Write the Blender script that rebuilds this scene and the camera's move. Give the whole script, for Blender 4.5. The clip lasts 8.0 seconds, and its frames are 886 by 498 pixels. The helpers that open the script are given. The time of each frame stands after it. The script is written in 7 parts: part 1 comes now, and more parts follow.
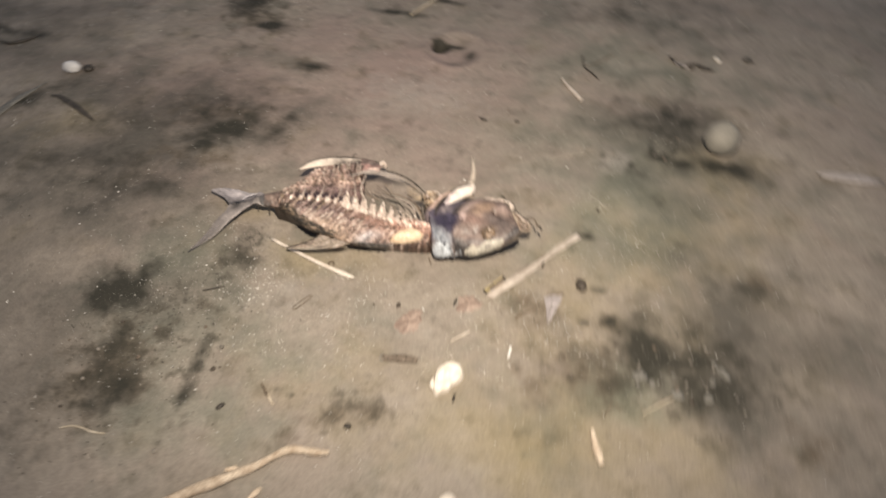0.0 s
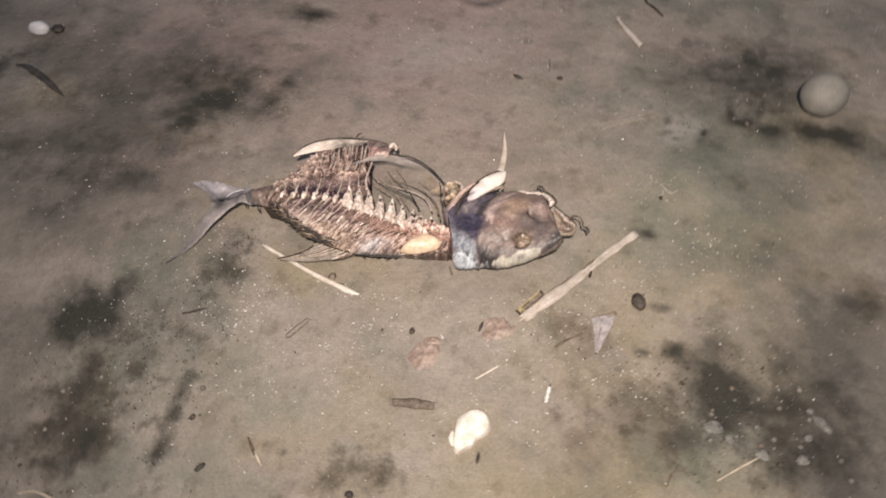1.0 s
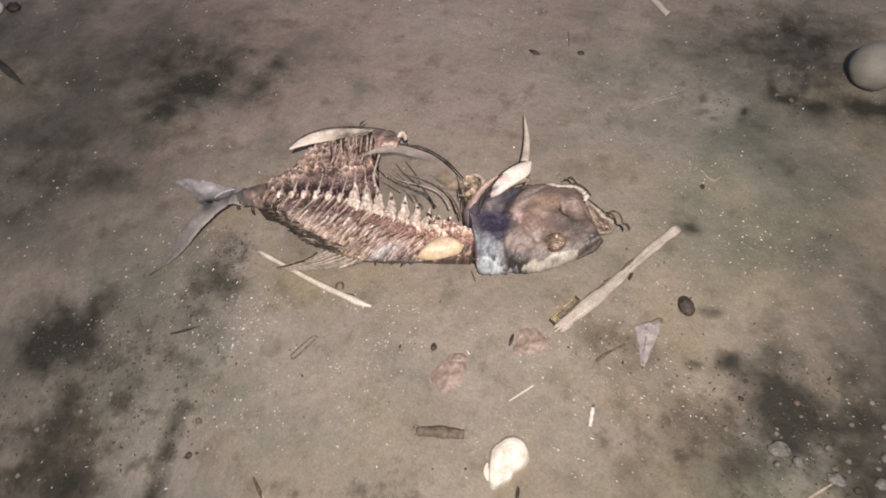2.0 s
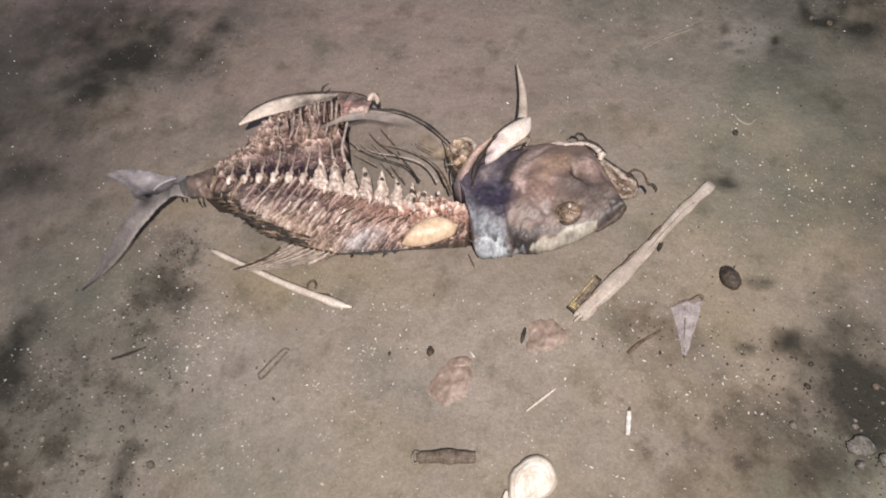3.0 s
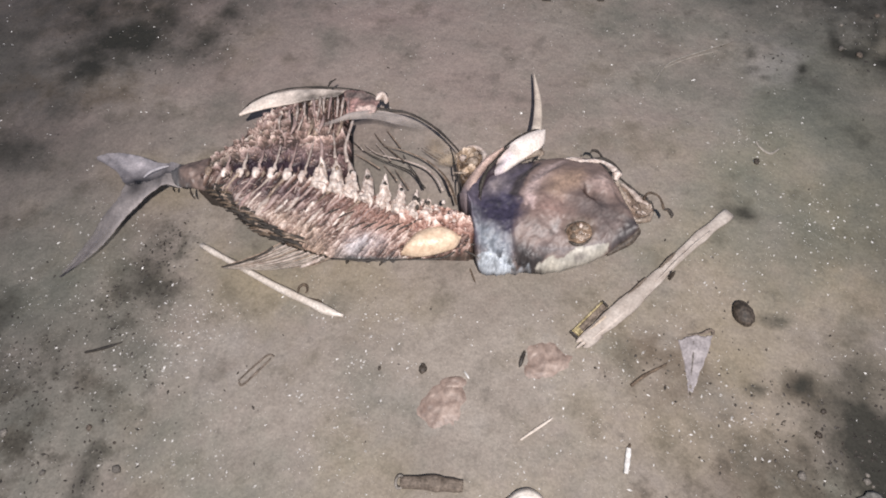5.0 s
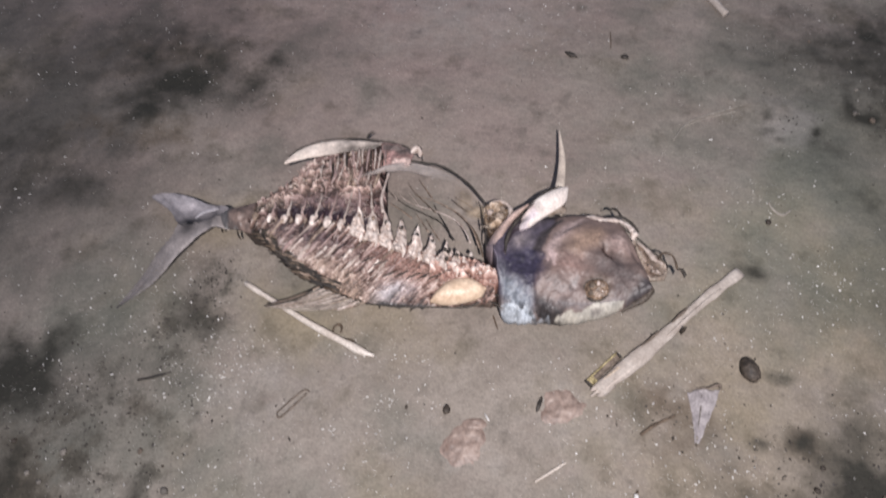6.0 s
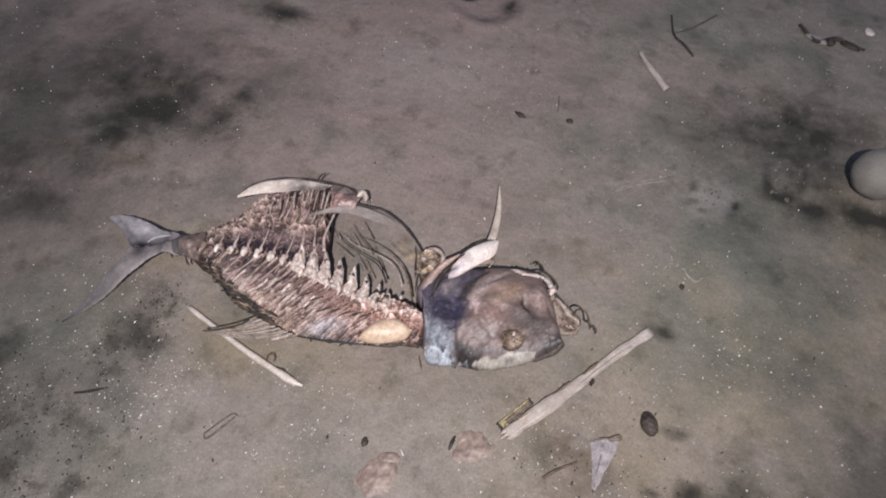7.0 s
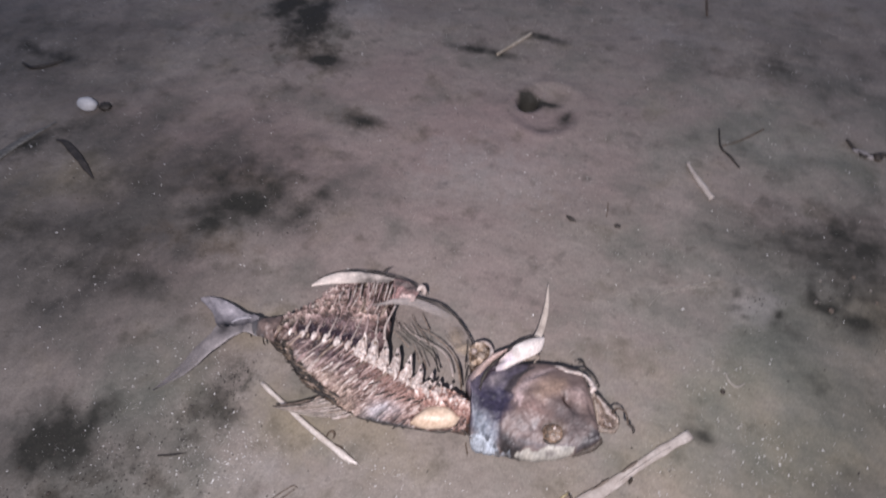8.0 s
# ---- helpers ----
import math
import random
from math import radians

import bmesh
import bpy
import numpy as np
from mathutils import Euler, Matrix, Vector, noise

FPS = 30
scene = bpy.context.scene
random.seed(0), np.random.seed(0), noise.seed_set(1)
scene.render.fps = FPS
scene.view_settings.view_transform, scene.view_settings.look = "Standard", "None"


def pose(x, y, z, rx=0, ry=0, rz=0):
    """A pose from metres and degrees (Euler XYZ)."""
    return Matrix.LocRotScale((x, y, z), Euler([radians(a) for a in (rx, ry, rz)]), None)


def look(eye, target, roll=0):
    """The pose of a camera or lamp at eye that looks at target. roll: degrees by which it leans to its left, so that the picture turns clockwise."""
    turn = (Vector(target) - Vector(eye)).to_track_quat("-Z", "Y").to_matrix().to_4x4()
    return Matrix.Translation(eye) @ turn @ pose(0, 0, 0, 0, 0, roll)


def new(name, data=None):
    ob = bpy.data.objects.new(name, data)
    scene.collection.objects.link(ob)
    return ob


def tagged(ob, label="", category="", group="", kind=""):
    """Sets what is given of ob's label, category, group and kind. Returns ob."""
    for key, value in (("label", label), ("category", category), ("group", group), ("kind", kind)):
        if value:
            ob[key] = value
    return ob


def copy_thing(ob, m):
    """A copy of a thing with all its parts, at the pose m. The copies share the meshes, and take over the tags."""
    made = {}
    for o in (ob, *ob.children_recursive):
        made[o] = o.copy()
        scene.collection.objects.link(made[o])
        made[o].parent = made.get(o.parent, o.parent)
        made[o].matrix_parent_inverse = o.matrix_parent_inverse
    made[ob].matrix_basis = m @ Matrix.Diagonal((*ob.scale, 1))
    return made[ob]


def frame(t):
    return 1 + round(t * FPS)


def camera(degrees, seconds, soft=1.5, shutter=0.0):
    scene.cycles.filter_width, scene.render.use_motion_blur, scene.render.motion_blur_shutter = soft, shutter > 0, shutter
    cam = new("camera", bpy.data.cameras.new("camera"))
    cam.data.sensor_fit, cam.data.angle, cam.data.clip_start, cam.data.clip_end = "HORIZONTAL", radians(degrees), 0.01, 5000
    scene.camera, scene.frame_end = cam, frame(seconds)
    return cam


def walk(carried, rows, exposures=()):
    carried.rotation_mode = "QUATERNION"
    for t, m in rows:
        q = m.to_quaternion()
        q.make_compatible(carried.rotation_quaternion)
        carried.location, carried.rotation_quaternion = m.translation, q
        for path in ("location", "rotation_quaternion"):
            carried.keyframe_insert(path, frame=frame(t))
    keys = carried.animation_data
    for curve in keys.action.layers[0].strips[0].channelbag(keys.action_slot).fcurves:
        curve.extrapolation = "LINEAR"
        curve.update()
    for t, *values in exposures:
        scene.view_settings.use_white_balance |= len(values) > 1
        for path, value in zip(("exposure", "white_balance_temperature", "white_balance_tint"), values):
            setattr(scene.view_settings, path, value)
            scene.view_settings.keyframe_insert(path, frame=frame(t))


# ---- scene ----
cam = camera(71.9, 8.0, soft=1.85, shutter=0.5)
PATH = [
    (0, (0.23, 0.104, 0.634), (-0.003, 1.388, -0.881), 2.0),
    (0.2, (0.245, 0.157, 0.615), (-0.101, 1.459, -0.863), 5.4),
    (0.5, (0.236, 0.212, 0.611), (-0.142, 1.451, -0.913), 5.0),
    (0.7, (0.240, 0.247, 0.590), (-0.141, 1.408, -0.993), 0.7),
    (1, (0.22, 0.283, 0.579), (-0.114, 1.323, -1.096), -5.1),
    (1.2, (0.206, 0.303, 0.565), (-0.121, 1.311, -1.131), -7.6),
    (1.5, (0.188, 0.314, 0.56), (-0.108, 1.308, -1.15), -5.7),
    (1.7, (0.179, 0.32, 0.552), (-0.098, 1.309, -1.164), -3.9),
    (2.8, (0.156, 0.393, 0.462), (-0.096, 1.317, -1.293), -8.9),
    (3, (0.156, 0.395, 0.447), (-0.084, 1.303, -1.319), -8.5),
    (3.2, (0.154, 0.393, 0.436), (-0.087, 1.305, -1.328), -7.9),
    (3.5, (0.15, 0.401, 0.432), (-0.11, 1.316, -1.327), -7.2),
    (3.8, (0.140, 0.414, 0.431), (-0.109, 1.346, -1.320), -6.2),
    (4, (0.143, 0.419, 0.428), (-0.109, 1.393, -1.3), -6.0),
    (4.5, (0.147, 0.415, 0.417), (-0.073, 1.35, -1.337), -3.6),
    (4.7, (0.149, 0.41, 0.42), (-0.074, 1.34, -1.337), -3.7),
    (5.8, (0.144, 0.416, 0.462), (-0.107, 1.324, -1.302), -2.8),
    (6, (0.141, 0.419, 0.474), (-0.153, 1.359, -1.266), -4.5),
    (6.2, (0.136, 0.425, 0.482), (-0.133, 1.386, -1.253), -2.6),
    (6.5, (0.149, 0.428, 0.489), (-0.089, 1.407, -1.239), 1.2),
    (7, (0.182, 0.425, 0.514), (-0.07, 1.451, -1.184), 3.0),
    (7.2, (0.185, 0.425, 0.529), (-0.107, 1.458, -1.159), 1.2),
    (7.5, (0.19, 0.418, 0.542), (-0.203, 1.473, -1.111), -3.3),
    (7.8, (0.190, 0.411, 0.555), (-0.282, 1.527, -1.036), -3.3),
    (8, (0.194, 0.41, 0.57), (-0.311, 1.568, -0.98), -2.4),
]
EXPOSURES = [(0.0, 0.06, 6950, 10), (0.5, 0.16, 6420, 14), (1.0, -0.1, 6570, 14), (1.5, -0.20, 6500, 14), (3.5, -0.27, 6170, 15), (4.5, -0.14, 5950, 13), (6.5, -0.4, 5760, 16), (7.2, -0.45, 5740, 17), (8.0, -0.31, 5600, 20)]
walk(cam, [(t, look(eye, target, roll)) for t, eye, target, roll in PATH],
     exposures=EXPOSURES)

# ---- light: a hand-held torch over the sea bed, and dim blue ambient light from the water above ----
world = bpy.data.worlds.new("world")
scene.world = world
world.use_nodes = True
wn = world.node_tree.nodes
wn["Background"].inputs["Color"].default_value = (0.58, 0.66, 0.85, 1)
wn["Background"].inputs["Strength"].default_value = 0.36

torch = new("torch_light", bpy.data.lights.new("torch_light", "SPOT"))
torch.data.energy = 72.0
torch.data.color = (1.0, 0.9, 0.78)
torch.data.shadow_soft_size = 0.006
torch.data.spot_size = radians(118)
torch.data.spot_blend = 1.0
torch.matrix_world = look((0.245, 0.18, 0.84), (0.06, 1.08, 0.0))

# ---- helpers of this scene ----
TABLE = np.random.RandomState(3).rand(256, 256)


def vnoise(x, y, size, seed=0):
    """Smooth value noise in -1..1 with features of the given size in metres."""
    u, v = np.asarray(x, float) / size + 37.3 * seed + 500, np.asarray(y, float) / size + 11.7 * seed + 500
    i, j = np.floor(u).astype(int), np.floor(v).astype(int)
    f, g = u - i, v - j
    f, g = f * f * (3 - 2 * f), g * g * (3 - 2 * g)
    t = lambda a, b: TABLE[a % 256, b % 256]
    return 2 * ((t(i, j) * (1 - f) + t(i + 1, j) * f) * (1 - g) + (t(i, j + 1) * (1 - f) + t(i + 1, j + 1) * f) * g) - 1


def fbm(x, y, size, seed=0, octaves=4):
    """Several layers of the noise, each turned, so that no grid shows."""
    x, y, out = np.asarray(x, float), np.asarray(y, float), 0.0
    for k in range(octaves):
        c, s = math.cos(0.6 + 1.3 * k + 0.7 * seed), math.sin(0.6 + 1.3 * k + 0.7 * seed)
        out = out + vnoise(c * x - s * y, s * x + c * y, size / 2 ** k, seed + k) / 2 ** k
    return out / 1.8


def gz(x, y):
    """Height of the sea bed."""
    x, y = np.asarray(x, float), np.asarray(y, float)
    z = 0.0032 * vnoise(x, y, 0.17, 1) + 0.0015 * vnoise(x, y, 0.06, 2) + 0.0007 * vnoise(x, y, 0.021, 5)
    calm = np.exp(-(((x - 0.05) / 0.26) ** 2 + ((y - 0.63) / 0.16) ** 2) ** 2)
    z = z * (1 - 0.75 * calm)
    hole = ((x - 0.022) / 0.012) ** 2 + ((y - 1.144) / 0.015) ** 2
    ring = np.sqrt(((x - 0.054) / 0.048) ** 2 + ((y - 1.135) / 0.055) ** 2)
    z = z - 0.065 * np.exp(-hole ** 2) - 0.006 * np.exp(-ring ** 4) + 0.003 * np.exp(-((ring - 1.15) / 0.2) ** 2)
    z = z + 0.014 * np.exp(-((x + 0.331) / 0.07) ** 2 - ((y - 1.262) / 0.07) ** 2)
    return z


def g(x, y):
    return float(gz(x, y))


def spline(points, n):
    """n points on a smooth curve through the given ones, even in parameter."""
    p = np.array(points, float)
    p = np.vstack([2 * p[0] - p[1], p, 2 * p[-1] - p[-2]])
    u = np.linspace(0, len(points) - 1 - 1e-9, n)
    i = u.astype(int)
    f = (u - i)[:, None]
    a, b, c, d = p[i], p[i + 1], p[i + 2], p[i + 3]
    return 0.5 * (2 * b + (c - a) * f + (2 * a - 5 * b + 4 * c - d) * f ** 2 + (3 * b - a - 3 * c + d) * f ** 3)


def mesh_ob(name, verts, faces, material, origin=(0, 0, 0), parent=None, smooth=True):
    me = bpy.data.meshes.new(name)
    me.from_pydata((np.array(verts, float) - np.array(origin)).tolist(), [], [tuple(f) for f in faces])
    if smooth:
        me.polygons.foreach_set("use_smooth", [True] * len(me.polygons))
    me.materials.append(material)
    me.update()
    ob = new(name, me)
    if parent is None:
        ob.location = origin
    else:
        ob.parent = parent
    return ob


def origin_of(thing):
    o = Vector((0, 0, 0))
    while thing is not None:
        o += thing.location
        thing = thing.parent
    return tuple(o)


def part(name, geo, material, parent, label="", smooth=True):
    """One mesh under a thing or part, from world-space (verts, faces)."""
    ob = mesh_ob(name, geo[0], geo[1], material, origin_of(parent), parent, smooth)
    if label:
        ob["label"] = label
    return ob


def thing(name, geo, material, at, label, category, group="", smooth=True, kind=""):
    ob = mesh_ob(name, geo[0], geo[1], material, (at[0], at[1], g(at[0], at[1])), None, smooth)
    return tagged(ob, label, category, group, kind)


def base(name, at, label, category, group=""):
    ob = new(name)
    ob.location = (at[0], at[1], g(at[0], at[1]))
    return tagged(ob, label, category, group)


def tube(points, radii, sides=8, n=24, flat=1.0, bumps=0.0, seed=0):
    """A tapered round rod along a smooth curve of (x, y, z); flat squashes it in height."""
    c = spline(points, n)
    r = np.interp(np.linspace(0, 1, n), np.linspace(0, 1, len(radii)), radii)
    r = r * (1 + bumps * vnoise(np.arange(n) * 0.37, np.full(n, seed * 3.1), 1.0, seed))
    d = np.gradient(c, axis=0)
    d /= np.linalg.norm(d, axis=1)[:, None] + 1e-12
    side = np.cross(d, [0, 0, 1.0])
    side /= np.linalg.norm(side, axis=1)[:, None] + 1e-9
    up = np.cross(side, d)
    verts, faces = [], []
    for k in range(n):
        for s in range(sides):
            a = 2 * math.pi * s / sides
            w = 1 + bumps * 0.6 * float(vnoise(s * 1.7 + 3, k * 0.31, 1.0, seed + 9))
            verts.append(c[k] + r[k] * w * (math.cos(a) * side[k] + flat * math.sin(a) * up[k]))
    for k in range(n - 1):
        for s in range(sides):
            faces.append((k * sides + s, k * sides + (s + 1) % sides, (k + 1) * sides + (s + 1) % sides, (k + 1) * sides + s))
    faces.append(tuple(range(sides))[::-1])
    faces.append(tuple((n - 1) * sides + s for s in range(sides)))
    return verts, faces


def lying(points, lift):
    """Plan points laid on the bed, lifted."""
    return [(x, y, g(x, y) + lift) for x, y in points]


def loft(a, b, nu, nv, height, under=None, inset=(0.0, 0.0), warp=None):
    """A solid between two plan curves: height(x, y, u, v) tops it, under(...) closes it (the bed by default), drawn in from both edges by the inset."""
    ca, cb = spline(a, nu), spline(b, nu)
    u, v = np.linspace(0, 1, nu)[:, None], np.linspace(0, 1, nv)[None, :]
    x = ca[:, :1] * (1 - v) + cb[:, :1] * v
    y = ca[:, 1:2] * (1 - v) + cb[:, 1:2] * v
    uu, vv = np.broadcast_to(u, x.shape), np.broadcast_to(v, x.shape)
    z = height(x, y, uu, vv)
    if warp is not None:
        x, y = warp(x, y, uu, vv)
    low = (gz(x, y) - 0.002) if under is None else under(x, y, uu, vv)
    low = np.minimum(low, z - 0.0004)
    top = np.stack([x, y, z], -1).reshape(-1, 3)
    v2 = inset[0] + v * (1 - inset[0] - inset[1])
    bx = ca[:, :1] * (1 - v2) + cb[:, :1] * v2
    by = ca[:, 1:2] * (1 - v2) + cb[:, 1:2] * v2
    bot = np.stack([bx, by, low], -1).reshape(-1, 3)
    n = nu * nv
    faces = []
    for i in range(nu - 1):
        for j in range(nv - 1):
            p, q, r, s = i * nv + j, (i + 1) * nv + j, (i + 1) * nv + j + 1, i * nv + j + 1
            faces.append((p, q, r, s))
            faces.append((n + s, n + r, n + q, n + p))
    for i in range(nu - 1):
        p, q = i * nv, (i + 1) * nv
        faces.append((n + p, n + q, q, p))
        p, q = i * nv + nv - 1, (i + 1) * nv + nv - 1
        faces.append((p, q, n + q, n + p))
    for j in range(nv - 1):
        faces.append((j, j + 1, n + j + 1, n + j))
        p = (nu - 1) * nv + j
        faces.append((n + p, n + p + 1, p + 1, p))
    return np.vstack([top, bot]), faces


def lump(at, size, seed=0, rough=0.15, rings=10, segs=16, turn=0.0, sink=0.3):
    """An uneven rounded body resting on the bed; size: half-lengths."""
    verts, faces = [], []
    c, s = math.cos(turn), math.sin(turn)
    z0 = g(at[0], at[1]) + size[2] * (1 - sink)
    for i in range(rings + 1):
        th = math.pi * i / rings
        for j in range(segs):
            ph = 2 * math.pi * j / segs
            d = Vector((math.sin(th) * math.cos(ph), math.sin(th) * math.sin(ph), math.cos(th)))
            k = 1 + rough * noise.noise(d * 1.6 + Vector((seed * 5.1, seed * 1.3, 0))) + 0.4 * rough * noise.noise(d * 4 + Vector((0, seed * 3.7, 2)))
            x, y, z = d.x * size[0] * k, d.y * size[1] * k, d.z * size[2] * k
            verts.append((at[0] + c * x - s * y, at[1] + s * x + c * y, z0 + z))
    for i in range(rings):
        for j in range(segs):
            faces.append((i * segs + j, (i + 1) * segs + j, (i + 1) * segs + (j + 1) % segs, i * segs + (j + 1) % segs))
    return verts, faces


def pigment(ob, spots, default, size=0.02):
    """A colour attribute blended from (x, y, radius, colour) spots of the thing's own skin colours."""
    o = origin_of(ob.parent) if ob.parent else tuple(ob.location)
    co = np.empty(len(ob.data.vertices) * 3)
    ob.data.vertices.foreach_get("co", co)
    co = co.reshape(-1, 3) + np.array(o)
    x = co[:, 0] + 0.006 * fbm(co[:, 0], co[:, 1], size, 21)
    y = co[:, 1] + 0.006 * fbm(co[:, 0], co[:, 1], size, 31)
    col = np.tile(np.array(default, float), (len(x), 1))
    for sx, sy, rx, ry, c in spots:
        w = np.exp(-(((x - sx) / rx) ** 2 + ((y - sy) / ry) ** 2) ** 1.6)[:, None]
        col = col * (1 - w) + np.array(c) * w
    at = ob.data.attributes.new("pigment", "FLOAT_COLOR", "POINT")
    at.data.foreach_set("color", np.hstack([col, np.ones((len(x), 1))]).ravel())
    return ob


# ---- materials ----
def surface(name, dark, light, size, rough=0.6, bump=0.0005, fine=0.002, spec=0.4, attr="", contrast=0.5, metal=0.0, alpha=1.0, stretch=(1, 1, 1), vary=0.15, clear=False):
    m = bpy.data.materials.new(name)
    m.use_nodes = True
    n, l = m.node_tree.nodes, m.node_tree.links
    bsdf = n["Principled BSDF"]
    tc = n.new("ShaderNodeTexCoord")
    mp = n.new("ShaderNodeMapping")
    mp.inputs["Scale"].default_value = stretch
    l.new(tc.outputs["Object"], mp.inputs["Vector"])
    big, small = n.new("ShaderNodeTexNoise"), n.new("ShaderNodeTexNoise")
    big.inputs["Scale"].default_value, big.inputs["Detail"].default_value = 1 / size, 4
    small.inputs["Scale"].default_value, small.inputs["Detail"].default_value = 1 / fine, 3
    ramp = n.new("ShaderNodeValToRGB")
    ramp.color_ramp.elements[0].position, ramp.color_ramp.elements[1].position = 0.5 - 0.2, 0.5 + 0.2
    ramp.color_ramp.elements[0].color, ramp.color_ramp.elements[1].color = (*dark, 1), (*light, 1)
    for t in (big, small):
        l.new(mp.outputs["Vector"], t.inputs["Vector"])
    l.new(big.outputs["Fac"], ramp.inputs["Fac"])
    grain = n.new("ShaderNodeMapRange")
    grain.inputs["From Min"].default_value, grain.inputs["From Max"].default_value = 0.3, 0.7
    grain.inputs["To Min"].default_value, grain.inputs["To Max"].default_value = 1 - contrast, 1 + contrast
    l.new(small.outputs["Fac"], grain.inputs["Value"])
    info = n.new("ShaderNodeObjectInfo")
    each = n.new("ShaderNodeMapRange")
    each.inputs["To Min"].default_value, each.inputs["To Max"].default_value = 1 - vary, 1 + vary
    l.new(info.outputs["Random"], each.inputs["Value"])
    both = n.new("ShaderNodeMath")
    both.operation = "MULTIPLY"
    l.new(grain.outputs["Result"], both.inputs[0])
    l.new(each.outputs["Result"], both.inputs[1])
    mul = n.new("ShaderNodeVectorMath")
    mul.operation = "SCALE"
    l.new(ramp.outputs["Color"], mul.inputs[0])
    l.new(both.outputs[0], mul.inputs["Scale"])
    out = mul.outputs["Vector"]
    if attr:
        a = n.new("ShaderNodeAttribute")
        a.attribute_name = attr
        mm = n.new("ShaderNodeVectorMath")
        mm.operation = "MULTIPLY"
        l.new(a.outputs["Color"], mm.inputs[0])
        l.new(out, mm.inputs[1])
        out = mm.outputs["Vector"]
        if clear:
            l.new(a.outputs["Alpha"], bsdf.inputs["Alpha"])
    l.new(out, bsdf.inputs["Base Color"])
    b = n.new("ShaderNodeBump")
    b.inputs["Distance"].default_value, b.inputs["Strength"].default_value = bump, 0.8
    l.new(small.outputs["Fac"], b.inputs["Height"])
    l.new(b.outputs["Normal"], bsdf.inputs["Normal"])
    bsdf.inputs["Roughness"].default_value = rough
    bsdf.inputs["Specular IOR Level"].default_value = spec
    bsdf.inputs["Metallic"].default_value = metal
    if not clear:
        bsdf.inputs["Alpha"].default_value = alpha
    return m


def fibre_surface(name, tones):
    """Each loose fibre of a joined mesh takes one of the tones."""
    m = surface(name, (1, 1, 1), (1, 1, 1), 0.01, 0.45, 0.0003, 0.0012, contrast=0.3)
    n, l = m.node_tree.nodes, m.node_tree.links
    geo, ramp, mul = n.new("ShaderNodeNewGeometry"), n.new("ShaderNodeValToRGB"), n.new("ShaderNodeVectorMath")
    while len(ramp.color_ramp.elements) < len(tones):
        ramp.color_ramp.elements.new(0.5)
    for k, c in enumerate(tones):
        ramp.color_ramp.elements[k].position, ramp.color_ramp.elements[k].color = k / (len(tones) - 1), (*c, 1)
    mul.operation = "MULTIPLY"
    l.new(geo.outputs["Random Per Island"], ramp.inputs["Fac"])
    base_in = n["Principled BSDF"].inputs["Base Color"]
    l.new(base_in.links[0].from_socket, mul.inputs[0])
    l.new(ramp.outputs["Color"], mul.inputs[1])
    l.new(mul.outputs["Vector"], base_in)
    return m


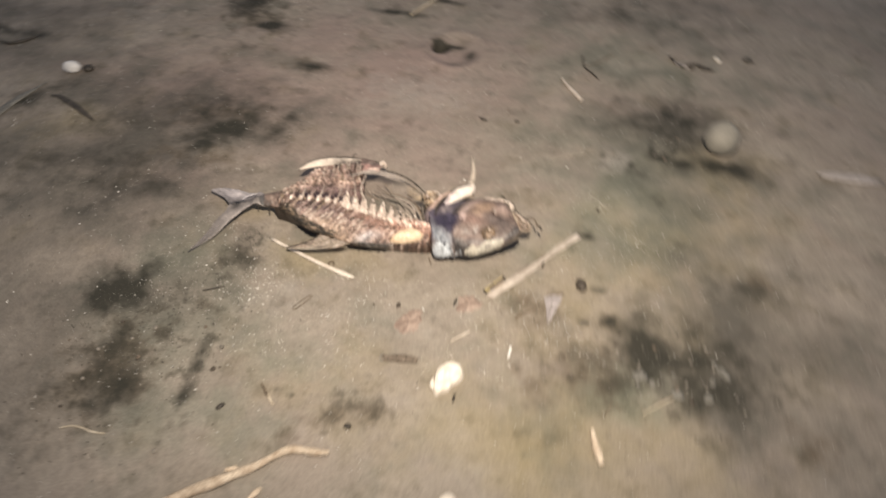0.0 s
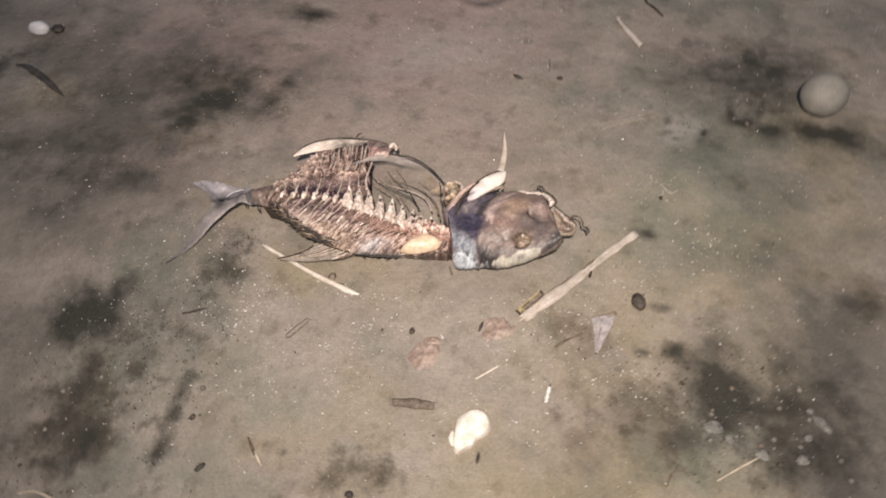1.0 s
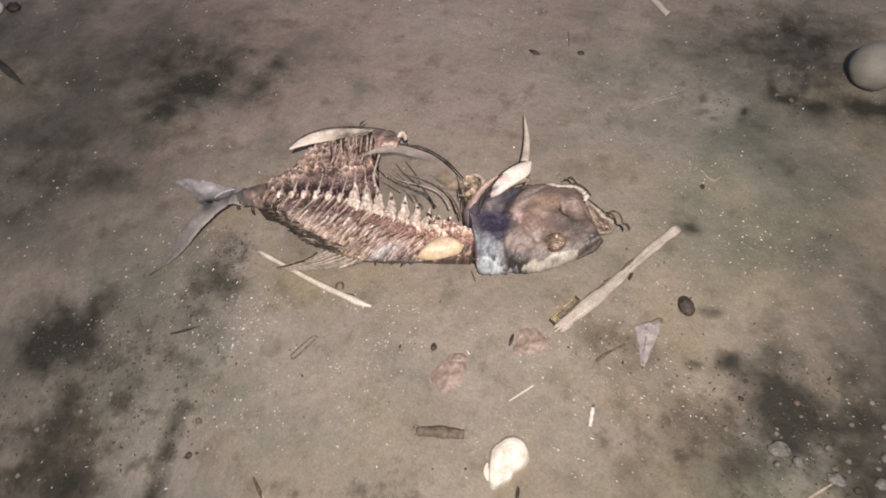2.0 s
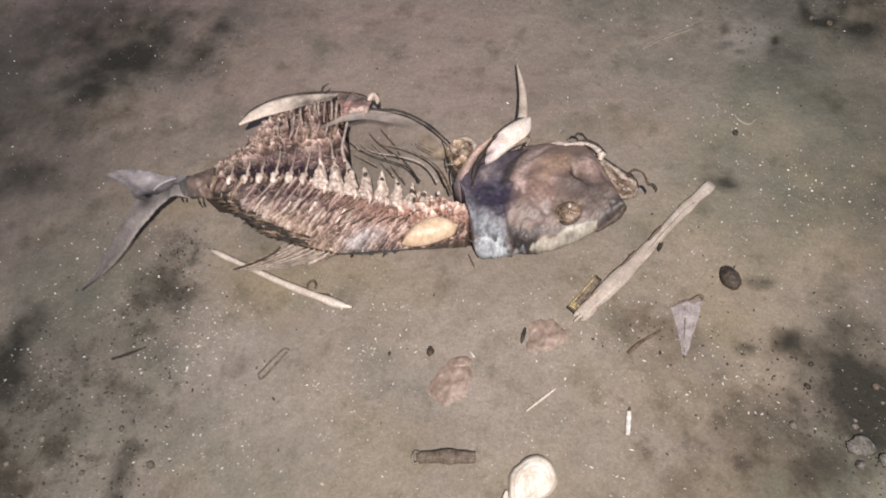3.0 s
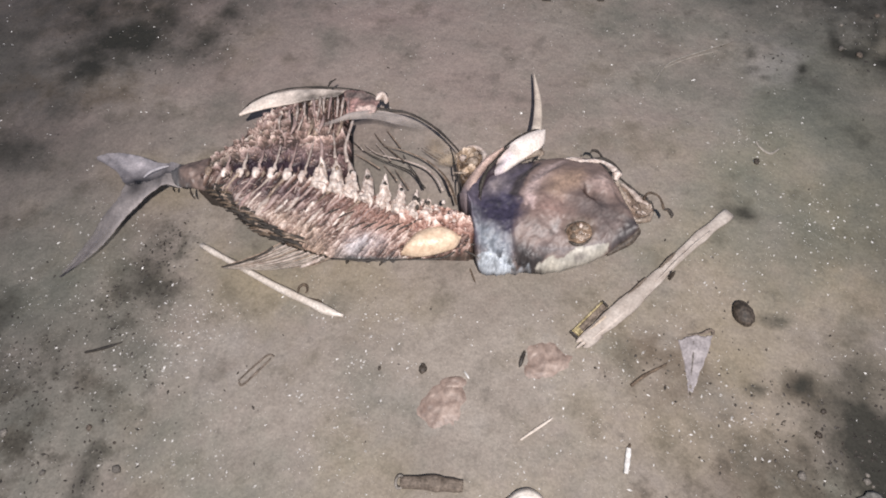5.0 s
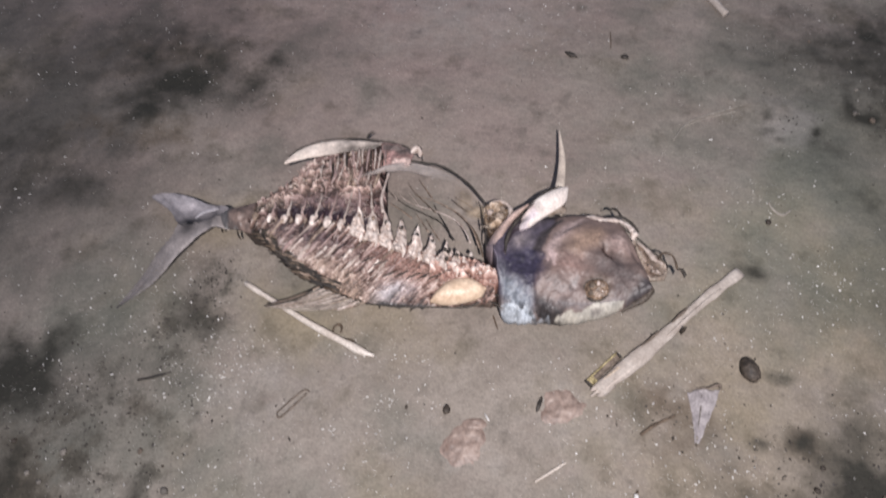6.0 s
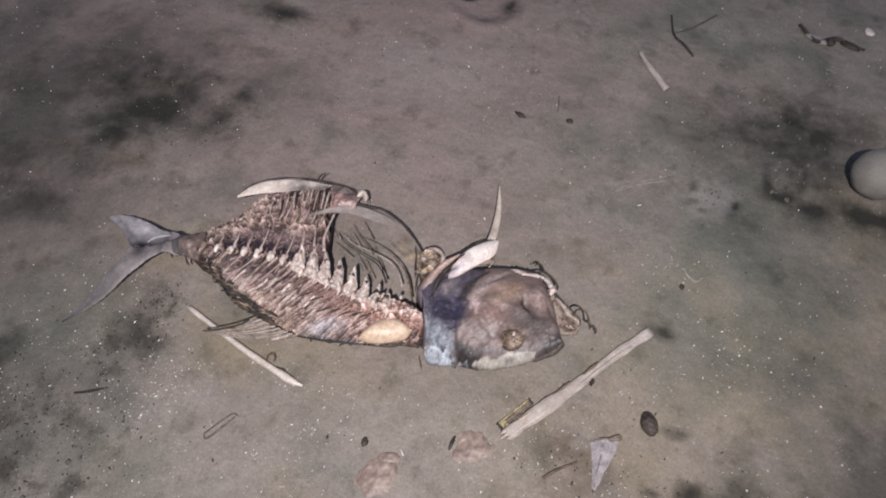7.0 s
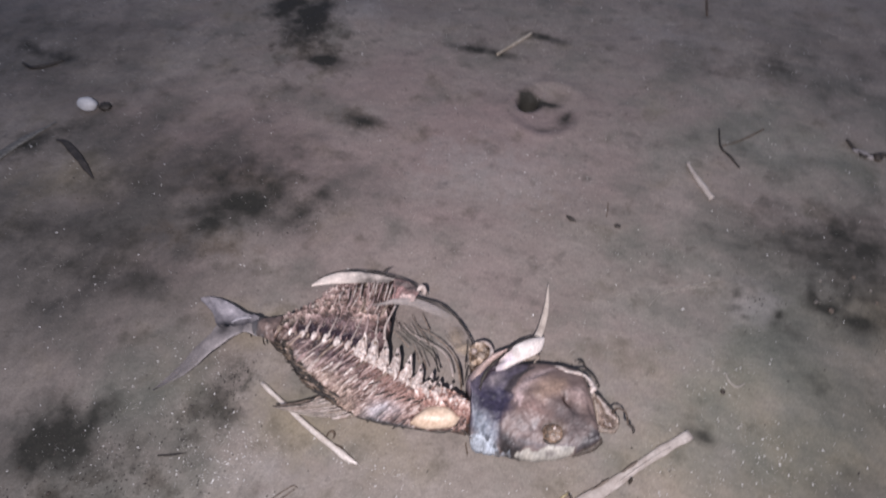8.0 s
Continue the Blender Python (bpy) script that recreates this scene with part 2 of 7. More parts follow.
def bed_material():
    m = bpy.data.materials.new("silty_sand")
    m.use_nodes = True
    n, l = m.node_tree.nodes, m.node_tree.links
    bsdf = n["Principled BSDF"]
    tc = n.new("ShaderNodeTexCoord")

    def tex(scale, detail=4, rough=0.55):
        t = n.new("ShaderNodeTexNoise")
        t.inputs["Scale"].default_value, t.inputs["Detail"].default_value, t.inputs["Roughness"].default_value = scale, detail, rough
        l.new(tc.outputs["Object"], t.inputs["Vector"])
        return t.outputs["Fac"]

    def rng_(sock, a, b, c, d):
        r = n.new("ShaderNodeMapRange")
        for k, val in zip(("From Min", "From Max", "To Min", "To Max"), (a, b, c, d)):
            r.inputs[k].default_value = val
        l.new(sock, r.inputs["Value"])
        return r.outputs["Result"]

    def mix(fac, a, b):
        x = n.new("ShaderNodeMix")
        x.data_type = "RGBA"
        l.new(fac, x.inputs["Factor"])
        for sock, val in (("A", a), ("B", b)):
            s = [i for i in x.inputs if i.name == sock and i.type == "RGBA"][0]
            if isinstance(val, tuple):
                s.default_value = (*val, 1)
            else:
                l.new(val, s)
        return [o for o in x.outputs if o.type == "RGBA"][0]

    def attr(name):
        a = n.new("ShaderNodeAttribute")
        a.attribute_name = name
        return a.outputs["Fac"]

    def ragged(name, scale, depth, lo, hi, top=1.0, detail=7, rough=0.6):
        """An attribute's mask with an uneven edge."""
        add = n.new("ShaderNodeMath")
        add.operation = "MULTIPLY_ADD"
        l.new(rng_(tex(scale, detail, rough), 0.3, 0.7, -depth, depth), add.inputs[0])
        add.inputs[1].default_value = 1.0
        l.new(attr(name), add.inputs[2])
        return rng_(add.outputs[0], lo, hi, 0.0, top)

    col = mix(rng_(tex(8, 5), 0.35, 0.65, 0, 1), (0.222, 0.192, 0.160), (0.278, 0.243, 0.205))
    col = mix(rng_(tex(21, 6, 0.6), 0.48, 0.74, 0, 0.55), col, (0.172, 0.146, 0.118))
    col = mix(rng_(tex(70, 6, 0.65), 0.46, 0.76, 0, 0.50), col, (0.160, 0.134, 0.108))
    col = mix(rng_(tex(190, 4, 0.6), 0.50, 0.72, 0, 0.50), col, (0.165, 0.142, 0.118))
    col = mix(rng_(tex(4.3, 5, 0.6), 0.46, 0.66, 0, 0.45), col, (0.235, 0.192, 0.168))
    col = mix(rng_(tex(6.9, 6, 0.62), 0.50, 0.68, 0, 0.45), col, (0.186, 0.182, 0.150))
    col = mix(ragged("rosy", 7, 0.35, 0.05, 1.2, 0.8), col, (0.290, 0.208, 0.186))
    col = mix(ragged("olive", 12, 0.35, 0.1, 1.1, 0.85), col, (0.232, 0.190, 0.104))
    col = mix(ragged("green", 11, 0.4, 0.1, 1.1, 0.85), col, (0.140, 0.160, 0.122))
    col = mix(ragged("film_and_falloff", 11, 0.45, 0.10, 1.10, 0.85), col, (0.070, 0.064, 0.055))
    col = mix(ragged("brown", 40, 0.40, 0.25, 1.1, 0.85), col, (0.092, 0.068, 0.045))
    col = mix(ragged("pale", 40, 0.30, 0.2, 1.0, 0.7), col, (0.31, 0.285, 0.26))
    col = mix(ragged("mottle", 40, 0.80, 0.50, 1.30, 0.85, 8, 0.66), col, (0.050, 0.045, 0.034))
    col = mix(ragged("dark", 24, 0.46, 0.10, 0.92, 0.95, 8, 0.64), col, (0.027, 0.026, 0.020))
    vor = n.new("ShaderNodeTexVoronoi")
    vor.inputs["Scale"].default_value = 750
    l.new(tc.outputs["Object"], vor.inputs["Vector"])
    sep = n.new("ShaderNodeSeparateColor")
    l.new(vor.outputs["Color"], sep.inputs["Color"])
    grain = n.new("ShaderNodeMath")
    grain.operation = "MULTIPLY"
    l.new(rng_(tex(420, 3), 0.3, 0.7, 0.92, 1.08), grain.inputs[0])
    l.new(rng_(sep.outputs["Red"], 0, 1, 0.9, 1.1), grain.inputs[1])
    sc = n.new("ShaderNodeVectorMath")
    sc.operation = "SCALE"
    l.new(col, sc.inputs[0])
    l.new(grain.outputs[0], sc.inputs["Scale"])
    l.new(sc.outputs["Vector"], bsdf.inputs["Base Color"])
    b1, b2 = n.new("ShaderNodeBump"), n.new("ShaderNodeBump")
    b1.inputs["Distance"].default_value, b1.inputs["Strength"].default_value = 0.0005, 0.35
    b2.inputs["Distance"].default_value, b2.inputs["Strength"].default_value = 0.004, 0.6
    l.new(tex(520, 3), b1.inputs["Height"])
    l.new(tex(70, 5), b2.inputs["Height"])
    l.new(b2.outputs["Normal"], b1.inputs["Normal"])
    l.new(b1.outputs["Normal"], bsdf.inputs["Normal"])
    bsdf.inputs["Roughness"].default_value = 0.75
    bsdf.inputs["Specular IOR Level"].default_value = 0.25
    return m


BED = bed_material()
WOOD = surface("bleached_wood", (0.36, 0.27, 0.19), (0.66, 0.56, 0.44), 0.012, 0.7, 0.0006, 0.0018, contrast=0.3)
GREYWOOD = surface("weathered_pale_wood", (0.34, 0.285, 0.24), (0.53, 0.47, 0.41), 0.012, 0.75, 0.0005, 0.002, contrast=0.16)
STRAW = surface("straw", (0.34, 0.28, 0.20), (0.55, 0.48, 0.38), 0.01, 0.6, 0.0003, 0.001, contrast=0.25)
DARKPLANT = surface("dark_plant", (0.020, 0.017, 0.014), (0.06, 0.05, 0.04), 0.01, 0.6, 0.0004, 0.0015)
BROWNPLANT = surface("brown_plant", (0.06, 0.042, 0.028), (0.15, 0.11, 0.075), 0.008, 0.65, 0.0004, 0.0015)
SHELL = surface("white_shell", (0.50, 0.44, 0.37), (0.70, 0.645, 0.57), 0.01, 0.4, 0.0004, 0.002, contrast=0.12)
CHIP = surface("shell_chips", (0.42, 0.40, 0.37), (0.76, 0.74, 0.70), 0.006, 0.35, 0.0001, 0.002, spec=0.5, contrast=0.2)
DIMSHELL = surface("silted_shell", (0.10, 0.094, 0.080), (0.20, 0.190, 0.168), 0.004, 0.6, 0.0005, 0.002, contrast=0.3)
FADED = surface("silted_straw", (0.24, 0.215, 0.18), (0.33, 0.30, 0.255), 0.008, 0.7, 0.0003, 0.0012, contrast=0.3)
PEBBLE = surface("pebble", (0.10, 0.088, 0.072), (0.24, 0.215, 0.185), 0.01, 0.7, 0.0004, 0.002, vary=0.35)
DARKSTONE = surface("dark_stone", (0.030, 0.024, 0.018), (0.085, 0.066, 0.050), 0.008, 0.6, 0.0006, 0.002)
BALLM = surface("pale_skin_ball", (0.16, 0.150, 0.128), (0.21, 0.196, 0.168), 0.02, 0.75, 0.0004, 0.003, contrast=0.1)
EGGM = surface("white_pebble", (0.42, 0.41, 0.40), (0.56, 0.55, 0.54), 0.02, 0.6, 0.0002, 0.003, contrast=0.08)
JELLY = surface("pinkish_leaf", (0.18, 0.127, 0.10), (0.335, 0.26, 0.215), 0.009, 0.5, 0.0005, 0.003, contrast=0.25)
PALELEAF = surface("pale_leaf", (0.23, 0.205, 0.19), (0.35, 0.315, 0.295), 0.008, 0.55, 0.0004, 0.002, contrast=0.25)
LILAC = surface("lilac_leaf", (0.215, 0.192, 0.188), (0.31, 0.28, 0.275), 0.008, 0.55, 0.0004, 0.002, contrast=0.2)
GOLD = surface("brassy_foil", (0.24, 0.19, 0.085), (0.54, 0.45, 0.25), 0.004, 0.38, 0.0003, 0.002, metal=0.35)
FLESH = surface("dried_flesh", (0.85, 0.83, 0.81), (1.15, 1.12, 1.1), 0.006, 0.42, 0.0008, 0.0013, attr="pigment", contrast=0.3, spec=0.5)
SKIN = surface("fish_skin", (0.85, 0.85, 0.86), (1.12, 1.10, 1.08), 0.009, 0.50, 0.00012, 0.0020, attr="pigment", contrast=0.12, spec=0.45)
CLEARFIN = surface("clear_fin", (0.5, 0.48, 0.45), (0.9, 0.87, 0.83), 0.006, 0.45, 0.0003, 0.0014, contrast=0.25, attr="pigment", clear=True)
CLEARSKIN = surface("clear_skin", (0.82, 0.82, 0.82), (1.15, 1.13, 1.12), 0.006, 0.40, 0.0003, 0.0014, contrast=0.18, attr="pigment", clear=True)
STRANDS = fibre_surface("flesh_strands", [(0.03, 0.018, 0.015), (0.09, 0.052, 0.042), (0.18, 0.115, 0.092), (0.31, 0.225, 0.185), (0.52, 0.44, 0.38)])
TAILEDGE = surface("dark_fin_edge", (0.035, 0.030, 0.032), (0.085, 0.075, 0.075), 0.008, 0.5, 0.0004, 0.0015)
PALERAY = surface("pale_fin_ray", (0.33, 0.31, 0.32), (0.44, 0.41, 0.41), 0.01, 0.45, 0.0003, 0.0015, contrast=0.2)
WHITEBONE = surface("crusted_white_bone", (0.35, 0.255, 0.205), (0.78, 0.695, 0.62), 0.0035, 0.5, 0.0006, 0.0013, contrast=0.25)
BONE = surface("fish_bone", (0.27, 0.20, 0.16), (0.56, 0.48, 0.42), 0.004, 0.5, 0.0005, 0.0012, contrast=0.3)
DARKBONE = surface("dark_fish_bone", (0.12, 0.085, 0.06), (0.38, 0.29, 0.22), 0.004, 0.5, 0.0004, 0.0012, contrast=0.4)
FIN = surface("pale_fin", (0.48, 0.42, 0.37), (0.74, 0.67, 0.60), 0.012, 0.45, 0.0004, 0.0016, contrast=0.2, attr="pigment")
BARK = surface("bark", (0.085, 0.065, 0.048), (0.20, 0.16, 0.125), 0.006, 0.75, 0.0007, 0.0016, contrast=0.35)
PALEWOOD = surface("bleached_stem", (0.48, 0.41, 0.34), (0.74, 0.67, 0.59), 0.01, 0.6, 0.0004, 0.0016, contrast=0.22)
PINK = surface("pinkish_bone", (0.24, 0.16, 0.14), (0.42, 0.32, 0.285), 0.006, 0.5, 0.0004, 0.0014, contrast=0.25)
LIVER = surface("fatty_organ", (0.46, 0.33, 0.22), (0.67, 0.53, 0.385), 0.008, 0.38, 0.0005, 0.002, contrast=0.12)
MEMBRANE = surface("belly_membrane", (0.20, 0.15, 0.11), (0.36, 0.30, 0.24), 0.008, 0.4, 0.0004, 0.002, contrast=0.3)
EYEM = surface("clouded_eye", (0.075, 0.050, 0.033), (0.26, 0.18, 0.12), 0.004, 0.25, 0.0006, 0.0014, contrast=0.4)

# ---- the sea bed ----
def ground():
    def axis(lo, hi, step):
        mid = np.arange(lo, hi, step)
        far = np.cumsum(step * 1.35 ** np.arange(1, 34))
        far = far[far < 900]
        return np.concatenate([lo - far[::-1], mid, mid[-1] + far])
    xs, ys = axis(-1.0, 0.95, 0.005), axis(0.1, 1.7, 0.005)
    x, y = np.meshgrid(xs, ys)
    near = np.exp(-(np.maximum(0, np.hypot(x, y - 0.8) - 1.5) / 1.0) ** 2)
    z = gz(x, y) * near
    nx, ny = len(xs), len(ys)
    idx = np.arange(nx * ny).reshape(ny, nx)
    quads = np.stack([idx[:-1, :-1], idx[:-1, 1:], idx[1:, 1:], idx[1:, :-1]], -1).reshape(-1, 4)
    me = bpy.data.meshes.new("ground")
    me.from_pydata(np.stack([x, y, z], -1).reshape(-1, 3).tolist(), [], quads.tolist())
    me.polygons.foreach_set("use_smooth", [True] * len(me.polygons))
    me.materials.append(BED)

    def stain(name, spots):
        wx = 0.020 * fbm(x, y, 0.06, 41) + 0.006 * fbm(x, y, 0.015, 43)
        wy = 0.020 * fbm(x, y, 0.06, 51) + 0.006 * fbm(x, y, 0.015, 53)
        v = np.zeros_like(x)
        for (cx, cy), rx, ry, turn, k in spots:
            c, s = math.cos(radians(turn)), math.sin(radians(turn))
            loose = min(1.0, min(rx, ry) / 0.03)
            dx, dy = x + loose * wx - cx, y + loose * wy - cy
            d = ((c * dx + s * dy) / rx) ** 2 + ((c * dy - s * dx) / ry) ** 2
            v = np.maximum(v, k * np.exp(-0.7 * d))
        me.attributes.new(name, "FLOAT", "POINT").data.foreach_set("value", v.ravel())

    # near-black clouds of rotten silt with soft edges; a few spots paint shade, noted below
    stain("dark", [
        ((0.412, 0.545), 0.026, 0.026, 0, 1.2), ((0.402, 0.574), 0.018, 0.022, 0, 0.6), ((0.378, 0.528), 0.018, 0.012, 0, 0.8), ((0.455, 0.590), 0.020, 0.030, 0, 0.6),
        ((-0.134, 0.587), 0.020, 0.030, -15, 0.62), ((-0.114, 0.559), 0.016, 0.018, 0, 0.5), ((-0.252, 0.479), 0.030, 0.030, 10, 1.5), ((-0.262, 0.456), 0.020, 0.018, 0, 0.9), ((-0.261, 0.449), 0.018, 0.014, 0, 0.9),
        ((-0.240, 0.493), 0.016, 0.040, 0, 0.9), ((-0.206, 0.395), 0.026, 0.026, 0, 0.6), ((-0.205, 0.345), 0.040, 0.034, 0, 0.7), ((-0.110, 0.410), 0.007, 0.030, 4, 0.75), ((-0.105, 0.362), 0.008, 0.030, 4, 0.75), ((-0.180, 0.378), 0.016, 0.026, 0, 0.55),
        ((0.432, 0.526), 0.065, 0.022, 6, 0.95), ((0.476, 0.506), 0.048, 0.030, -10, 0.95), ((0.407, 0.531), 0.034, 0.034, 0, 1.1), ((0.538, 0.662), 0.034, 0.012, 8, 0.75), ((0.509, 0.558), 0.028, 0.030, 0, 0.6),
        # last two here paint the shade beside the stick's end and the stone
        ((0.356, 0.573), 0.012, 0.011, 0, 0.85), ((0.331, 0.564), 0.006, 0.004, 0, 0.9), ((0.326, 0.706), 0.013, 0.006, 0, 0.85), ((0.344, 0.618), 0.010, 0.004, 0, 0.85),
        ((-0.278, 0.776), 0.028, 0.018, 20, 1.1), ((-0.264, 0.806), 0.046, 0.026, 50, 0.95), ((-0.240, 0.846), 0.024, 0.024, 50, 0.8), ((-0.300, 0.850), 0.060, 0.040, 20, 0.7), ((-0.183, 0.826), 0.012, 0.022, -25, 0.8), ((-0.168, 0.868), 0.016, 0.014, 0, 0.55), ((-0.310, 0.660), 0.036, 0.020, 0, 0.6), ((-0.433, 0.796), 0.060, 0.030, 10, 0.45), ((-0.385, 0.679), 0.030, 0.050, 0, 0.5),
        ((-0.192, 1.018), 0.034, 0.012, 0, 0.75), ((-0.398, 1.228), 0.030, 0.060, 12, 1.3), ((-0.315, 1.132), 0.034, 0.014, 0, 1.2), ((-0.458, 1.257), 0.030, 0.035, 0, 1.2), ((-0.333, 1.046), 0.024, 0.010, 0, 0.5), ((-0.428, 0.689), 0.100, 0.030, 5, 0.5), ((-0.620, 0.816), 0.018, 0.060, -35, 0.8), ((-0.781, 1.002), 0.080, 0.014, 0, 0.7),
        # the 2.6 spot paints the darkness inside the burrow hole
        ((-0.079, 1.245), 0.050, 0.009, 5, 1.0), ((0.005, 1.316), 0.030, 0.008, 0, 0.9), ((0.023, 1.144), 0.013, 0.015, 0, 2.6), ((0.046, 1.152), 0.022, 0.005, 0, 1.3), ((0.081, 1.128), 0.009, 0.016, 0, 1.0), ((0.059, 1.086), 0.012, 0.006, 0, 0.8),
        ((0.450, 0.926), 0.040, 0.030, 0, 0.5), ((0.420, 0.985), 0.040, 0.026, 0, 0.55), ((0.535, 0.903), 0.050, 0.018, -8, 0.95), ((0.454, 0.932), 0.006, 0.020, 0, 1.0), ((0.465, 0.891), 0.020, 0.010, 0, 0.9), ((0.482, 1.030), 0.050, 0.020, 0, 0.5), ((0.433, 0.902), 0.020, 0.008, 0, 1.0), ((0.416, 0.921), 0.006, 0.024, 0, 0.9), ((0.442, 0.977), 0.030, 0.040, 0, 0.7), ((0.443, 1.018), 0.070, 0.040, 0, 0.75), ((0.470, 0.893), 0.024, 0.010, 0, 0.9), ((0.451, 0.921), 0.008, 0.018, 0, 0.8), ((0.364, 1.347), 0.080, 0.030, 0, 0.4),
        ((0.342, 0.874), 0.007, 0.004, 0, 0.9), ((0.352, 0.865), 0.006, 0.005, 0, 0.9), ((0.341, 0.893), 0.004, 0.006, 0, 0.7), ((0.385, 0.878), 0.004, 0.004, 0, 1.0)])
    # the same, broken into flecks
    stain("mottle", [
        ((-0.165, 0.465), 0.060, 0.050, 0, 0.72),
        ((-0.125, 0.576), 0.028, 0.045, -15, 0.9), ((-0.200, 0.375), 0.055, 0.060, 0, 0.95), ((-0.108, 0.388), 0.014, 0.055, 4, 0.85), ((-0.168, 0.422), 0.050, 0.034, 0, 0.75), ((0.442, 0.509), 0.090, 0.045, 0, 0.9), ((0.507, 0.535), 0.060, 0.050, 0, 0.8),
        ((-0.262, 0.806), 0.075, 0.040, 50, 0.85), ((-0.183, 0.832), 0.022, 0.036, -20, 0.8), ((0.457, 0.938), 0.080, 0.060, 0, 0.75), ((0.442, 0.963), 0.090, 0.070, 0, 0.8), ((-0.361, 1.185), 0.080, 0.070, 0, 0.8), ((0.082, 0.391), 0.060, 0.024, 10, 0.85), ((0.359, 0.493), 0.070, 0.040, 0, 0.6), ((-0.182, 0.441), 0.040, 0.030, 0, 0.7), ((-0.147, 0.541), 0.030, 0.022, 0, 0.85), ((-0.128, 0.592), 0.024, 0.034, -15, 0.8)])
    # thin darker film over broad stretches, with the torch's falloff towards the sides painted in
    stain("film_and_falloff", [
        ((-0.360, 0.850), 0.15, 0.11, 0, 1.2), ((0.475, 0.690), 0.09, 0.08, 0, 0.7), ((0.400, 0.572), 0.045, 0.05, 0, 0.85), ((-0.460, 0.860), 0.15, 0.09, 0, 0.9), ((-0.590, 0.900), 0.14, 0.12, 0, 0.6), ((-0.200, 0.475), 0.08, 0.08, 0, 0.85), ((0.460, 0.620), 0.08, 0.07, 0, 0.6),
        ((-0.378, 0.710), 0.16, 0.16, 0, 1.1), ((-0.290, 0.420), 0.11, 0.12, 0, 0.7), ((-0.452, 0.685), 0.20, 0.10, 0, 0.9), ((-0.248, 0.833), 0.14, 0.08, 10, 0.8), ((-0.472, 0.699), 0.12, 0.14, 0, 0.9), ((0.433, 0.877), 0.08, 0.20, 0, 0.75), ((0.522, 0.589), 0.11, 0.14, 0, 0.9), ((0.472, 0.962), 0.10, 0.08, 0, 0.7), ((0.420, 1.375), 0.20, 0.12, 0, 0.5), ((-0.775, 1.022), 0.20, 0.14, 0, 0.7), ((0.316, 0.503), 0.06, 0.05, 0, 0.5), ((0.442, 0.963), 0.14, 0.12, 0, 0.8)])
    stain("brown", [
        ((-0.200, 0.370), 0.050, 0.060, 0, 0.9), ((-0.250, 0.745), 0.050, 0.020, 10, 0.7), ((-0.318, 0.756), 0.040, 0.020, 0, 0.6),
        ((0.262, 0.574), 0.034, 0.026, 20, 0.85), ((0.356, 0.573), 0.016, 0.014, 0, 0.9), ((0.252, 0.590), 0.020, 0.016, 0, 0.5), ((0.276, 0.459), 0.016, 0.012, 0, 0.9), ((0.347, 0.488), 0.050, 0.040, 0, 0.8), ((0.331, 0.507), 0.030, 0.018, 0, 0.7), ((0.277, 0.453), 0.020, 0.014, 0, 0.6), ((0.259, 0.468), 0.016, 0.014, 0, 0.55), ((0.089, 0.387), 0.036, 0.014, 10, 0.9), ((0.036, 0.365), 0.016, 0.012, 0, 0.8), ((-0.274, 0.845), 0.080, 0.040, 8, 0.6), ((-0.297, 0.742), 0.060, 0.020, 0, 0.5),
        ((0.551, 0.673), 0.026, 0.014, 20, 0.8), ((0.583, 0.455), 0.020, 0.030, 0, 0.9), ((0.282, 0.450), 0.016, 0.018, 0, 0.6), ((0.076, 0.380), 0.040, 0.014, 10, 0.8), ((0.025, 0.342), 0.012, 0.012, 0, 0.8), ((-0.134, 0.477), 0.020, 0.014, 0, 0.4), ((-0.357, 1.151), 0.060, 0.050, 0, 0.7), ((-0.192, 1.018), 0.050, 0.020, 0, 0.7)])
    stain("olive", [((0.408, 0.714), 0.16, 0.09, 5, 0.6), ((0.353, 0.558), 0.12, 0.07, 0, 0.6), ((0.318, 0.403), 0.16, 0.07, 0, 0.7), ((-0.030, 0.592), 0.12, 0.03, 0, 0.5), ((-0.528, 0.764), 0.12, 0.06, 10, 0.4), ((0.038, 0.396), 0.12, 0.06, 0, 0.35), ((0.521, 0.890), 0.08, 0.06, 0, 0.7), ((-0.165, 0.668), 0.06, 0.02, 0, 0.6)])
    stain("green", [((-0.171, 0.442), 0.09, 0.07, 0, 0.65), ((0.399, 0.822), 0.08, 0.14, 0, 0.9), ((-0.205, 0.535), 0.08, 0.06, 0, 0.6), ((-0.056, 0.432), 0.10, 0.06, 0, 0.4), ((0.308, 0.935), 0.10, 0.07, 0, 0.5), ((-0.082, 0.338), 0.12, 0.05, 0, 0.4), ((0.375, 0.773), 0.10, 0.10, 0, 0.7), ((0.377, 0.473), 0.05, 0.03, 0, 0.9), ((0.386, 1.181), 0.16, 0.12, 0, 0.5)])
    stain("rosy", [((-0.281, 0.914), 0.20, 0.10, 5, 0.9), ((-0.050, 1.062), 0.26, 0.14, 0, 0.8), ((-0.042, 0.809), 0.20, 0.08, 0, 0.6), ((-0.284, 0.688), 0.10, 0.05, 0, 0.6), ((-0.041, 0.882), 0.20, 0.05, 0, 0.6)])
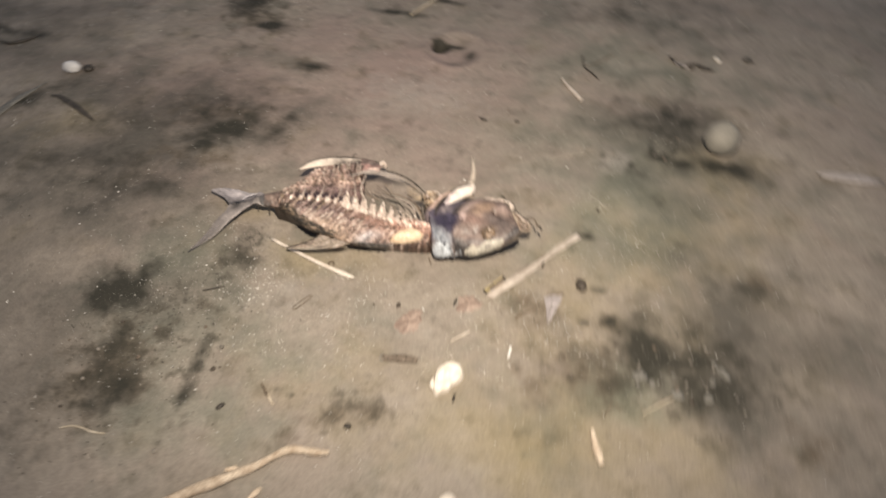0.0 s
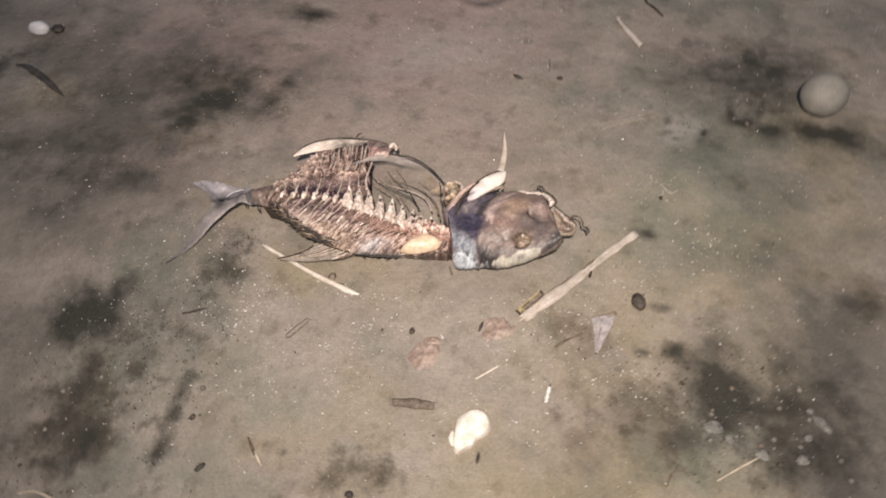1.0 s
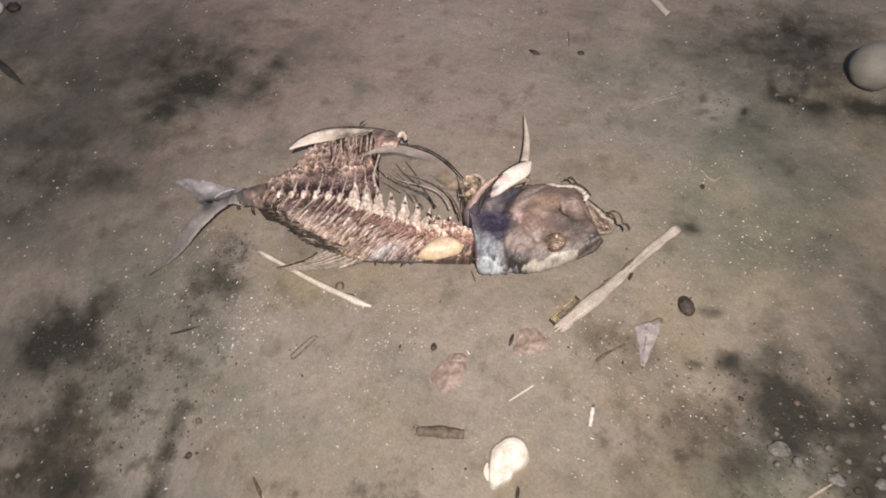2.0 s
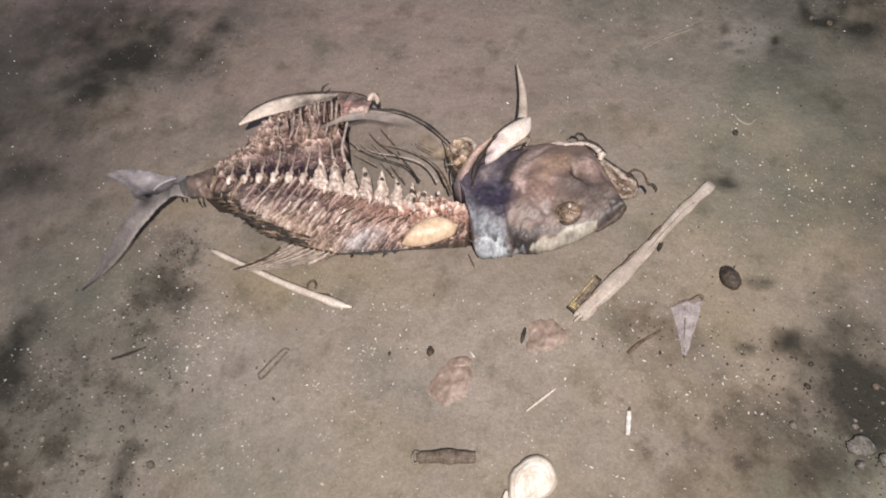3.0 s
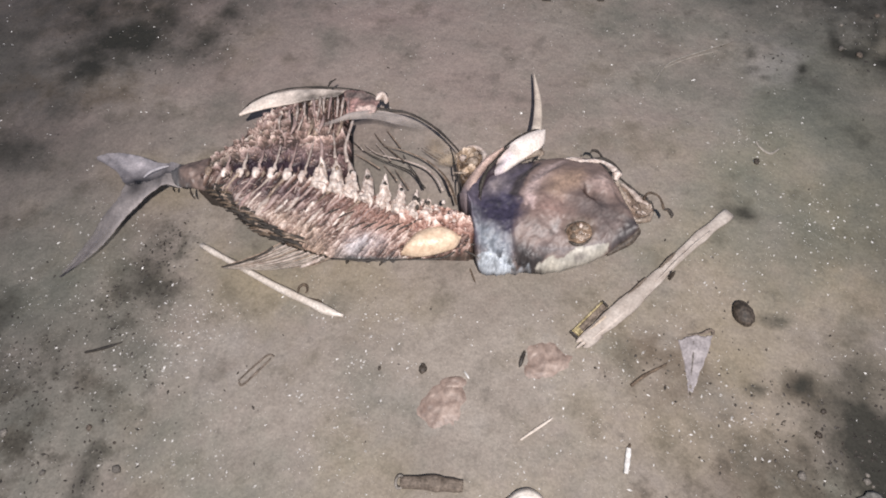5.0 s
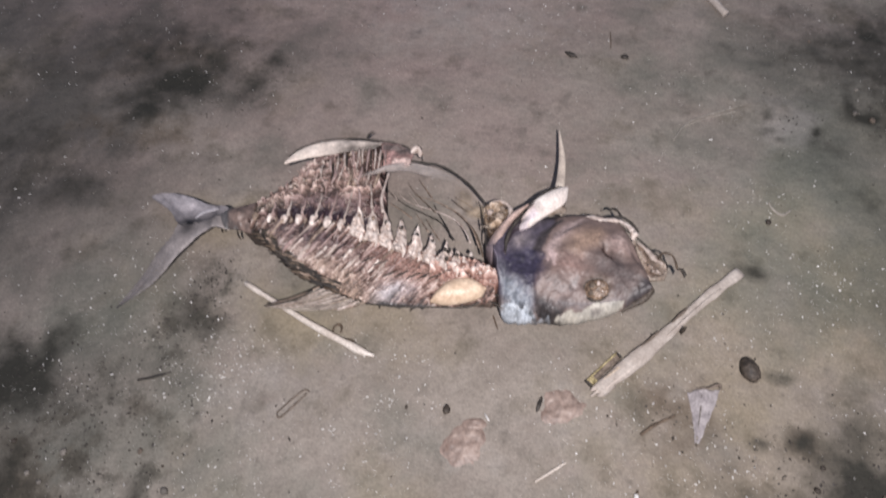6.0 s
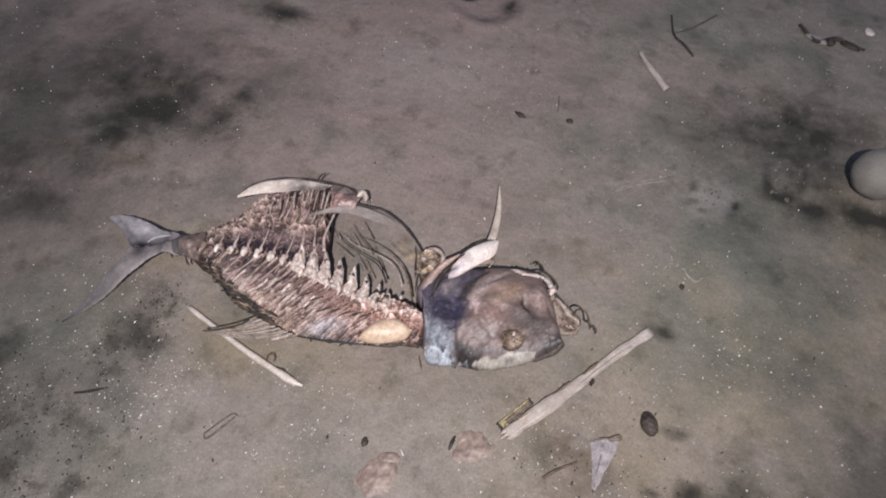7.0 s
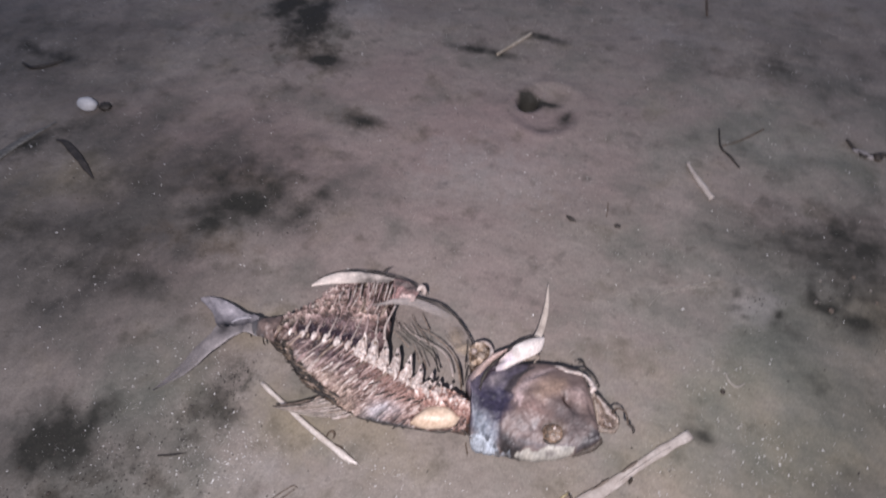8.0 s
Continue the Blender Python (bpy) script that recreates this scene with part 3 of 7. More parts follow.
    stain("pale", [((0.359, 0.890), 0.026, 0.030, 0, 0.75), ((0.371, 0.879), 0.012, 0.018, 0, 0.6), ((0.113, 0.500), 0.05, 0.03, 0, 0.3), ((0.011, 0.984), 0.10, 0.06, 0, 0.55), ((-0.051, 0.513), 0.05, 0.03, 0, 0.4), ((-0.320, 1.274), 0.05, 0.05, 0, 0.8), ((-0.583, 1.126), 0.05, 0.04, 0, 0.4), ((0.491, 0.520), 0.012, 0.010, 0, 0.6), ((0.181, 0.555), 0.03, 0.02, 0, 0.35), ((0.186, 1.394), 0.10, 0.05, 0, 0.4), ((0.346, 0.891), 0.02, 0.02, 0, 0.4)])
    ob = new("ground", me)
    return tagged(ob, "grey-brown silty sea bed with dark algae stains", "sea bed", kind="structure")


ground()

# ---- the fish remains ----
def ramp(h, stops):
    """Colours for heights of 0..1, from (height, colour) stops; the low stops carry recess shade."""
    p = [s[0] for s in stops]
    return np.stack([np.interp(h, p, [s[1][c] for s in stops]) for c in range(3)], -1)


def coloured(ob, rgb, clear=None):
    """Skin colours, one for each point of a loft's top, the same below it; clear: how opaque each point is."""
    top = np.clip(rgb.reshape(-1, 3), 0.004, 1.2)
    a = np.ones((len(top), 1)) if clear is None else np.clip(clear, 0, 1).reshape(-1, 1)
    col = np.vstack([np.hstack([top, a]), np.hstack([top, a])])
    ob.data.attributes.new("pigment", "FLOAT_COLOR", "POINT").data.foreach_set("color", col.ravel())
    return ob


def grid(a, b, nu, nv):
    ca, cb = spline(a, nu), spline(b, nu)
    u, v = np.linspace(0, 1, nu)[:, None], np.linspace(0, 1, nv)[None, :]
    x = ca[:, :1] * (1 - v) + cb[:, :1] * v
    y = ca[:, 1:2] * (1 - v) + cb[:, 1:2] * v
    return x, y, np.broadcast_to(u, x.shape), np.broadcast_to(v, x.shape)


def blob(x, y, cx, cy, rx, ry, turn=0.0, hard=1.0):
    c, s = math.cos(radians(turn)), math.sin(radians(turn))
    dx, dy = x - cx, y - cy
    d = ((c * dx + s * dy) / rx) ** 2 + ((c * dy - s * dx) / ry) ** 2
    return np.exp(-d ** hard)


def patch(rgb, x, y, outline, colour, soft=0.0012, grain=0.3, k=1.0, torn=0.0022):
    """Blends a skin patch with an uneven, torn outline into the colours."""
    px = x + torn * fbm(x, y, 0.009, 101) + 0.5 * torn * fbm(x, y, 0.003, 102)
    py = y + torn * fbm(x, y, 0.009, 103) + 0.5 * torn * fbm(x, y, 0.003, 104)
    inside = np.zeros(x.shape, bool)
    near = np.full(x.shape, 1.0)
    for (ax, ay), (bx, by) in zip(outline, outline[1:] + outline[:1]):
        cross = (ay > py) != (by > py)
        inside ^= cross & (px < (bx - ax) * (py - ay) / (by - ay + 1e-12) + ax)
        t = np.clip(((px - ax) * (bx - ax) + (py - ay) * (by - ay)) / ((bx - ax) ** 2 + (by - ay) ** 2), 0, 1)
        near = np.minimum(near, np.hypot(px - ax - t * (bx - ax), py - ay - t * (by - ay)))
    m = k * np.clip(0.5 + np.where(inside, near, -near) / (2 * soft), 0, 1)
    m = (m * m * (3 - 2 * m))[..., None]
    tone = np.clip(1 + grain * fbm(x, y, 0.0065, 105) + grain * fbm(x, y, 0.002, 106), 0.2, 2)[..., None]
    return rgb * (1 - m) + np.array(colour) * tone * m


def stretched(a, b, la, lb, seed):
    return vnoise(np.asarray(a) / la, np.asarray(b) / lb, 1.0, seed)


def shreds(rnd, count, where, lean, length, radius, over, bend=0.35):
    """Many short tapered fibres lying on the flesh, joined: where gives a root, lean its way, over the height there."""
    verts, faces = [], []
    for _ in range(count):
        x, y = where()
        a, ln, r = lean(x, y), length * rnd.uniform(0.45, 1.3), radius * rnd.uniform(0.5, 1.35)
        turn = rnd.uniform(-bend, bend)
        k = len(verts)
        px, py = x, y
        for i, (q, w) in enumerate(((0, 0.35), (0.35, 1.0), (0.7, 0.8), (1.0, 0.15))):
            b = a + turn * (q - 0.4)
            px, py = x + q * ln * math.cos(b), y + q * ln * math.sin(b)
            z = over(px, py) + r * 0.35
            for sx, sz in ((1, 0), (0.45, 0.85), (-0.45, 0.85), (-1, 0), (0, -0.8)):
                verts.append((px - math.sin(b) * sx * r * w, py + math.cos(b) * sx * r * w, z + sz * r * w))
        for i in range(3):
            for s in range(5):
                faces.append((k + i * 5 + s, k + i * 5 + (s + 1) % 5, k + i * 5 + 5 + (s + 1) % 5, k + i * 5 + 5 + s))
    return verts, faces


SPINE = [(-0.1059, 0.6484), (-0.0943, 0.6491), (-0.0819, 0.6500), (-0.0690, 0.6520), (-0.0571, 0.6539), (-0.0450, 0.6552), (-0.0327, 0.6561), (-0.0202, 0.6559), (-0.0067, 0.6549), (0.0087, 0.6532), (0.0266, 0.6509), (0.0454, 0.6478), (0.0639, 0.6443), (0.0820, 0.6418), (0.1115, 0.6378)]
LOWER = [(-0.1065, 0.6397), (-0.0954, 0.6372), (-0.0823, 0.6306), (-0.0652, 0.6197), (-0.0478, 0.6106), (-0.0329, 0.6053), (-0.0164, 0.6022), (0.0019, 0.5989), (0.0197, 0.5962), (0.0441, 0.5983), (0.0677, 0.6030), (0.0909, 0.6095), (0.1175, 0.6207)]
UPPER = [(-0.1139, 0.6603), (-0.1070, 0.6669), (-0.0980, 0.6756), (-0.0903, 0.6830), (-0.0823, 0.6952), (-0.0750, 0.7104), (-0.0659, 0.7239), (-0.0535, 0.7375), (-0.0378, 0.7474), (-0.0228, 0.7534), (-0.0134, 0.7548), (-0.0082, 0.7518)]
BACK = [(-0.1059, 0.6484), (-0.0943, 0.6491), (-0.0819, 0.6500), (-0.0690, 0.6520), (-0.0571, 0.6539), (-0.0450, 0.6552), (-0.0329, 0.6566), (-0.0207, 0.6574), (-0.0075, 0.6579), (0.0047, 0.6583), (0.0135, 0.6581), (0.0183, 0.6599)]
TOP = 0.0435
# flesh colours by relief; the near-black low stops paint shade in the gaps
FLESH_SHADE_TONES = [(0.0, (0.028, 0.017, 0.014)), (0.26, (0.088, 0.051, 0.041)), (0.5, (0.210, 0.132, 0.105)), (0.72, (0.40, 0.295, 0.25)), (1.0, (0.76, 0.66, 0.59))]
UPPER_SHADE_TONES = [(0.0, (0.022, 0.014, 0.013)), (0.26, (0.074, 0.047, 0.040)), (0.5, (0.184, 0.121, 0.110)), (0.72, (0.365, 0.272, 0.246)), (1.0, (0.72, 0.62, 0.55))]
STEP = 0.0139


def spine_y(x):
    return np.interp(x, [p[0] for p in SPINE], [p[1] for p in SPINE])


def low_y(x):
    return np.interp(x, [p[0] for p in LOWER], [p[1] for p in LOWER])


def up_y(x):
    return np.interp(x, [p[0] for p in UPPER], [p[1] for p in UPPER])


def flank_field(x, y):
    d = spine_y(x) - y
    w = x - 0.75 * (y - 0.65) + 0.0012 * fbm(x, y, 0.012, 71)
    fibre = 0.5 + 0.34 * stretched(w, y, 0.0011, 0.006, 5) + 0.24 * stretched(w, y, 0.0026, 0.012, 6) + 0.22 * fbm(x, y, 0.005, 7) + 0.24 * fbm(x, y, 0.0016, 4)
    f = (x + 0.5 * d + 0.0008 * fbm(x, y, 0.012, 70) - SPINE[2][0]) / STEP
    f = f - np.floor(f)
    rods = 0.36 + 0.50 * np.exp(-((np.abs(f - 0.5) - 0.5) / 0.11) ** 2) - 0.30 * np.exp(-((f - 0.22) / 0.10) ** 2) + 0.12 * np.exp(-((f - 0.62) / 0.12) ** 2) + 0.30 * fbm(x, y, 0.006, 69) + 0.16 * fbm(x, y, 0.002, 68)
    near = np.clip(1.25 - d / (0.017 + 0.006 * vnoise(x, y, 0.02, 67)), 0, 1) * np.clip((0.035 - x) / 0.02, 0, 1)
    h = (0.5 + 0.8 * (fibre - 0.5)) * (1 - near) + (rods - 0.05) * near
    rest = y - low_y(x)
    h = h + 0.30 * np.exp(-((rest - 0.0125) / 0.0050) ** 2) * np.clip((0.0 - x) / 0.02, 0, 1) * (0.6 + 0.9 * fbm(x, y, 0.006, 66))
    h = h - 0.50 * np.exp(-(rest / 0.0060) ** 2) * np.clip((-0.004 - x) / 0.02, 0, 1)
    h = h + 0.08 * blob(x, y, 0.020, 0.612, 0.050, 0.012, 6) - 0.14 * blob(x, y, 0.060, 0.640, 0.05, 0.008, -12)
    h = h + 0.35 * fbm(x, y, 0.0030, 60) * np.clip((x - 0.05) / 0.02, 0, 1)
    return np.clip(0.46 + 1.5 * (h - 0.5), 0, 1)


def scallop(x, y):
    """The dark hollows between the feet of the spines, just over the backbone; their shade is painted."""
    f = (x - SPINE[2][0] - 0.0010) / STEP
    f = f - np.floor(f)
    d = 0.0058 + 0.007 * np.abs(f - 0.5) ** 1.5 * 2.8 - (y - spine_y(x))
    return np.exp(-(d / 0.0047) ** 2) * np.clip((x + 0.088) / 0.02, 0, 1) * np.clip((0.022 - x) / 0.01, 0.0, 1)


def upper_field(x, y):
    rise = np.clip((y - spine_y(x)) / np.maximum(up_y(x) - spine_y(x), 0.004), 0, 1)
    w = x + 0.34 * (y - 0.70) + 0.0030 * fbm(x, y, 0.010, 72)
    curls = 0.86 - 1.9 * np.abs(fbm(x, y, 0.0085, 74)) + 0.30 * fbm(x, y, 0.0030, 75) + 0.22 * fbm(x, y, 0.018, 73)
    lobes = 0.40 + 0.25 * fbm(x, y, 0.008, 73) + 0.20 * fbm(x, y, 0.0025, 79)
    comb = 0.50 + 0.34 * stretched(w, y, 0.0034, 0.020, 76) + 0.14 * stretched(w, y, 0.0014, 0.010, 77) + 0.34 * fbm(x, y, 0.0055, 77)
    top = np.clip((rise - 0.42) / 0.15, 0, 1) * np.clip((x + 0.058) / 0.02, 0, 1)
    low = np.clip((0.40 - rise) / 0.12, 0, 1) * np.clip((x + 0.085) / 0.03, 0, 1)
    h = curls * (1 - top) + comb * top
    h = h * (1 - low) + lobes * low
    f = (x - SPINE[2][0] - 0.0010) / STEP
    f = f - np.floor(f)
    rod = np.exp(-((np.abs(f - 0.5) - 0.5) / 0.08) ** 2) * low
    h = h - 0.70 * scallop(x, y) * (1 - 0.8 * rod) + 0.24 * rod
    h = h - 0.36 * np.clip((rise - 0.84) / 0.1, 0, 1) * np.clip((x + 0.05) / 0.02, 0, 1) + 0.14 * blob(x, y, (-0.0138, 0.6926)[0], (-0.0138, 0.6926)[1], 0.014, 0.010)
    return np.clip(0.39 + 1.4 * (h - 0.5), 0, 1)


def fish():
    f = base("fish_skeleton", (0.05, 0.65), "half-eaten dead fish with bare spine and dried dark head", "fish skeleton")
    r = random.Random(3)

    def z_low(x, y, u=None, v=None):
        v = np.clip((y - low_y(x)) / np.maximum(spine_y(x) - low_y(x), 0.004), 0, 1)
        return 0.034 + (TOP - 0.034) * v ** 0.6 - 0.007 * np.clip((LOWER[0][0] + 0.016 - x) / 0.018, 0, 1) + 0.0042 * (flank_field(x, y) - 0.5) + 0.0008 * fbm(x, y, 0.002, 8)

    def z_up(x, y, u=None, v=None):
        v = np.clip((y - spine_y(x)) / np.maximum(up_y(x) - spine_y(x), 0.004), 0, 1)
        return TOP - (TOP - 0.037) * v ** 1.6 - 0.007 * np.clip((LOWER[0][0] + 0.016 - x) / 0.018, 0, 1) + 0.0064 * (upper_field(x, y) - 0.5) + 0.0008 * fbm(x, y, 0.002, 9)

    # lower flank
    nu, nv = 400, 100
    flank = part("flank", loft(LOWER, SPINE, nu, nv, z_low, inset=(0.45, 0.1), warp=lambda x, y, u, v: (x, y + 0.0022 * fbm(x, 0 * x, 0.006, 33) * np.clip(1 - v / 0.15, 0, 1))), FLESH, f, "torn brown and pink flank flesh with pale fibres")
    x, y, u, v = grid(LOWER, SPINE, nu, nv)
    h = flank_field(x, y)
    rgb = ramp(h, FLESH_SHADE_TONES)
    n = fbm(x, y, 0.008, 80)
    for (cx, cy), rx, ry, turn, col, k in [((-0.0574, 0.6167), 0.040, 0.0090, -33, (0.062, 0.048, 0.044), 0.95), ((0.0072, 0.5964), 0.020, 0.006, -14, (0.26, 0.165, 0.095), 0.5), ((-0.0211, 0.6006), 0.022, 0.005, -30, (0.20, 0.105, 0.05), 0.6),
                                         ((0.0370, 0.6081), 0.016, 0.007, 28, (0.52, 0.50, 0.52), 0.8), ((-0.0917, 0.6401), 0.016, 0.008, 0, (0.24, 0.17, 0.11), 0.5), ((-0.0447, 0.6397), 0.050, 0.011, -8, (0.095, 0.062, 0.068), 0.9), ((-0.0079, 0.6121), 0.036, 0.010, -24, (0.37, 0.285, 0.225), 0.65), ((0.0377, 0.6304), 0.030, 0.010, -14, (0.20, 0.115, 0.095), 0.5),
                                         ((0.0579, 0.6336), 0.045, 0.012, -12, (0.36, 0.21, 0.165), 0.55), ((0.0655, 0.5990), 0.012, 0.004, 0, (0.70, 0.60, 0.54), 0.7)]:
        m = k * np.clip(blob(x, y, cx, cy, rx, ry, turn) * (1.1 + 0.9 * n), 0, 1)[..., None]
        rgb = rgb * (1 - m) + np.array(col) * (0.35 + 1.3 * h[..., None]) * m
    skirt = np.clip((0.07 - v) / 0.03, 0, 1)[..., None] * np.clip((x - 0.020) / 0.01, 0, 1)[..., None] * np.clip((0.075 - x) / 0.01, 0, 1)[..., None]
    rgb = rgb * (1 - 0.9 * skirt) + 0.9 * skirt * (0.045 + 0.75 * np.clip(fbm(x, y, 0.0025, 81), 0, 1) ** 1.5)[..., None]
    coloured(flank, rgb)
    flat = np.vectorize(lambda px, py: float(z_low(np.array(px), np.array(py))))

    def on_flank():
        px = r.uniform(LOWER[0][0] + 0.01, 0.100)
        lo, hi = float(low_y(px)), float(spine_y(px))
        return px, lo + 0.004 + (hi - lo - 0.008) * r.random()

    part("fibrous_flesh", shreds(r, 420, on_flank, lambda px, py: r.gauss(0.80, 0.28) if px > -0.01 else r.gauss(0.95, 0.35), 0.0058, 0.00036, lambda px, py: float(flat(px, py))), STRANDS, f, "fine pale and dark flesh fibres")["kind"] = "stuff"

    # upper flank
    nu, nv = 300, 170
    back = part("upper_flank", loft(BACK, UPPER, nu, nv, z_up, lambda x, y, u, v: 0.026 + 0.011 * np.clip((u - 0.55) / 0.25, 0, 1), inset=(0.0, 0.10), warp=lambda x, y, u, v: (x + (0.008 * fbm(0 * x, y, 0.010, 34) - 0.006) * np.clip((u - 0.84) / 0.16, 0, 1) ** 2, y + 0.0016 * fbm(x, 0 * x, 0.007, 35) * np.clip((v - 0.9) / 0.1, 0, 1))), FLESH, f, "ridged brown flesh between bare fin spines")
    x, y, u, v = grid(BACK, UPPER, nu, nv)
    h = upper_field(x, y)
    rgb = ramp(h, UPPER_SHADE_TONES)
    for (cx, cy), rx, ry, turn, col, k in [((-0.0944, 0.6615), 0.026, 0.006, 30, (0.21, 0.19, 0.155), 0.75), ((-0.0365, 0.6769), 0.042, 0.0085, 4, (0.235, 0.165, 0.170), 0.85), ((-0.0685, 0.6899), 0.030, 0.016, 35, (0.35, 0.258, 0.212), 0.55), ((-0.0193, 0.7375), 0.026, 0.008, 5, (0.075, 0.045, 0.032), 0.85), ((-0.0206, 0.6972), 0.020, 0.014, 0, (0.43, 0.31, 0.262), 0.6), ((-0.0025, 0.6844), 0.006, 0.010, 0, (0.080, 0.042, 0.036), 0.9)]:
        m = k * np.clip(blob(x, y, cx, cy, rx, ry, turn) * (1.1 + 0.9 * fbm(x, y, 0.01, 82)), 0, 1)[..., None]
        rgb = rgb * (1 - m) + np.array(col) * (0.35 + 1.3 * h[..., None]) * m
    # purple near-black painted into the scallop hollows as their shade
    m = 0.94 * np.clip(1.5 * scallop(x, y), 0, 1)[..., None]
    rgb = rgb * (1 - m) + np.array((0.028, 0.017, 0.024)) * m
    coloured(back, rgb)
    hump = np.vectorize(lambda px, py: float(z_up(np.array(px), np.array(py))))

    def on_back():
        px = r.uniform(UPPER[0][0] + 0.02, (-0.0014, 0.7233)[0])
        lo, hi = float(spine_y(px)) + 0.012, float(up_y(px)) - 0.003
        return px, lo + max(hi - lo, 0) * r.random()

    def up_lean(px, py):
        return r.gauss(1.62, 0.16) if px > -0.052 and py > 0.700 else r.gauss(1.2, 0.9)

    part("fibrous_flesh", shreds(r, 380, on_back, up_lean, 0.0060, 0.00040, lambda px, py: float(hump(px, min(py, float(up_y(px))))), 0.7), STRANDS, f, "fine pale and dark flesh fibres")["kind"] = "stuff"

    for k in range(46):
        q = r.random()
        px = (-0.0842, 0.6751)[0] + q * ((-0.0185, 0.6852)[0] - (-0.0842, 0.6751)[0])
        lo, hi = (-0.0513, 0.6802)[1] + 0.004 * r.random(), float(up_y(px)) - 0.004
        py = lo + max(hi - lo, 0) * r.random()
        a, ln, turn = r.uniform(0.3, 2.6), r.uniform(0.0035, 0.0085), r.choice((-1, 1)) * r.uniform(0.6, 2.2)
        pts = []
        for i in range(4):
            pts.append((px, py, float(hump(px, min(py, float(up_y(px))))) + 0.0006))
            px, py = px + ln / 3 * math.cos(a + turn * i / 3), py + ln / 3 * math.sin(a + turn * i / 3)
        part("flesh_curl", tube(pts, [0.0005, r.uniform(0.0009, 0.0016), r.uniform(0.0007, 0.0013), 0.0004], 6, 12, 0.7, 0.4, k), (PINK, BONE, PINK, DARKBONE, BONE)[k % 5], f)

    # tail: narrow base, two swept lobes
    ped_a, ped_b = [(-0.1340, 0.6406), (-0.1224, 0.6399), (-0.1120, 0.6397), (-0.0941, 0.6376)], [(-0.1412, 0.6576), (-0.1306, 0.6600), (-0.1209, 0.6616), (-0.1059, 0.6692)]
    ped = part("tail_base", loft(ped_a, ped_b, 60, 30, lambda x, y, u, v: 0.0255 + 0.006 * u + 0.0085 * np.sin(math.pi * v) ** 0.6 * np.clip(0.30 + 1.4 * u, 0, 1) * np.clip(2.2 - 1.6 * u, 0.6, 1) + 0.0022 * fbm(x, y, 0.006, 2), lambda x, y, u, v: 0.016 + 0 * x, inset=(0.4, 0.4)), SKIN, f)
    x, y, u, v = grid(ped_a, ped_b, 60, 30)
    rgb = np.tile(np.array((0.085, 0.080, 0.078)), (60, 30, 1)) * (1 + 0.5 * fbm(x, y, 0.006, 95))[..., None]
    speck = 0.6 * np.clip(3.5 * fbm(x, y, 0.0024, 96) - 1.0, 0, 1)[..., None] * blob(x, y, *(-0.1184, 0.6449), 0.013, 0.008)[..., None]
    rgb = rgb * (1 - speck) + speck * np.array((0.42, 0.46, 0.45))
    m = np.clip((u - 0.48 + 0.25 * fbm(x, y, 0.008, 94)) / 0.22, 0, 1)[..., None]
    coloured(ped, rgb * (1 - m) + m * np.array((0.150, 0.110, 0.092)) * (1 + 0.7 * fbm(x, y, 0.004, 97))[..., None])

    def fin_z(x, y, u, v):
        far = np.clip(((-0.1357, 0.6481)[0] - x) / 0.095, 0, 1)
        return 0.0325 - 0.005 * np.clip((x - (-0.1299, 0.6490)[0]) / 0.008, 0, 1) - 0.0210 * far ** 0.55 - 0.008 * np.clip((0.640 - y) / 0.045, 0, 1) + 0.0012 * fbm(x, y, 0.015, 6) + 0.00025 * np.sin(900 * (y + 0.5 * x))

    def fin_low(x, y, u, v):
        return fin_z(x, y, u, v) - 0.0009

    mid = [(-0.1243, 0.6503), (-0.1446, 0.6443), (-0.1595, 0.6396), (-0.1683, 0.6375)]
    up_a, up_b = mid[:3] + [(-0.1722, 0.6393), (-0.1868, 0.6511), (-0.2002, 0.6579), (-0.2137, 0.6632)], [(-0.1277, 0.6586), (-0.1484, 0.6609), (-0.1644, 0.6660), (-0.1806, 0.6697), (-0.1946, 0.6712), (-0.2067, 0.6692), (-0.2152, 0.6653)]
    nu, nv = 80, 40
    up_lobe = part("tail_lobe", loft(up_a, up_b, nu, nv, fin_z, fin_low), CLEARSKIN, f, "grey-purple upper tail lobe")
    x, y, u, v = grid(up_a, up_b, nu, nv)
    tone = 0.205 + 0.05 * fbm(x, y, 0.012, 83) + 0.035 * fbm(x, y, 0.004, 83) + 0.06 * np.sin(700 * (y + 0.55 * x) + 2 * fbm(x, y, 0.02, 3)) * np.clip(u * 2, 0, 1) * 0.5
    tone = tone * (1 - 0.78 * blob(x, y, *(-0.1611, 0.6408), 0.014, 0.010) - 0.55 * blob(x, y, *(-0.1356, 0.6491), 0.012, 0.008) - 0.30 * np.exp(-(v / 0.22) ** 2)) + 0.13 * blob(x, y, *(-0.1686, 0.6598), 0.024, 0.007, -14)
    coloured(up_lobe, 1.45 * tone[..., None] * np.array((0.98, 0.90, 0.91)), 0.95 - 0.25 * np.clip((u - 0.7) / 0.3, 0, 1))
    low_a = [(-0.1243, 0.6503), (-0.1538, 0.6431), (-0.1724, 0.6395), (-0.1743, 0.6272), (-0.1817, 0.6119), (-0.1866, 0.5934), (-0.1915, 0.5729), (-0.1962, 0.5598)]
    low_b = [(-0.1201, 0.6401), (-0.1382, 0.6361), (-0.1495, 0.6277), (-0.1584, 0.6158), (-0.1658, 0.6008), (-0.1731, 0.5834), (-0.1839, 0.5692), (-0.1953, 0.5590)]
    low_lobe = part("tail_lobe", loft(low_a, low_b, nu, nv, fin_z, fin_low), CLEARSKIN, f, "thin translucent lower tail lobe")
    x, y, u, v = grid(low_a, low_b, nu, nv)
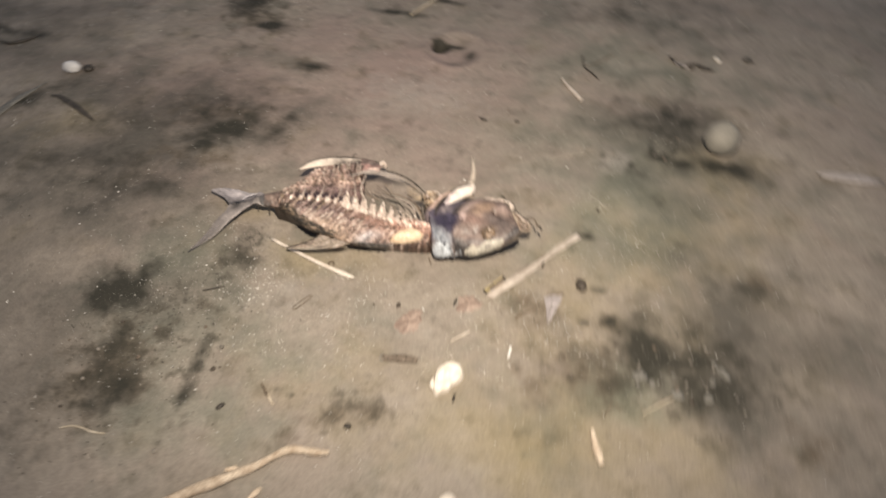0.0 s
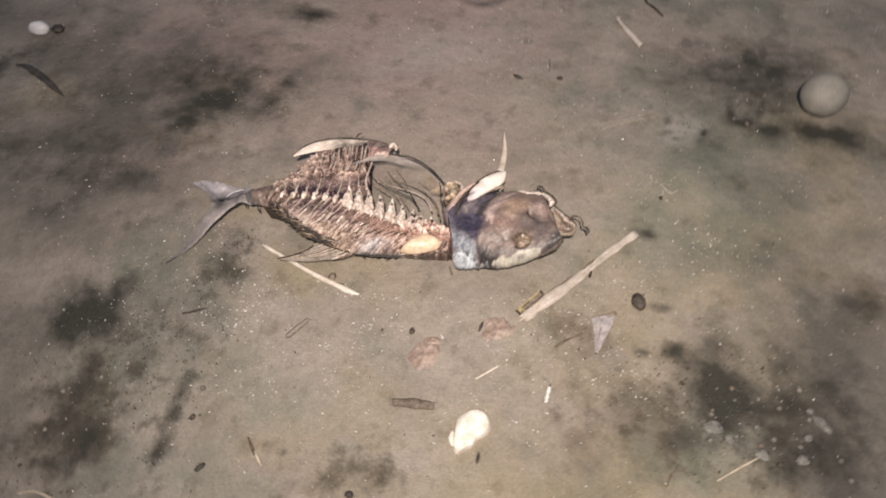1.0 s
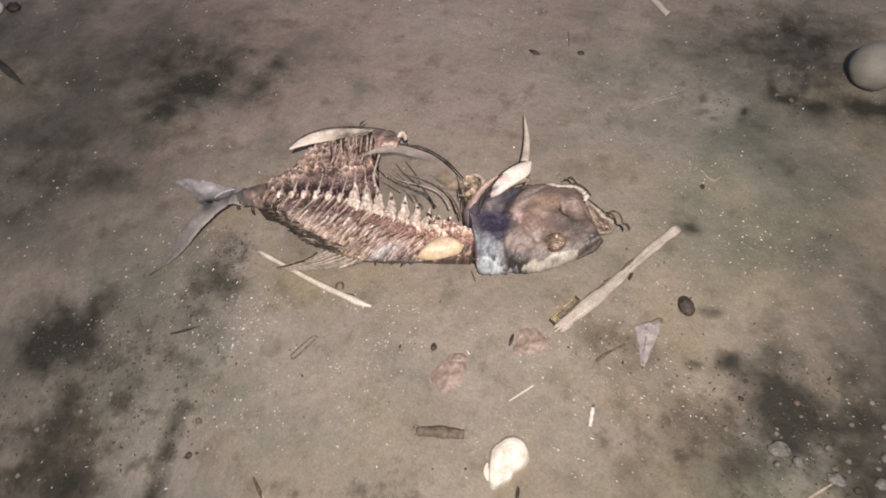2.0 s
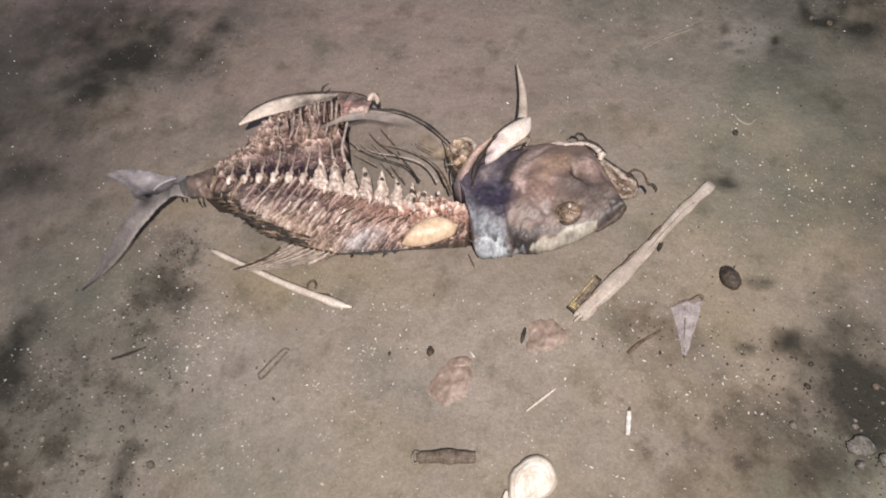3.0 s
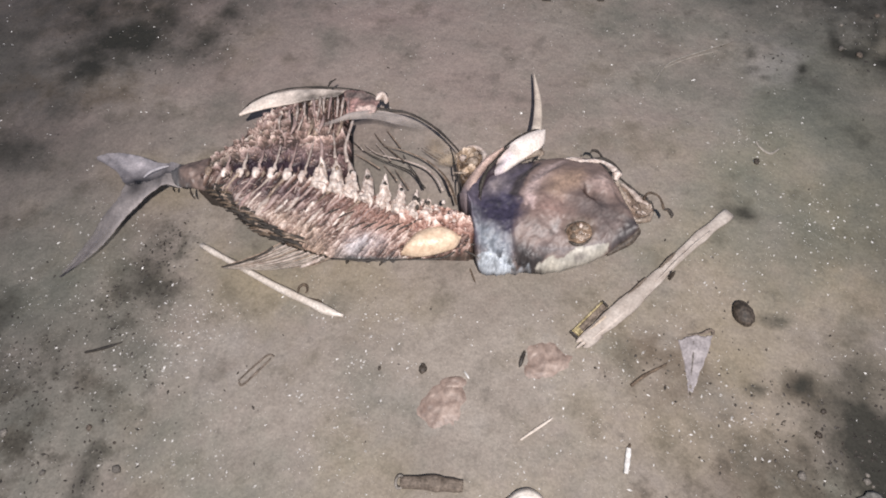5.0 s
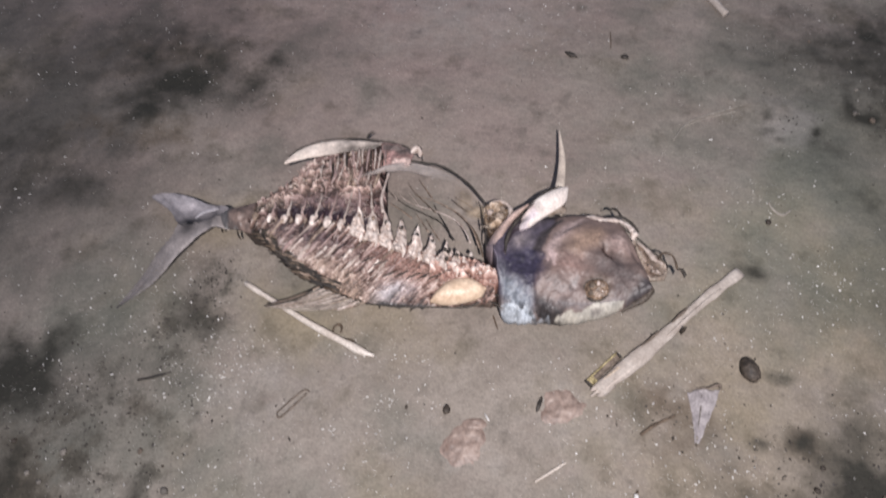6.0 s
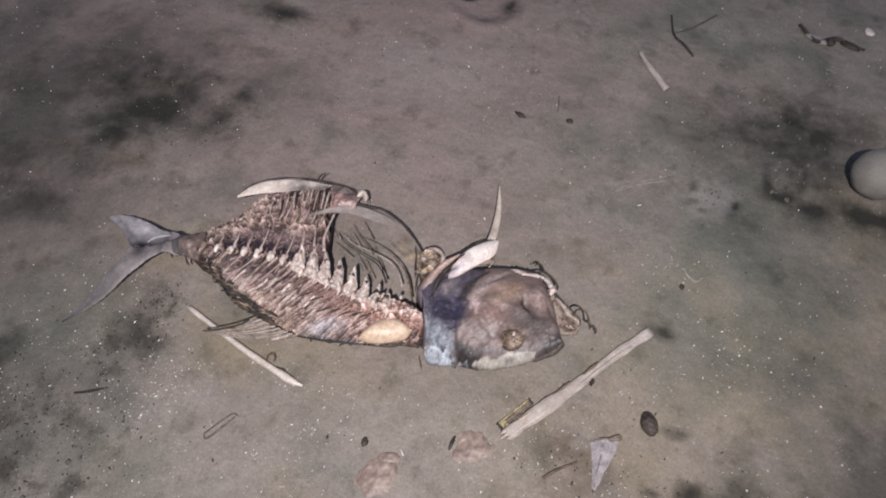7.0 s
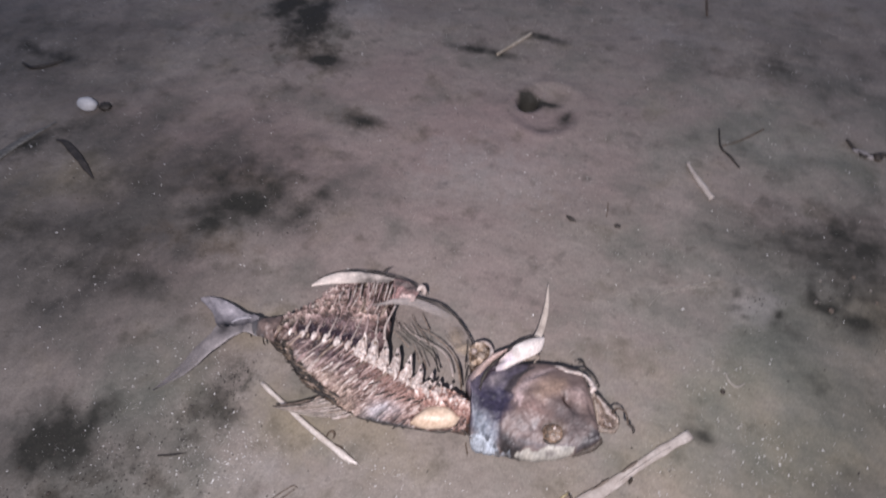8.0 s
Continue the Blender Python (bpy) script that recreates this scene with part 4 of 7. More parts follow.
    tone = 0.215 + 0.05 * fbm(x, y, 0.012, 84) + 0.03 * fbm(x, y, 0.004, 81) + 0.05 * np.exp(-((v - 0.92) / 0.10) ** 2)
    tone = tone * (1 - 0.75 * blob(x, y, *(-0.1615, 0.6374), 0.010, 0.010) - 0.45 * blob(x, y, *(-0.1378, 0.6451), 0.014, 0.008) - 0.35 * np.exp(-(v / 0.25) ** 2) * np.clip(3 * u - 0.6, 0, 1))
    coloured(low_lobe, 1.5 * tone[..., None] * np.array((1.0, 0.90, 0.85)), 0.85 - 0.70 * np.clip((u - 0.48 + 0.12 * fbm(x, y, 0.02, 4)) / 0.34, 0, 1) * np.clip(0.35 + 1.2 * v, 0, 1))
    part("tail_edge", tube([(-0.1720, 0.6393, 0.0165), (-0.1740, 0.6269, 0.0115), (-0.1809, 0.6115, 0.0070), (-0.1862, 0.5932, 0.0045), (-0.1907, 0.5725, 0.0040), (-0.2005, 0.5577, 0.0020)], [0.0008, 0.0015, 0.0016, 0.0021, 0.0025, 0.0010], 6, 40, 0.6, 0.4), TAILEDGE, f, "dark trailing fin edge")
    part("fin_ray", tube([(-0.1341, 0.6539, 0.0345), (-0.1427, 0.6522, 0.0320), (-0.1506, 0.6493, 0.0290), (-0.1556, 0.6448, 0.0265)], [0.0006, 0.0017, 0.0017, 0.0008], 7, 20, 0.5), PALERAY, f, "pale fin ray")

    # long lobe of the back fin
    wa, wb = [(-0.0912, 0.7081), (-0.0783, 0.7164), (-0.0613, 0.7241), (-0.0443, 0.7315), (-0.0161, 0.7419)], [(-0.0923, 0.7097), (-0.0862, 0.7225), (-0.0708, 0.7356), (-0.0483, 0.7445), (-0.0109, 0.7495)]
    lobe = part("back_fin", loft(wa, wb, 60, 24, lambda x, y, u, v: 0.0405 + 0.0012 * np.sin(math.pi * v) ** 0.5 + 0.0009 * fbm(x, y, 0.01, 7), lambda x, y, u, v: 0.0395 + 0 * x), FIN, f, "long white back fin lobe")
    x, y, u, v = grid(wa, wb, 60, 24)
    tone = 1.16 + 0.16 * fbm(x, y, 0.008, 85) - 0.95 * np.clip((u - 0.50) / 0.35, 0, 1) * np.clip(1.25 - 1.1 * v + 0.8 * fbm(x, y, 0.006, 86), 0, 1) - 0.22 * np.clip(0.3 - v, 0, 1) * np.clip(1.5 * fbm(x, y, 0.006, 87) + 0.6, 0, 1)
    coloured(lobe, tone[..., None] * np.array((1.0, 0.96, 0.92)))

    # dark tube drawing the thin shadow line behind the back fin's edge
    part("fin_edge", tube([(-0.0921, 0.7092, 0.0400), (-0.0870, 0.7239, 0.0400), (-0.0719, 0.7374, 0.0405), (-0.0492, 0.7465, 0.0405), (-0.0117, 0.7514, 0.0405), (0.0078, 0.7504, 0.0400), (0.0163, 0.7467, 0.0400)], [0.0003, 0.0006, 0.0006, 0.0007, 0.0009, 0.0007, 0.0004], 6, 50, 1.0, 0.3), DARKPLANT, f)

    # lower fin and its dark fringe of short spines
    aa, ab = [(-0.0234, 0.6018), (-0.0360, 0.5927), (-0.0525, 0.5866), (-0.0678, 0.5824)], [(0.0164, 0.5961), (-0.0055, 0.5894), (-0.0311, 0.5836), (-0.0665, 0.5812)]
    anal = part("lower_fin", loft(aa, ab, 60, 40, lambda x, y, u, v: 0.018 + 0.014 * (1 - u) + 0.0005 * np.cos(v * 44) + 0.0012 * fbm(x, y, 0.01, 7), lambda x, y, u, v: 0.0165 + 0.0135 * (1 - u)), CLEARFIN, f, "thin streaky translucent fin")
    x, y, u, v = grid(aa, ab, 60, 40)
    tone = 0.50 + 0.26 * np.cos(v * 44 + 3 * fbm(x, y, 0.02, 3)) + 0.25 * fbm(x, y, 0.006, 88) - 0.30 * np.clip(0.35 - v, 0, 1)
    coloured(anal, tone[..., None] * np.array((1.0, 0.90, 0.80)), 0.75 + 0.25 * np.cos(v * 44 + 3 * fbm(x, y, 0.02, 3)) - 0.45 * np.clip((v - 0.6) / 0.4, 0, 1))
    for k in range(10):
        q = k / 9
        (px, py), (qx, qy) = spline([(-0.0225, 0.6015), (-0.0017, 0.5978), (0.0165, 0.5957)], 10)[k], spline([(-0.0671, 0.5815), (-0.0488, 0.5831), (-0.0143, 0.5876)], 10)[k]
        part("fin_ray", tube([(px, py, 0.0345), (0.5 * (px + qx) + 0.004, 0.5 * (py + qy), 0.0275), (qx, qy, 0.0195 + 0.004 * q)], [0.0006, 0.0005, 0.0003], 5, 10), (DARKBONE, BONE, BONE)[k % 3], f)
    # dark outline tube, a drawn shade line like the back fin's
    part("fin_edge", tube([(-0.0276, 0.5979, 0.0330), (-0.0351, 0.5918, 0.0300), (-0.0502, 0.5859, 0.0240), (-0.0675, 0.5814, 0.0190)], [0.0008, 0.0007, 0.0008, 0.0005], 6, 24, 1.0, 0.5, 5), DARKPLANT, f)
    part("white_shred", tube([(-0.0044, 0.5876, 0.0280), (0.0058, 0.5928, 0.0310), (0.0098, 0.5943, 0.0320)], [0.0008, 0.0014, 0.0006], 6, 14, 0.6, 0.4), BONE, f)
    edge = spline(LOWER[1:7], 60)
    for k in range(72):
        px, py = edge[int(k / 71 * 59)]
        inn = r.uniform(0, 0.008)
        ln = r.uniform(0.010, 0.016)
        part("fin_spine", tube([(px + ln + inn * 0.5, py - 0.42 * ln + inn + 0.0005, 0.0365 + 0.3 * inn), (px + 0.4 * ln + inn * 0.4, py - 0.16 * ln + inn * 0.7, 0.0360 + 0.3 * inn), (px - 0.003, py + 0.5 * inn - 0.001, 0.032)], [0.0008, 0.0014, 0.0004], 5, 8), (DARKPLANT, BROWNPLANT, DARKPLANT, DARKPLANT, DARKBONE)[k % 5], f)

    # spine: small bright joints towards the tail, then tooth-shaped arches
    bead = [(-0.0943, 0.6491), (-0.0819, 0.6500), (-0.0690, 0.6520), (-0.0571, 0.6539), (-0.0450, 0.6552), (-0.0327, 0.6561), (-0.0204, 0.6564)]
    for k, (px, py) in enumerate(bead):
        size = 0.0026 + 0.00018 * k
        z = TOP + 0.0006
        vert = part("vertebra", tube([(px + 0.0004, py - 1.45 * size, z - 0.0014), (px, py - 0.8 * size, z), (px, py, z + 0.0004), (px, py + 0.7 * size, z), (px + 0.0005, py + 1.3 * size, z - 0.0010)], [size * 0.40, size * 0.80, size * 0.92, size * 0.85, size * 0.40], 10, 15, 0.8, 0.35, k), WHITEBONE if k else DARKBONE, f)
        if k:
            part("joint", tube([(px + 0.0052, py + 0.0025, z - 0.0010), (px + 0.0062, py, z - 0.0002), (px + 0.0056, py - 0.0030, z - 0.001)], [0.0008, 0.0013, 0.0006], 6, 10, 0.8, 0.4, k), DARKBONE, vert)
            tall = min(0.012 + 0.004 * k, 0.7 * (float(up_y(px)) - py))
            part("neural_spine", tube([(px + 0.0022, py + 0.0028, z), (px + 0.0010, py + 0.0070, z + 0.0012), (px + 0.0014, py + 0.0105, z + 0.0014), (px + 0.0004, py + 0.0105 + 0.5 * max(tall - 0.010, 0.002), z + 0.0008), (px - 0.0012, py + max(tall, 0.013), z - 0.0005)], [0.0018, 0.0011, 0.0010, 0.0008, 0.0003], 6, 18, 0.8, 0.25, k), (BONE, PINK)[k % 2], vert)
            down = min(0.024, 0.62 * (py - float(low_y(px))))
            pts = [(px - 0.50 * down * q, py - 0.002 - down * q, float(flat(px - 0.50 * down * q, py - 0.002 - down * q)) + 0.0008) for q in (0.0, 0.35, 0.7, 1.0)]
            part("haemal_spine", tube(pts, [0.0014, 0.0009, 0.0008, 0.0003], 6, 16, 0.8, 0.35, k), (PINK, BONE, DARKBONE)[k % 3], vert)
    tooth = [((-0.0060, 0.6556), (-0.0094, 0.6743)), ((0.0081, 0.6536), (0.0015, 0.6765)), ((0.0203, 0.6520), (0.0131, 0.6746)), ((0.0330, 0.6494), (0.0278, 0.6721)), ((0.0464, 0.6470), (0.0434, 0.6672)), ((0.0587, 0.6449), (0.0573, 0.6626)), ((0.0702, 0.6423), (0.0701, 0.6560)), ((0.0805, 0.6410), (0.0802, 0.6516))]
    for k, ((px, py), (tx, ty)) in enumerate(tooth):
        wide = 0.0076 - 0.0003 * k
        left = [(px - 0.8 * wide - 0.001, py - 0.006), (px - wide, py - 0.001), (px * 0.62 + tx * 0.38 - 0.62 * wide, py * 0.6 + ty * 0.4), (px * 0.25 + tx * 0.75 - 0.42 * wide, py * 0.25 + ty * 0.75), (tx - 0.0009, ty)]
        right = [(px + 0.9 * wide, py - 0.0085), (px + wide, py - 0.004), (px * 0.62 + tx * 0.38 + 0.62 * wide, py * 0.6 + ty * 0.4), (px * 0.25 + tx * 0.75 + 0.42 * wide, py * 0.25 + ty * 0.75), (tx + 0.0009, ty)]
        seed = 140 + k
        plate = loft(left, right, 26, 15, lambda x, y, u, v: TOP - 0.002 + 0.0046 * np.sin(math.pi * np.clip(v, 0.02, 0.98)) ** 0.6 + 0.0042 * fbm(x, y, 0.0035, seed) + 0.0016 * fbm(x, y, 0.0014, seed + 2), lambda x, y, u, v: 0.036 + 0 * x,
                     warp=lambda x, y, u, v: (x + 0.0014 * fbm(x, y, 0.004, seed + 5), y + 0.0022 * fbm(x, y, 0.004, seed + 7) * np.clip(1 - 2 * u, 0, 1)))
        vert = part("vertebra", plate, WHITEBONE, f, "crusty pale tooth-shaped vertebra" if k == 0 else "")
        hx, hy = 0.42 * px + 0.58 * tx, 0.42 * py + 0.58 * ty
        # a dark lump on the plate stands for the arch hole's shade
        part("arch_hole", lump((hx + 0.0006, hy), (0.0015 + 0.0003 * (k in (3, 4, 5)), 0.0022, 0.0011), k, 0.35, 8, 10), DARKPLANT if k > 1 else DARKBONE, vert).location.z += TOP + 0.0018 - g(hx, hy)
        part("side_process", tube([(px + 0.55 * wide, py - 0.004, TOP + 0.001), (px + 0.80 * wide, py - 0.0075, TOP + 0.0012), (px + 0.70 * wide, py - 0.0115, TOP - 0.001)], [0.0020, 0.0015, 0.0006], 6, 10, bumps=0.35, seed=k), WHITEBONE, vert)
        if k < 5:
            down = 0.020 - 0.002 * k
            pts = [(px - 0.004 - 0.62 * down * q, py - 0.005 - down * q, float(flat(px - 0.004 - 0.62 * down * q, py - 0.005 - down * q)) + 0.0006) for q in (0.0, 0.35, 0.7, 1.0)]
            part("haemal_spine", tube(pts, [0.0014, 0.0010, 0.0008, 0.0003], 6, 16, 0.7, 0.4, k), (PINK, DARKBONE)[k % 2], vert)
    for k in range(13):
        px = (-0.0552, 0.6355)[0] + k / 12 * ((0.0330, 0.6494)[0] - (-0.0552, 0.6355)[0]) + r.uniform(-0.0015, 0.0015)
        py = float(spine_y(px)) - 0.017 - 0.004 * r.random()
        down = r.uniform(0.010, 0.018)
        pts = [(px - 0.55 * down * q, py - down * q, float(flat(px - 0.55 * down * q, py - down * q)) + 0.0007) for q in (0.0, 0.3, 0.65, 1.0)]
        part("rib_stub", tube(pts, [0.0007, 0.0017, 0.0012, 0.0004], 6, 14, 0.7, 0.45, k), (PINK, WHITEBONE, BONE)[k % 3], f)
    for k, ((ax, ay), (bx, by), (cx, cy)) in enumerate([((-0.0102, 0.6750), (-0.0129, 0.6861), (-0.0192, 0.6986)), ((0.0005, 0.6767), (-0.0029, 0.6876), (-0.0080, 0.7014)), ((0.0109, 0.6745), (0.0058, 0.6890), (0.0043, 0.7160))]):
        part("neural_spine", tube([(ax, ay, TOP + 0.001), (bx, by, TOP + 0.0016), (cx, cy, TOP)], [0.0016, 0.0011, 0.0013 if k == 2 else 0.0005], 6, 16, 0.8, 0.3, k), (PINK, BONE, BONE)[k], f)

    # pale bones carrying the back fin
    for k in range(11):
        q = k / 10
        x1, y1 = (-0.0569, 0.7150)[0] + q * ((-0.0059, 0.7407)[0] - (-0.0569, 0.7150)[0]), (-0.0569, 0.7150)[1] + ((-0.0085, 0.7416)[1] - (-0.0569, 0.7150)[1]) * min(1, 1.9 * q) ** 0.8
        j = r.uniform(-0.002, 0.003)
        part("fin_ray", tube([(x1 + 0.006 + j, y1 - r.uniform(0.016, 0.030), 0.0445), (x1 + 0.0025 + j, y1 - 0.009, 0.0440), (x1, y1, 0.0405)], [0.0004, 0.0013, 0.0006], 6, 12), (BONE, PINK, BONE)[k % 3], f)
        # dark tubes between the rays imitate the shade of the gaps
        if k % 2:
            part("gap_thread", tube([(x1 + 0.0085 + j, y1 - 0.022, 0.0432), (x1 + 0.0050 + j, y1 - 0.011, 0.0432), (x1 + 0.0025, y1 - 0.002, 0.0400)], [0.0003, 0.0010, 0.0004], 5, 10), DARKPLANT, f)
    for k in range(6):
        q = k / 5
        x1, y1 = (-0.0456, 0.7137)[0] + q * ((-0.0047, 0.7199)[0] - (-0.0456, 0.7137)[0]), (-0.0456, 0.7137)[1] + r.uniform(-0.002, 0.003) + 0.004 * q
        j = r.uniform(-0.0010, 0.0040)
        part("fin_ray", tube([(x1, y1, 0.0425), (x1 + 0.0012 + j, y1 - 0.010, 0.0455), (x1 + 0.0004 + j, y1 - r.uniform(0.016, 0.022), 0.0440)], [0.0005, 0.0015, 0.0006], 6, 12, 0.8, 0.35, k), (PINK, BONE, DARKBONE)[k % 3], f)

    # belly wall, ribs and the rag of skin above them
    ba, bb = [(-0.0214, 0.7019), (-0.0087, 0.7090), (0.0039, 0.7161), (0.0190, 0.7236), (0.0414, 0.7251), (0.0629, 0.7270)], [(-0.0206, 0.7054), (-0.0078, 0.7143), (0.0033, 0.7236), (0.0191, 0.7331), (0.0416, 0.7353), (0.0639, 0.7319)]
    streak = part("belly_band", loft(ba, bb, 60, 14, lambda x, y, u, v: 0.0465 - 0.017 * np.clip((u - 0.35) / 0.65, 0, 1) + 0.0008 * np.sin(math.pi * v) + 0.0004 * fbm(x, y, 0.006, 3), lambda x, y, u, v: 0.0457 - 0.017 * np.clip((u - 0.35) / 0.65, 0, 1)), CLEARSKIN, f, "pale translucent belly band")
    x, y, u, v = grid(ba, bb, 60, 14)
    coloured(streak, (0.40 + 0.10 * fbm(x, y, 0.008, 3) + 0.08 * v)[..., None] * np.array((1.0, 0.88, 0.79)), (0.56 + 0.25 * fbm(x, y, 0.01, 5)) * np.clip(4 * u, 0.25, 1) * np.clip((1 - u) / 0.35, 0, 1) * np.clip(0.4 + v, 0, 1))
    pa, pb = [(0.0625, 0.7099), (0.0699, 0.7005), (0.0787, 0.6926), (0.0911, 0.6908)], [(0.0584, 0.7303), (0.0726, 0.7249), (0.0857, 0.7137), (0.0975, 0.7028)]
    wall = part("belly_wall", loft(pa, pb, 40, 24, lambda x, y, u, v: 0.026 + 0.008 * u + 0.003 * np.sin(math.pi * v) + 0.0014 * fbm(x, y, 0.008, 3), lambda x, y, u, v: 0.025 + 0.008 * u), CLEARSKIN, f, "thin yellowish translucent belly wall")
    x, y, u, v = grid(pa, pb, 40, 24)
    coloured(wall, (0.40 + 0.20 * fbm(x, y, 0.006, 4) + 0.12 * fbm(x, y, 0.002, 4))[..., None] * np.array((1.0, 0.80, 0.57)), (0.14 + 0.34 * u + 0.40 * fbm(x, y, 0.010, 6)) * np.clip(2.5 * u, 0, 1) * np.clip(3 * (1 - v), 0, 1) * np.clip(4 * v, 0, 1))
    part("belly_rim", tube([(0.0174, 0.7377, 0.0360), (0.0293, 0.7403, 0.0330), (0.0428, 0.7426, 0.0300), (0.0598, 0.7360, 0.0300), (0.0743, 0.7261, 0.0310), (0.0877, 0.7132, 0.0330), (0.0978, 0.7013, 0.0360), (0.1041, 0.6952, 0.0380)], [0.0012, 0.0011, 0.0010, 0.0012, 0.0010, 0.0007], 6, 50, 1.0, 0.2), DARKPLANT, f, "thin dark belly rim")
    sa, sb = [(-0.0043, 0.7198), (0.0022, 0.7219), (0.0095, 0.7260), (0.0164, 0.7282), (0.0202, 0.7315)], [(-0.0122, 0.7483), (-0.0054, 0.7500), (0.0043, 0.7496), (0.0115, 0.7475), (0.0175, 0.7441)]
    rag_z = lambda x, y, u, v: 0.0425 - 0.0012 * v + 0.0026 * fbm(x, y, 0.010, 3) + 0.0008 * fbm(x, y, 0.003, 4)
    skin = part("skin_rag", loft(sa, sb, 60, 44, rag_z, lambda x, y, u, v: rag_z(x, y, u, v) - 0.0012, warp=lambda x, y, u, v: (x + 0.004 * fbm(x, y, 0.006, 67) * np.clip(4 * u - 3, 0, 1), y + 0.003 * fbm(x, y, 0.006, 68) * np.clip(1 - 4 * v, 0, 1))), FLESH, f, "flat torn pink rag of skin")
    x, y, u, v = grid(sa, sb, 60, 44)
    rgb = np.array((0.270, 0.175, 0.155)) * (1 + 0.45 * fbm(x, y, 0.008, 66) + 0.25 * fbm(x, y, 0.0025, 65))[..., None]
    rgb = patch(rgb, x, y, [(-0.0127, 0.7484), (0.0175, 0.7516), (0.0209, 0.7411), (0.0112, 0.7384), (0.0019, 0.7419), (-0.0108, 0.7412)], (0.120, 0.095, 0.085), 0.0022, 0.5, 0.9)
    rgb = patch(rgb, x, y, [(-0.0033, 0.7399), (0.0020, 0.7413), (0.0033, 0.7324), (0.0018, 0.7238), (-0.0027, 0.7196), (-0.0051, 0.7251), (-0.0027, 0.7303)], (0.43, 0.27, 0.245), 0.0012, 0.4, 0.95)
    rgb = patch(rgb, x, y, [(0.0057, 0.7340), (0.0154, 0.7366), (0.0206, 0.7326), (0.0203, 0.7278), (0.0079, 0.7253), (0.0039, 0.7265)], (0.52, 0.40, 0.355), 0.0012, 0.4, 0.95)
    coloured(skin, rgb)
    part("knob", tube([(0.0171, 0.7413, 0.0400), (0.0192, 0.7459, 0.0420), (0.0216, 0.7475, 0.0420), (0.0247, 0.7458, 0.0410), (0.0250, 0.7416, 0.0390)], [0.0010, 0.0022, 0.0025, 0.0022, 0.0008], 8, 20, bumps=0.6), BONE, f)
    # shadow line on the knob's far side, put in as a dark tube
    part("knob_edge", tube([(0.0168, 0.7517, 0.0380), (0.0200, 0.7541, 0.0380), (0.0240, 0.7516, 0.0380), (0.0278, 0.7410, 0.0340)], [0.0004, 0.0007, 0.0006, 0.0003], 5, 16), DARKPLANT, f)
    ribs = [[(0.0255, 0.7330, 0.0160), (0.0424, 0.7132, 0.0200)],
            [(0.0163, 0.7267, 0.0160), (0.0262, 0.7164, 0.0180), (0.0402, 0.7039, 0.0240), (0.0507, 0.6934, 0.0280)],
            [(0.0269, 0.7136, 0.0180), (0.0457, 0.7098, 0.0220), (0.0689, 0.6964, 0.0300), (0.0850, 0.6809, 0.0360), (0.0965, 0.6604, 0.0420)],
            [(0.0107, 0.7139, 0.0160), (0.0255, 0.7042, 0.0200), (0.0504, 0.6960, 0.0260), (0.0693, 0.6878, 0.0320), (0.0807, 0.6761, 0.0380), (0.0891, 0.6617, 0.0420)],
            [(-0.0002, 0.7164, 0.0160), (0.0102, 0.7075, 0.0180), (0.0249, 0.6980, 0.0220), (0.0437, 0.6901, 0.0280), (0.0598, 0.6806, 0.0340), (0.0750, 0.6621, 0.0420)],
            [(0.0637, 0.7162, 0.0240), (0.0777, 0.7071, 0.0280), (0.0897, 0.6987, 0.0320)],
            [(0.0607, 0.7128, 0.0240), (0.0756, 0.7012, 0.0280), (0.0903, 0.6954, 0.0320)],
            [(0.0080, 0.6972, 0.0240), (0.0207, 0.6899, 0.0280), (0.0338, 0.6808, 0.0340)],
            [(0.0197, 0.7164, 0.0160), (0.0285, 0.7076, 0.0200), (0.0382, 0.6962, 0.0240)],
            [(0.0463, 0.7062, 0.0200), (0.0547, 0.6933, 0.0260), (0.0647, 0.6781, 0.0340), (0.0738, 0.6619, 0.0420)],
            [(0.0348, 0.6888, 0.0280), (0.0445, 0.6771, 0.0340), (0.0524, 0.6652, 0.0420)],
            [(0.0689, 0.6964, 0.0300), (0.0838, 0.6828, 0.0360), (0.0937, 0.6689, 0.0400), (0.1013, 0.6520, 0.0430)],
            [(0.0446, 0.6858, 0.0280), (0.0539, 0.6718, 0.0360), (0.0630, 0.6602, 0.0420)],
            [(0.0055, 0.7131, 0.0160), (0.0120, 0.7050, 0.0200)]]
    for k, q in enumerate(ribs):
        thick = 0.0009 if k in (2, 3, 11) else 0.00065
        part("rib", tube([(px, py, pz + 0.0010 * math.sin(2.2 * i + k)) for i, (px, py, pz) in enumerate(q)], [0.0003, thick * 0.8, thick], 6, 18, 1.0, 0.15, k), (DARKBONE, BROWNPLANT, DARKBONE, BONE, DARKPLANT)[k % 5], f)

    # organ, neck flesh and small threads
    na, nb = [(0.0628, 0.6283), (0.0800, 0.6261), (0.0961, 0.6277), (0.1185, 0.6296)], [(0.0598, 0.6431), (0.0778, 0.6486), (0.0965, 0.6489), (0.1118, 0.6462)]
    neck = part("neck_flesh", loft(na, nb, 90, 50, lambda x, y, u, v: 0.0400 + 0.0055 * np.sin(math.pi * np.clip(v + 0.1, 0, 1)) ** 0.6 + 0.0046 * fbm(x, y, 0.0042, 90) + 0.0012 * fbm(x, y, 0.0015, 91)), FLESH, f)
    x, y, u, v = grid(na, nb, 90, 50)
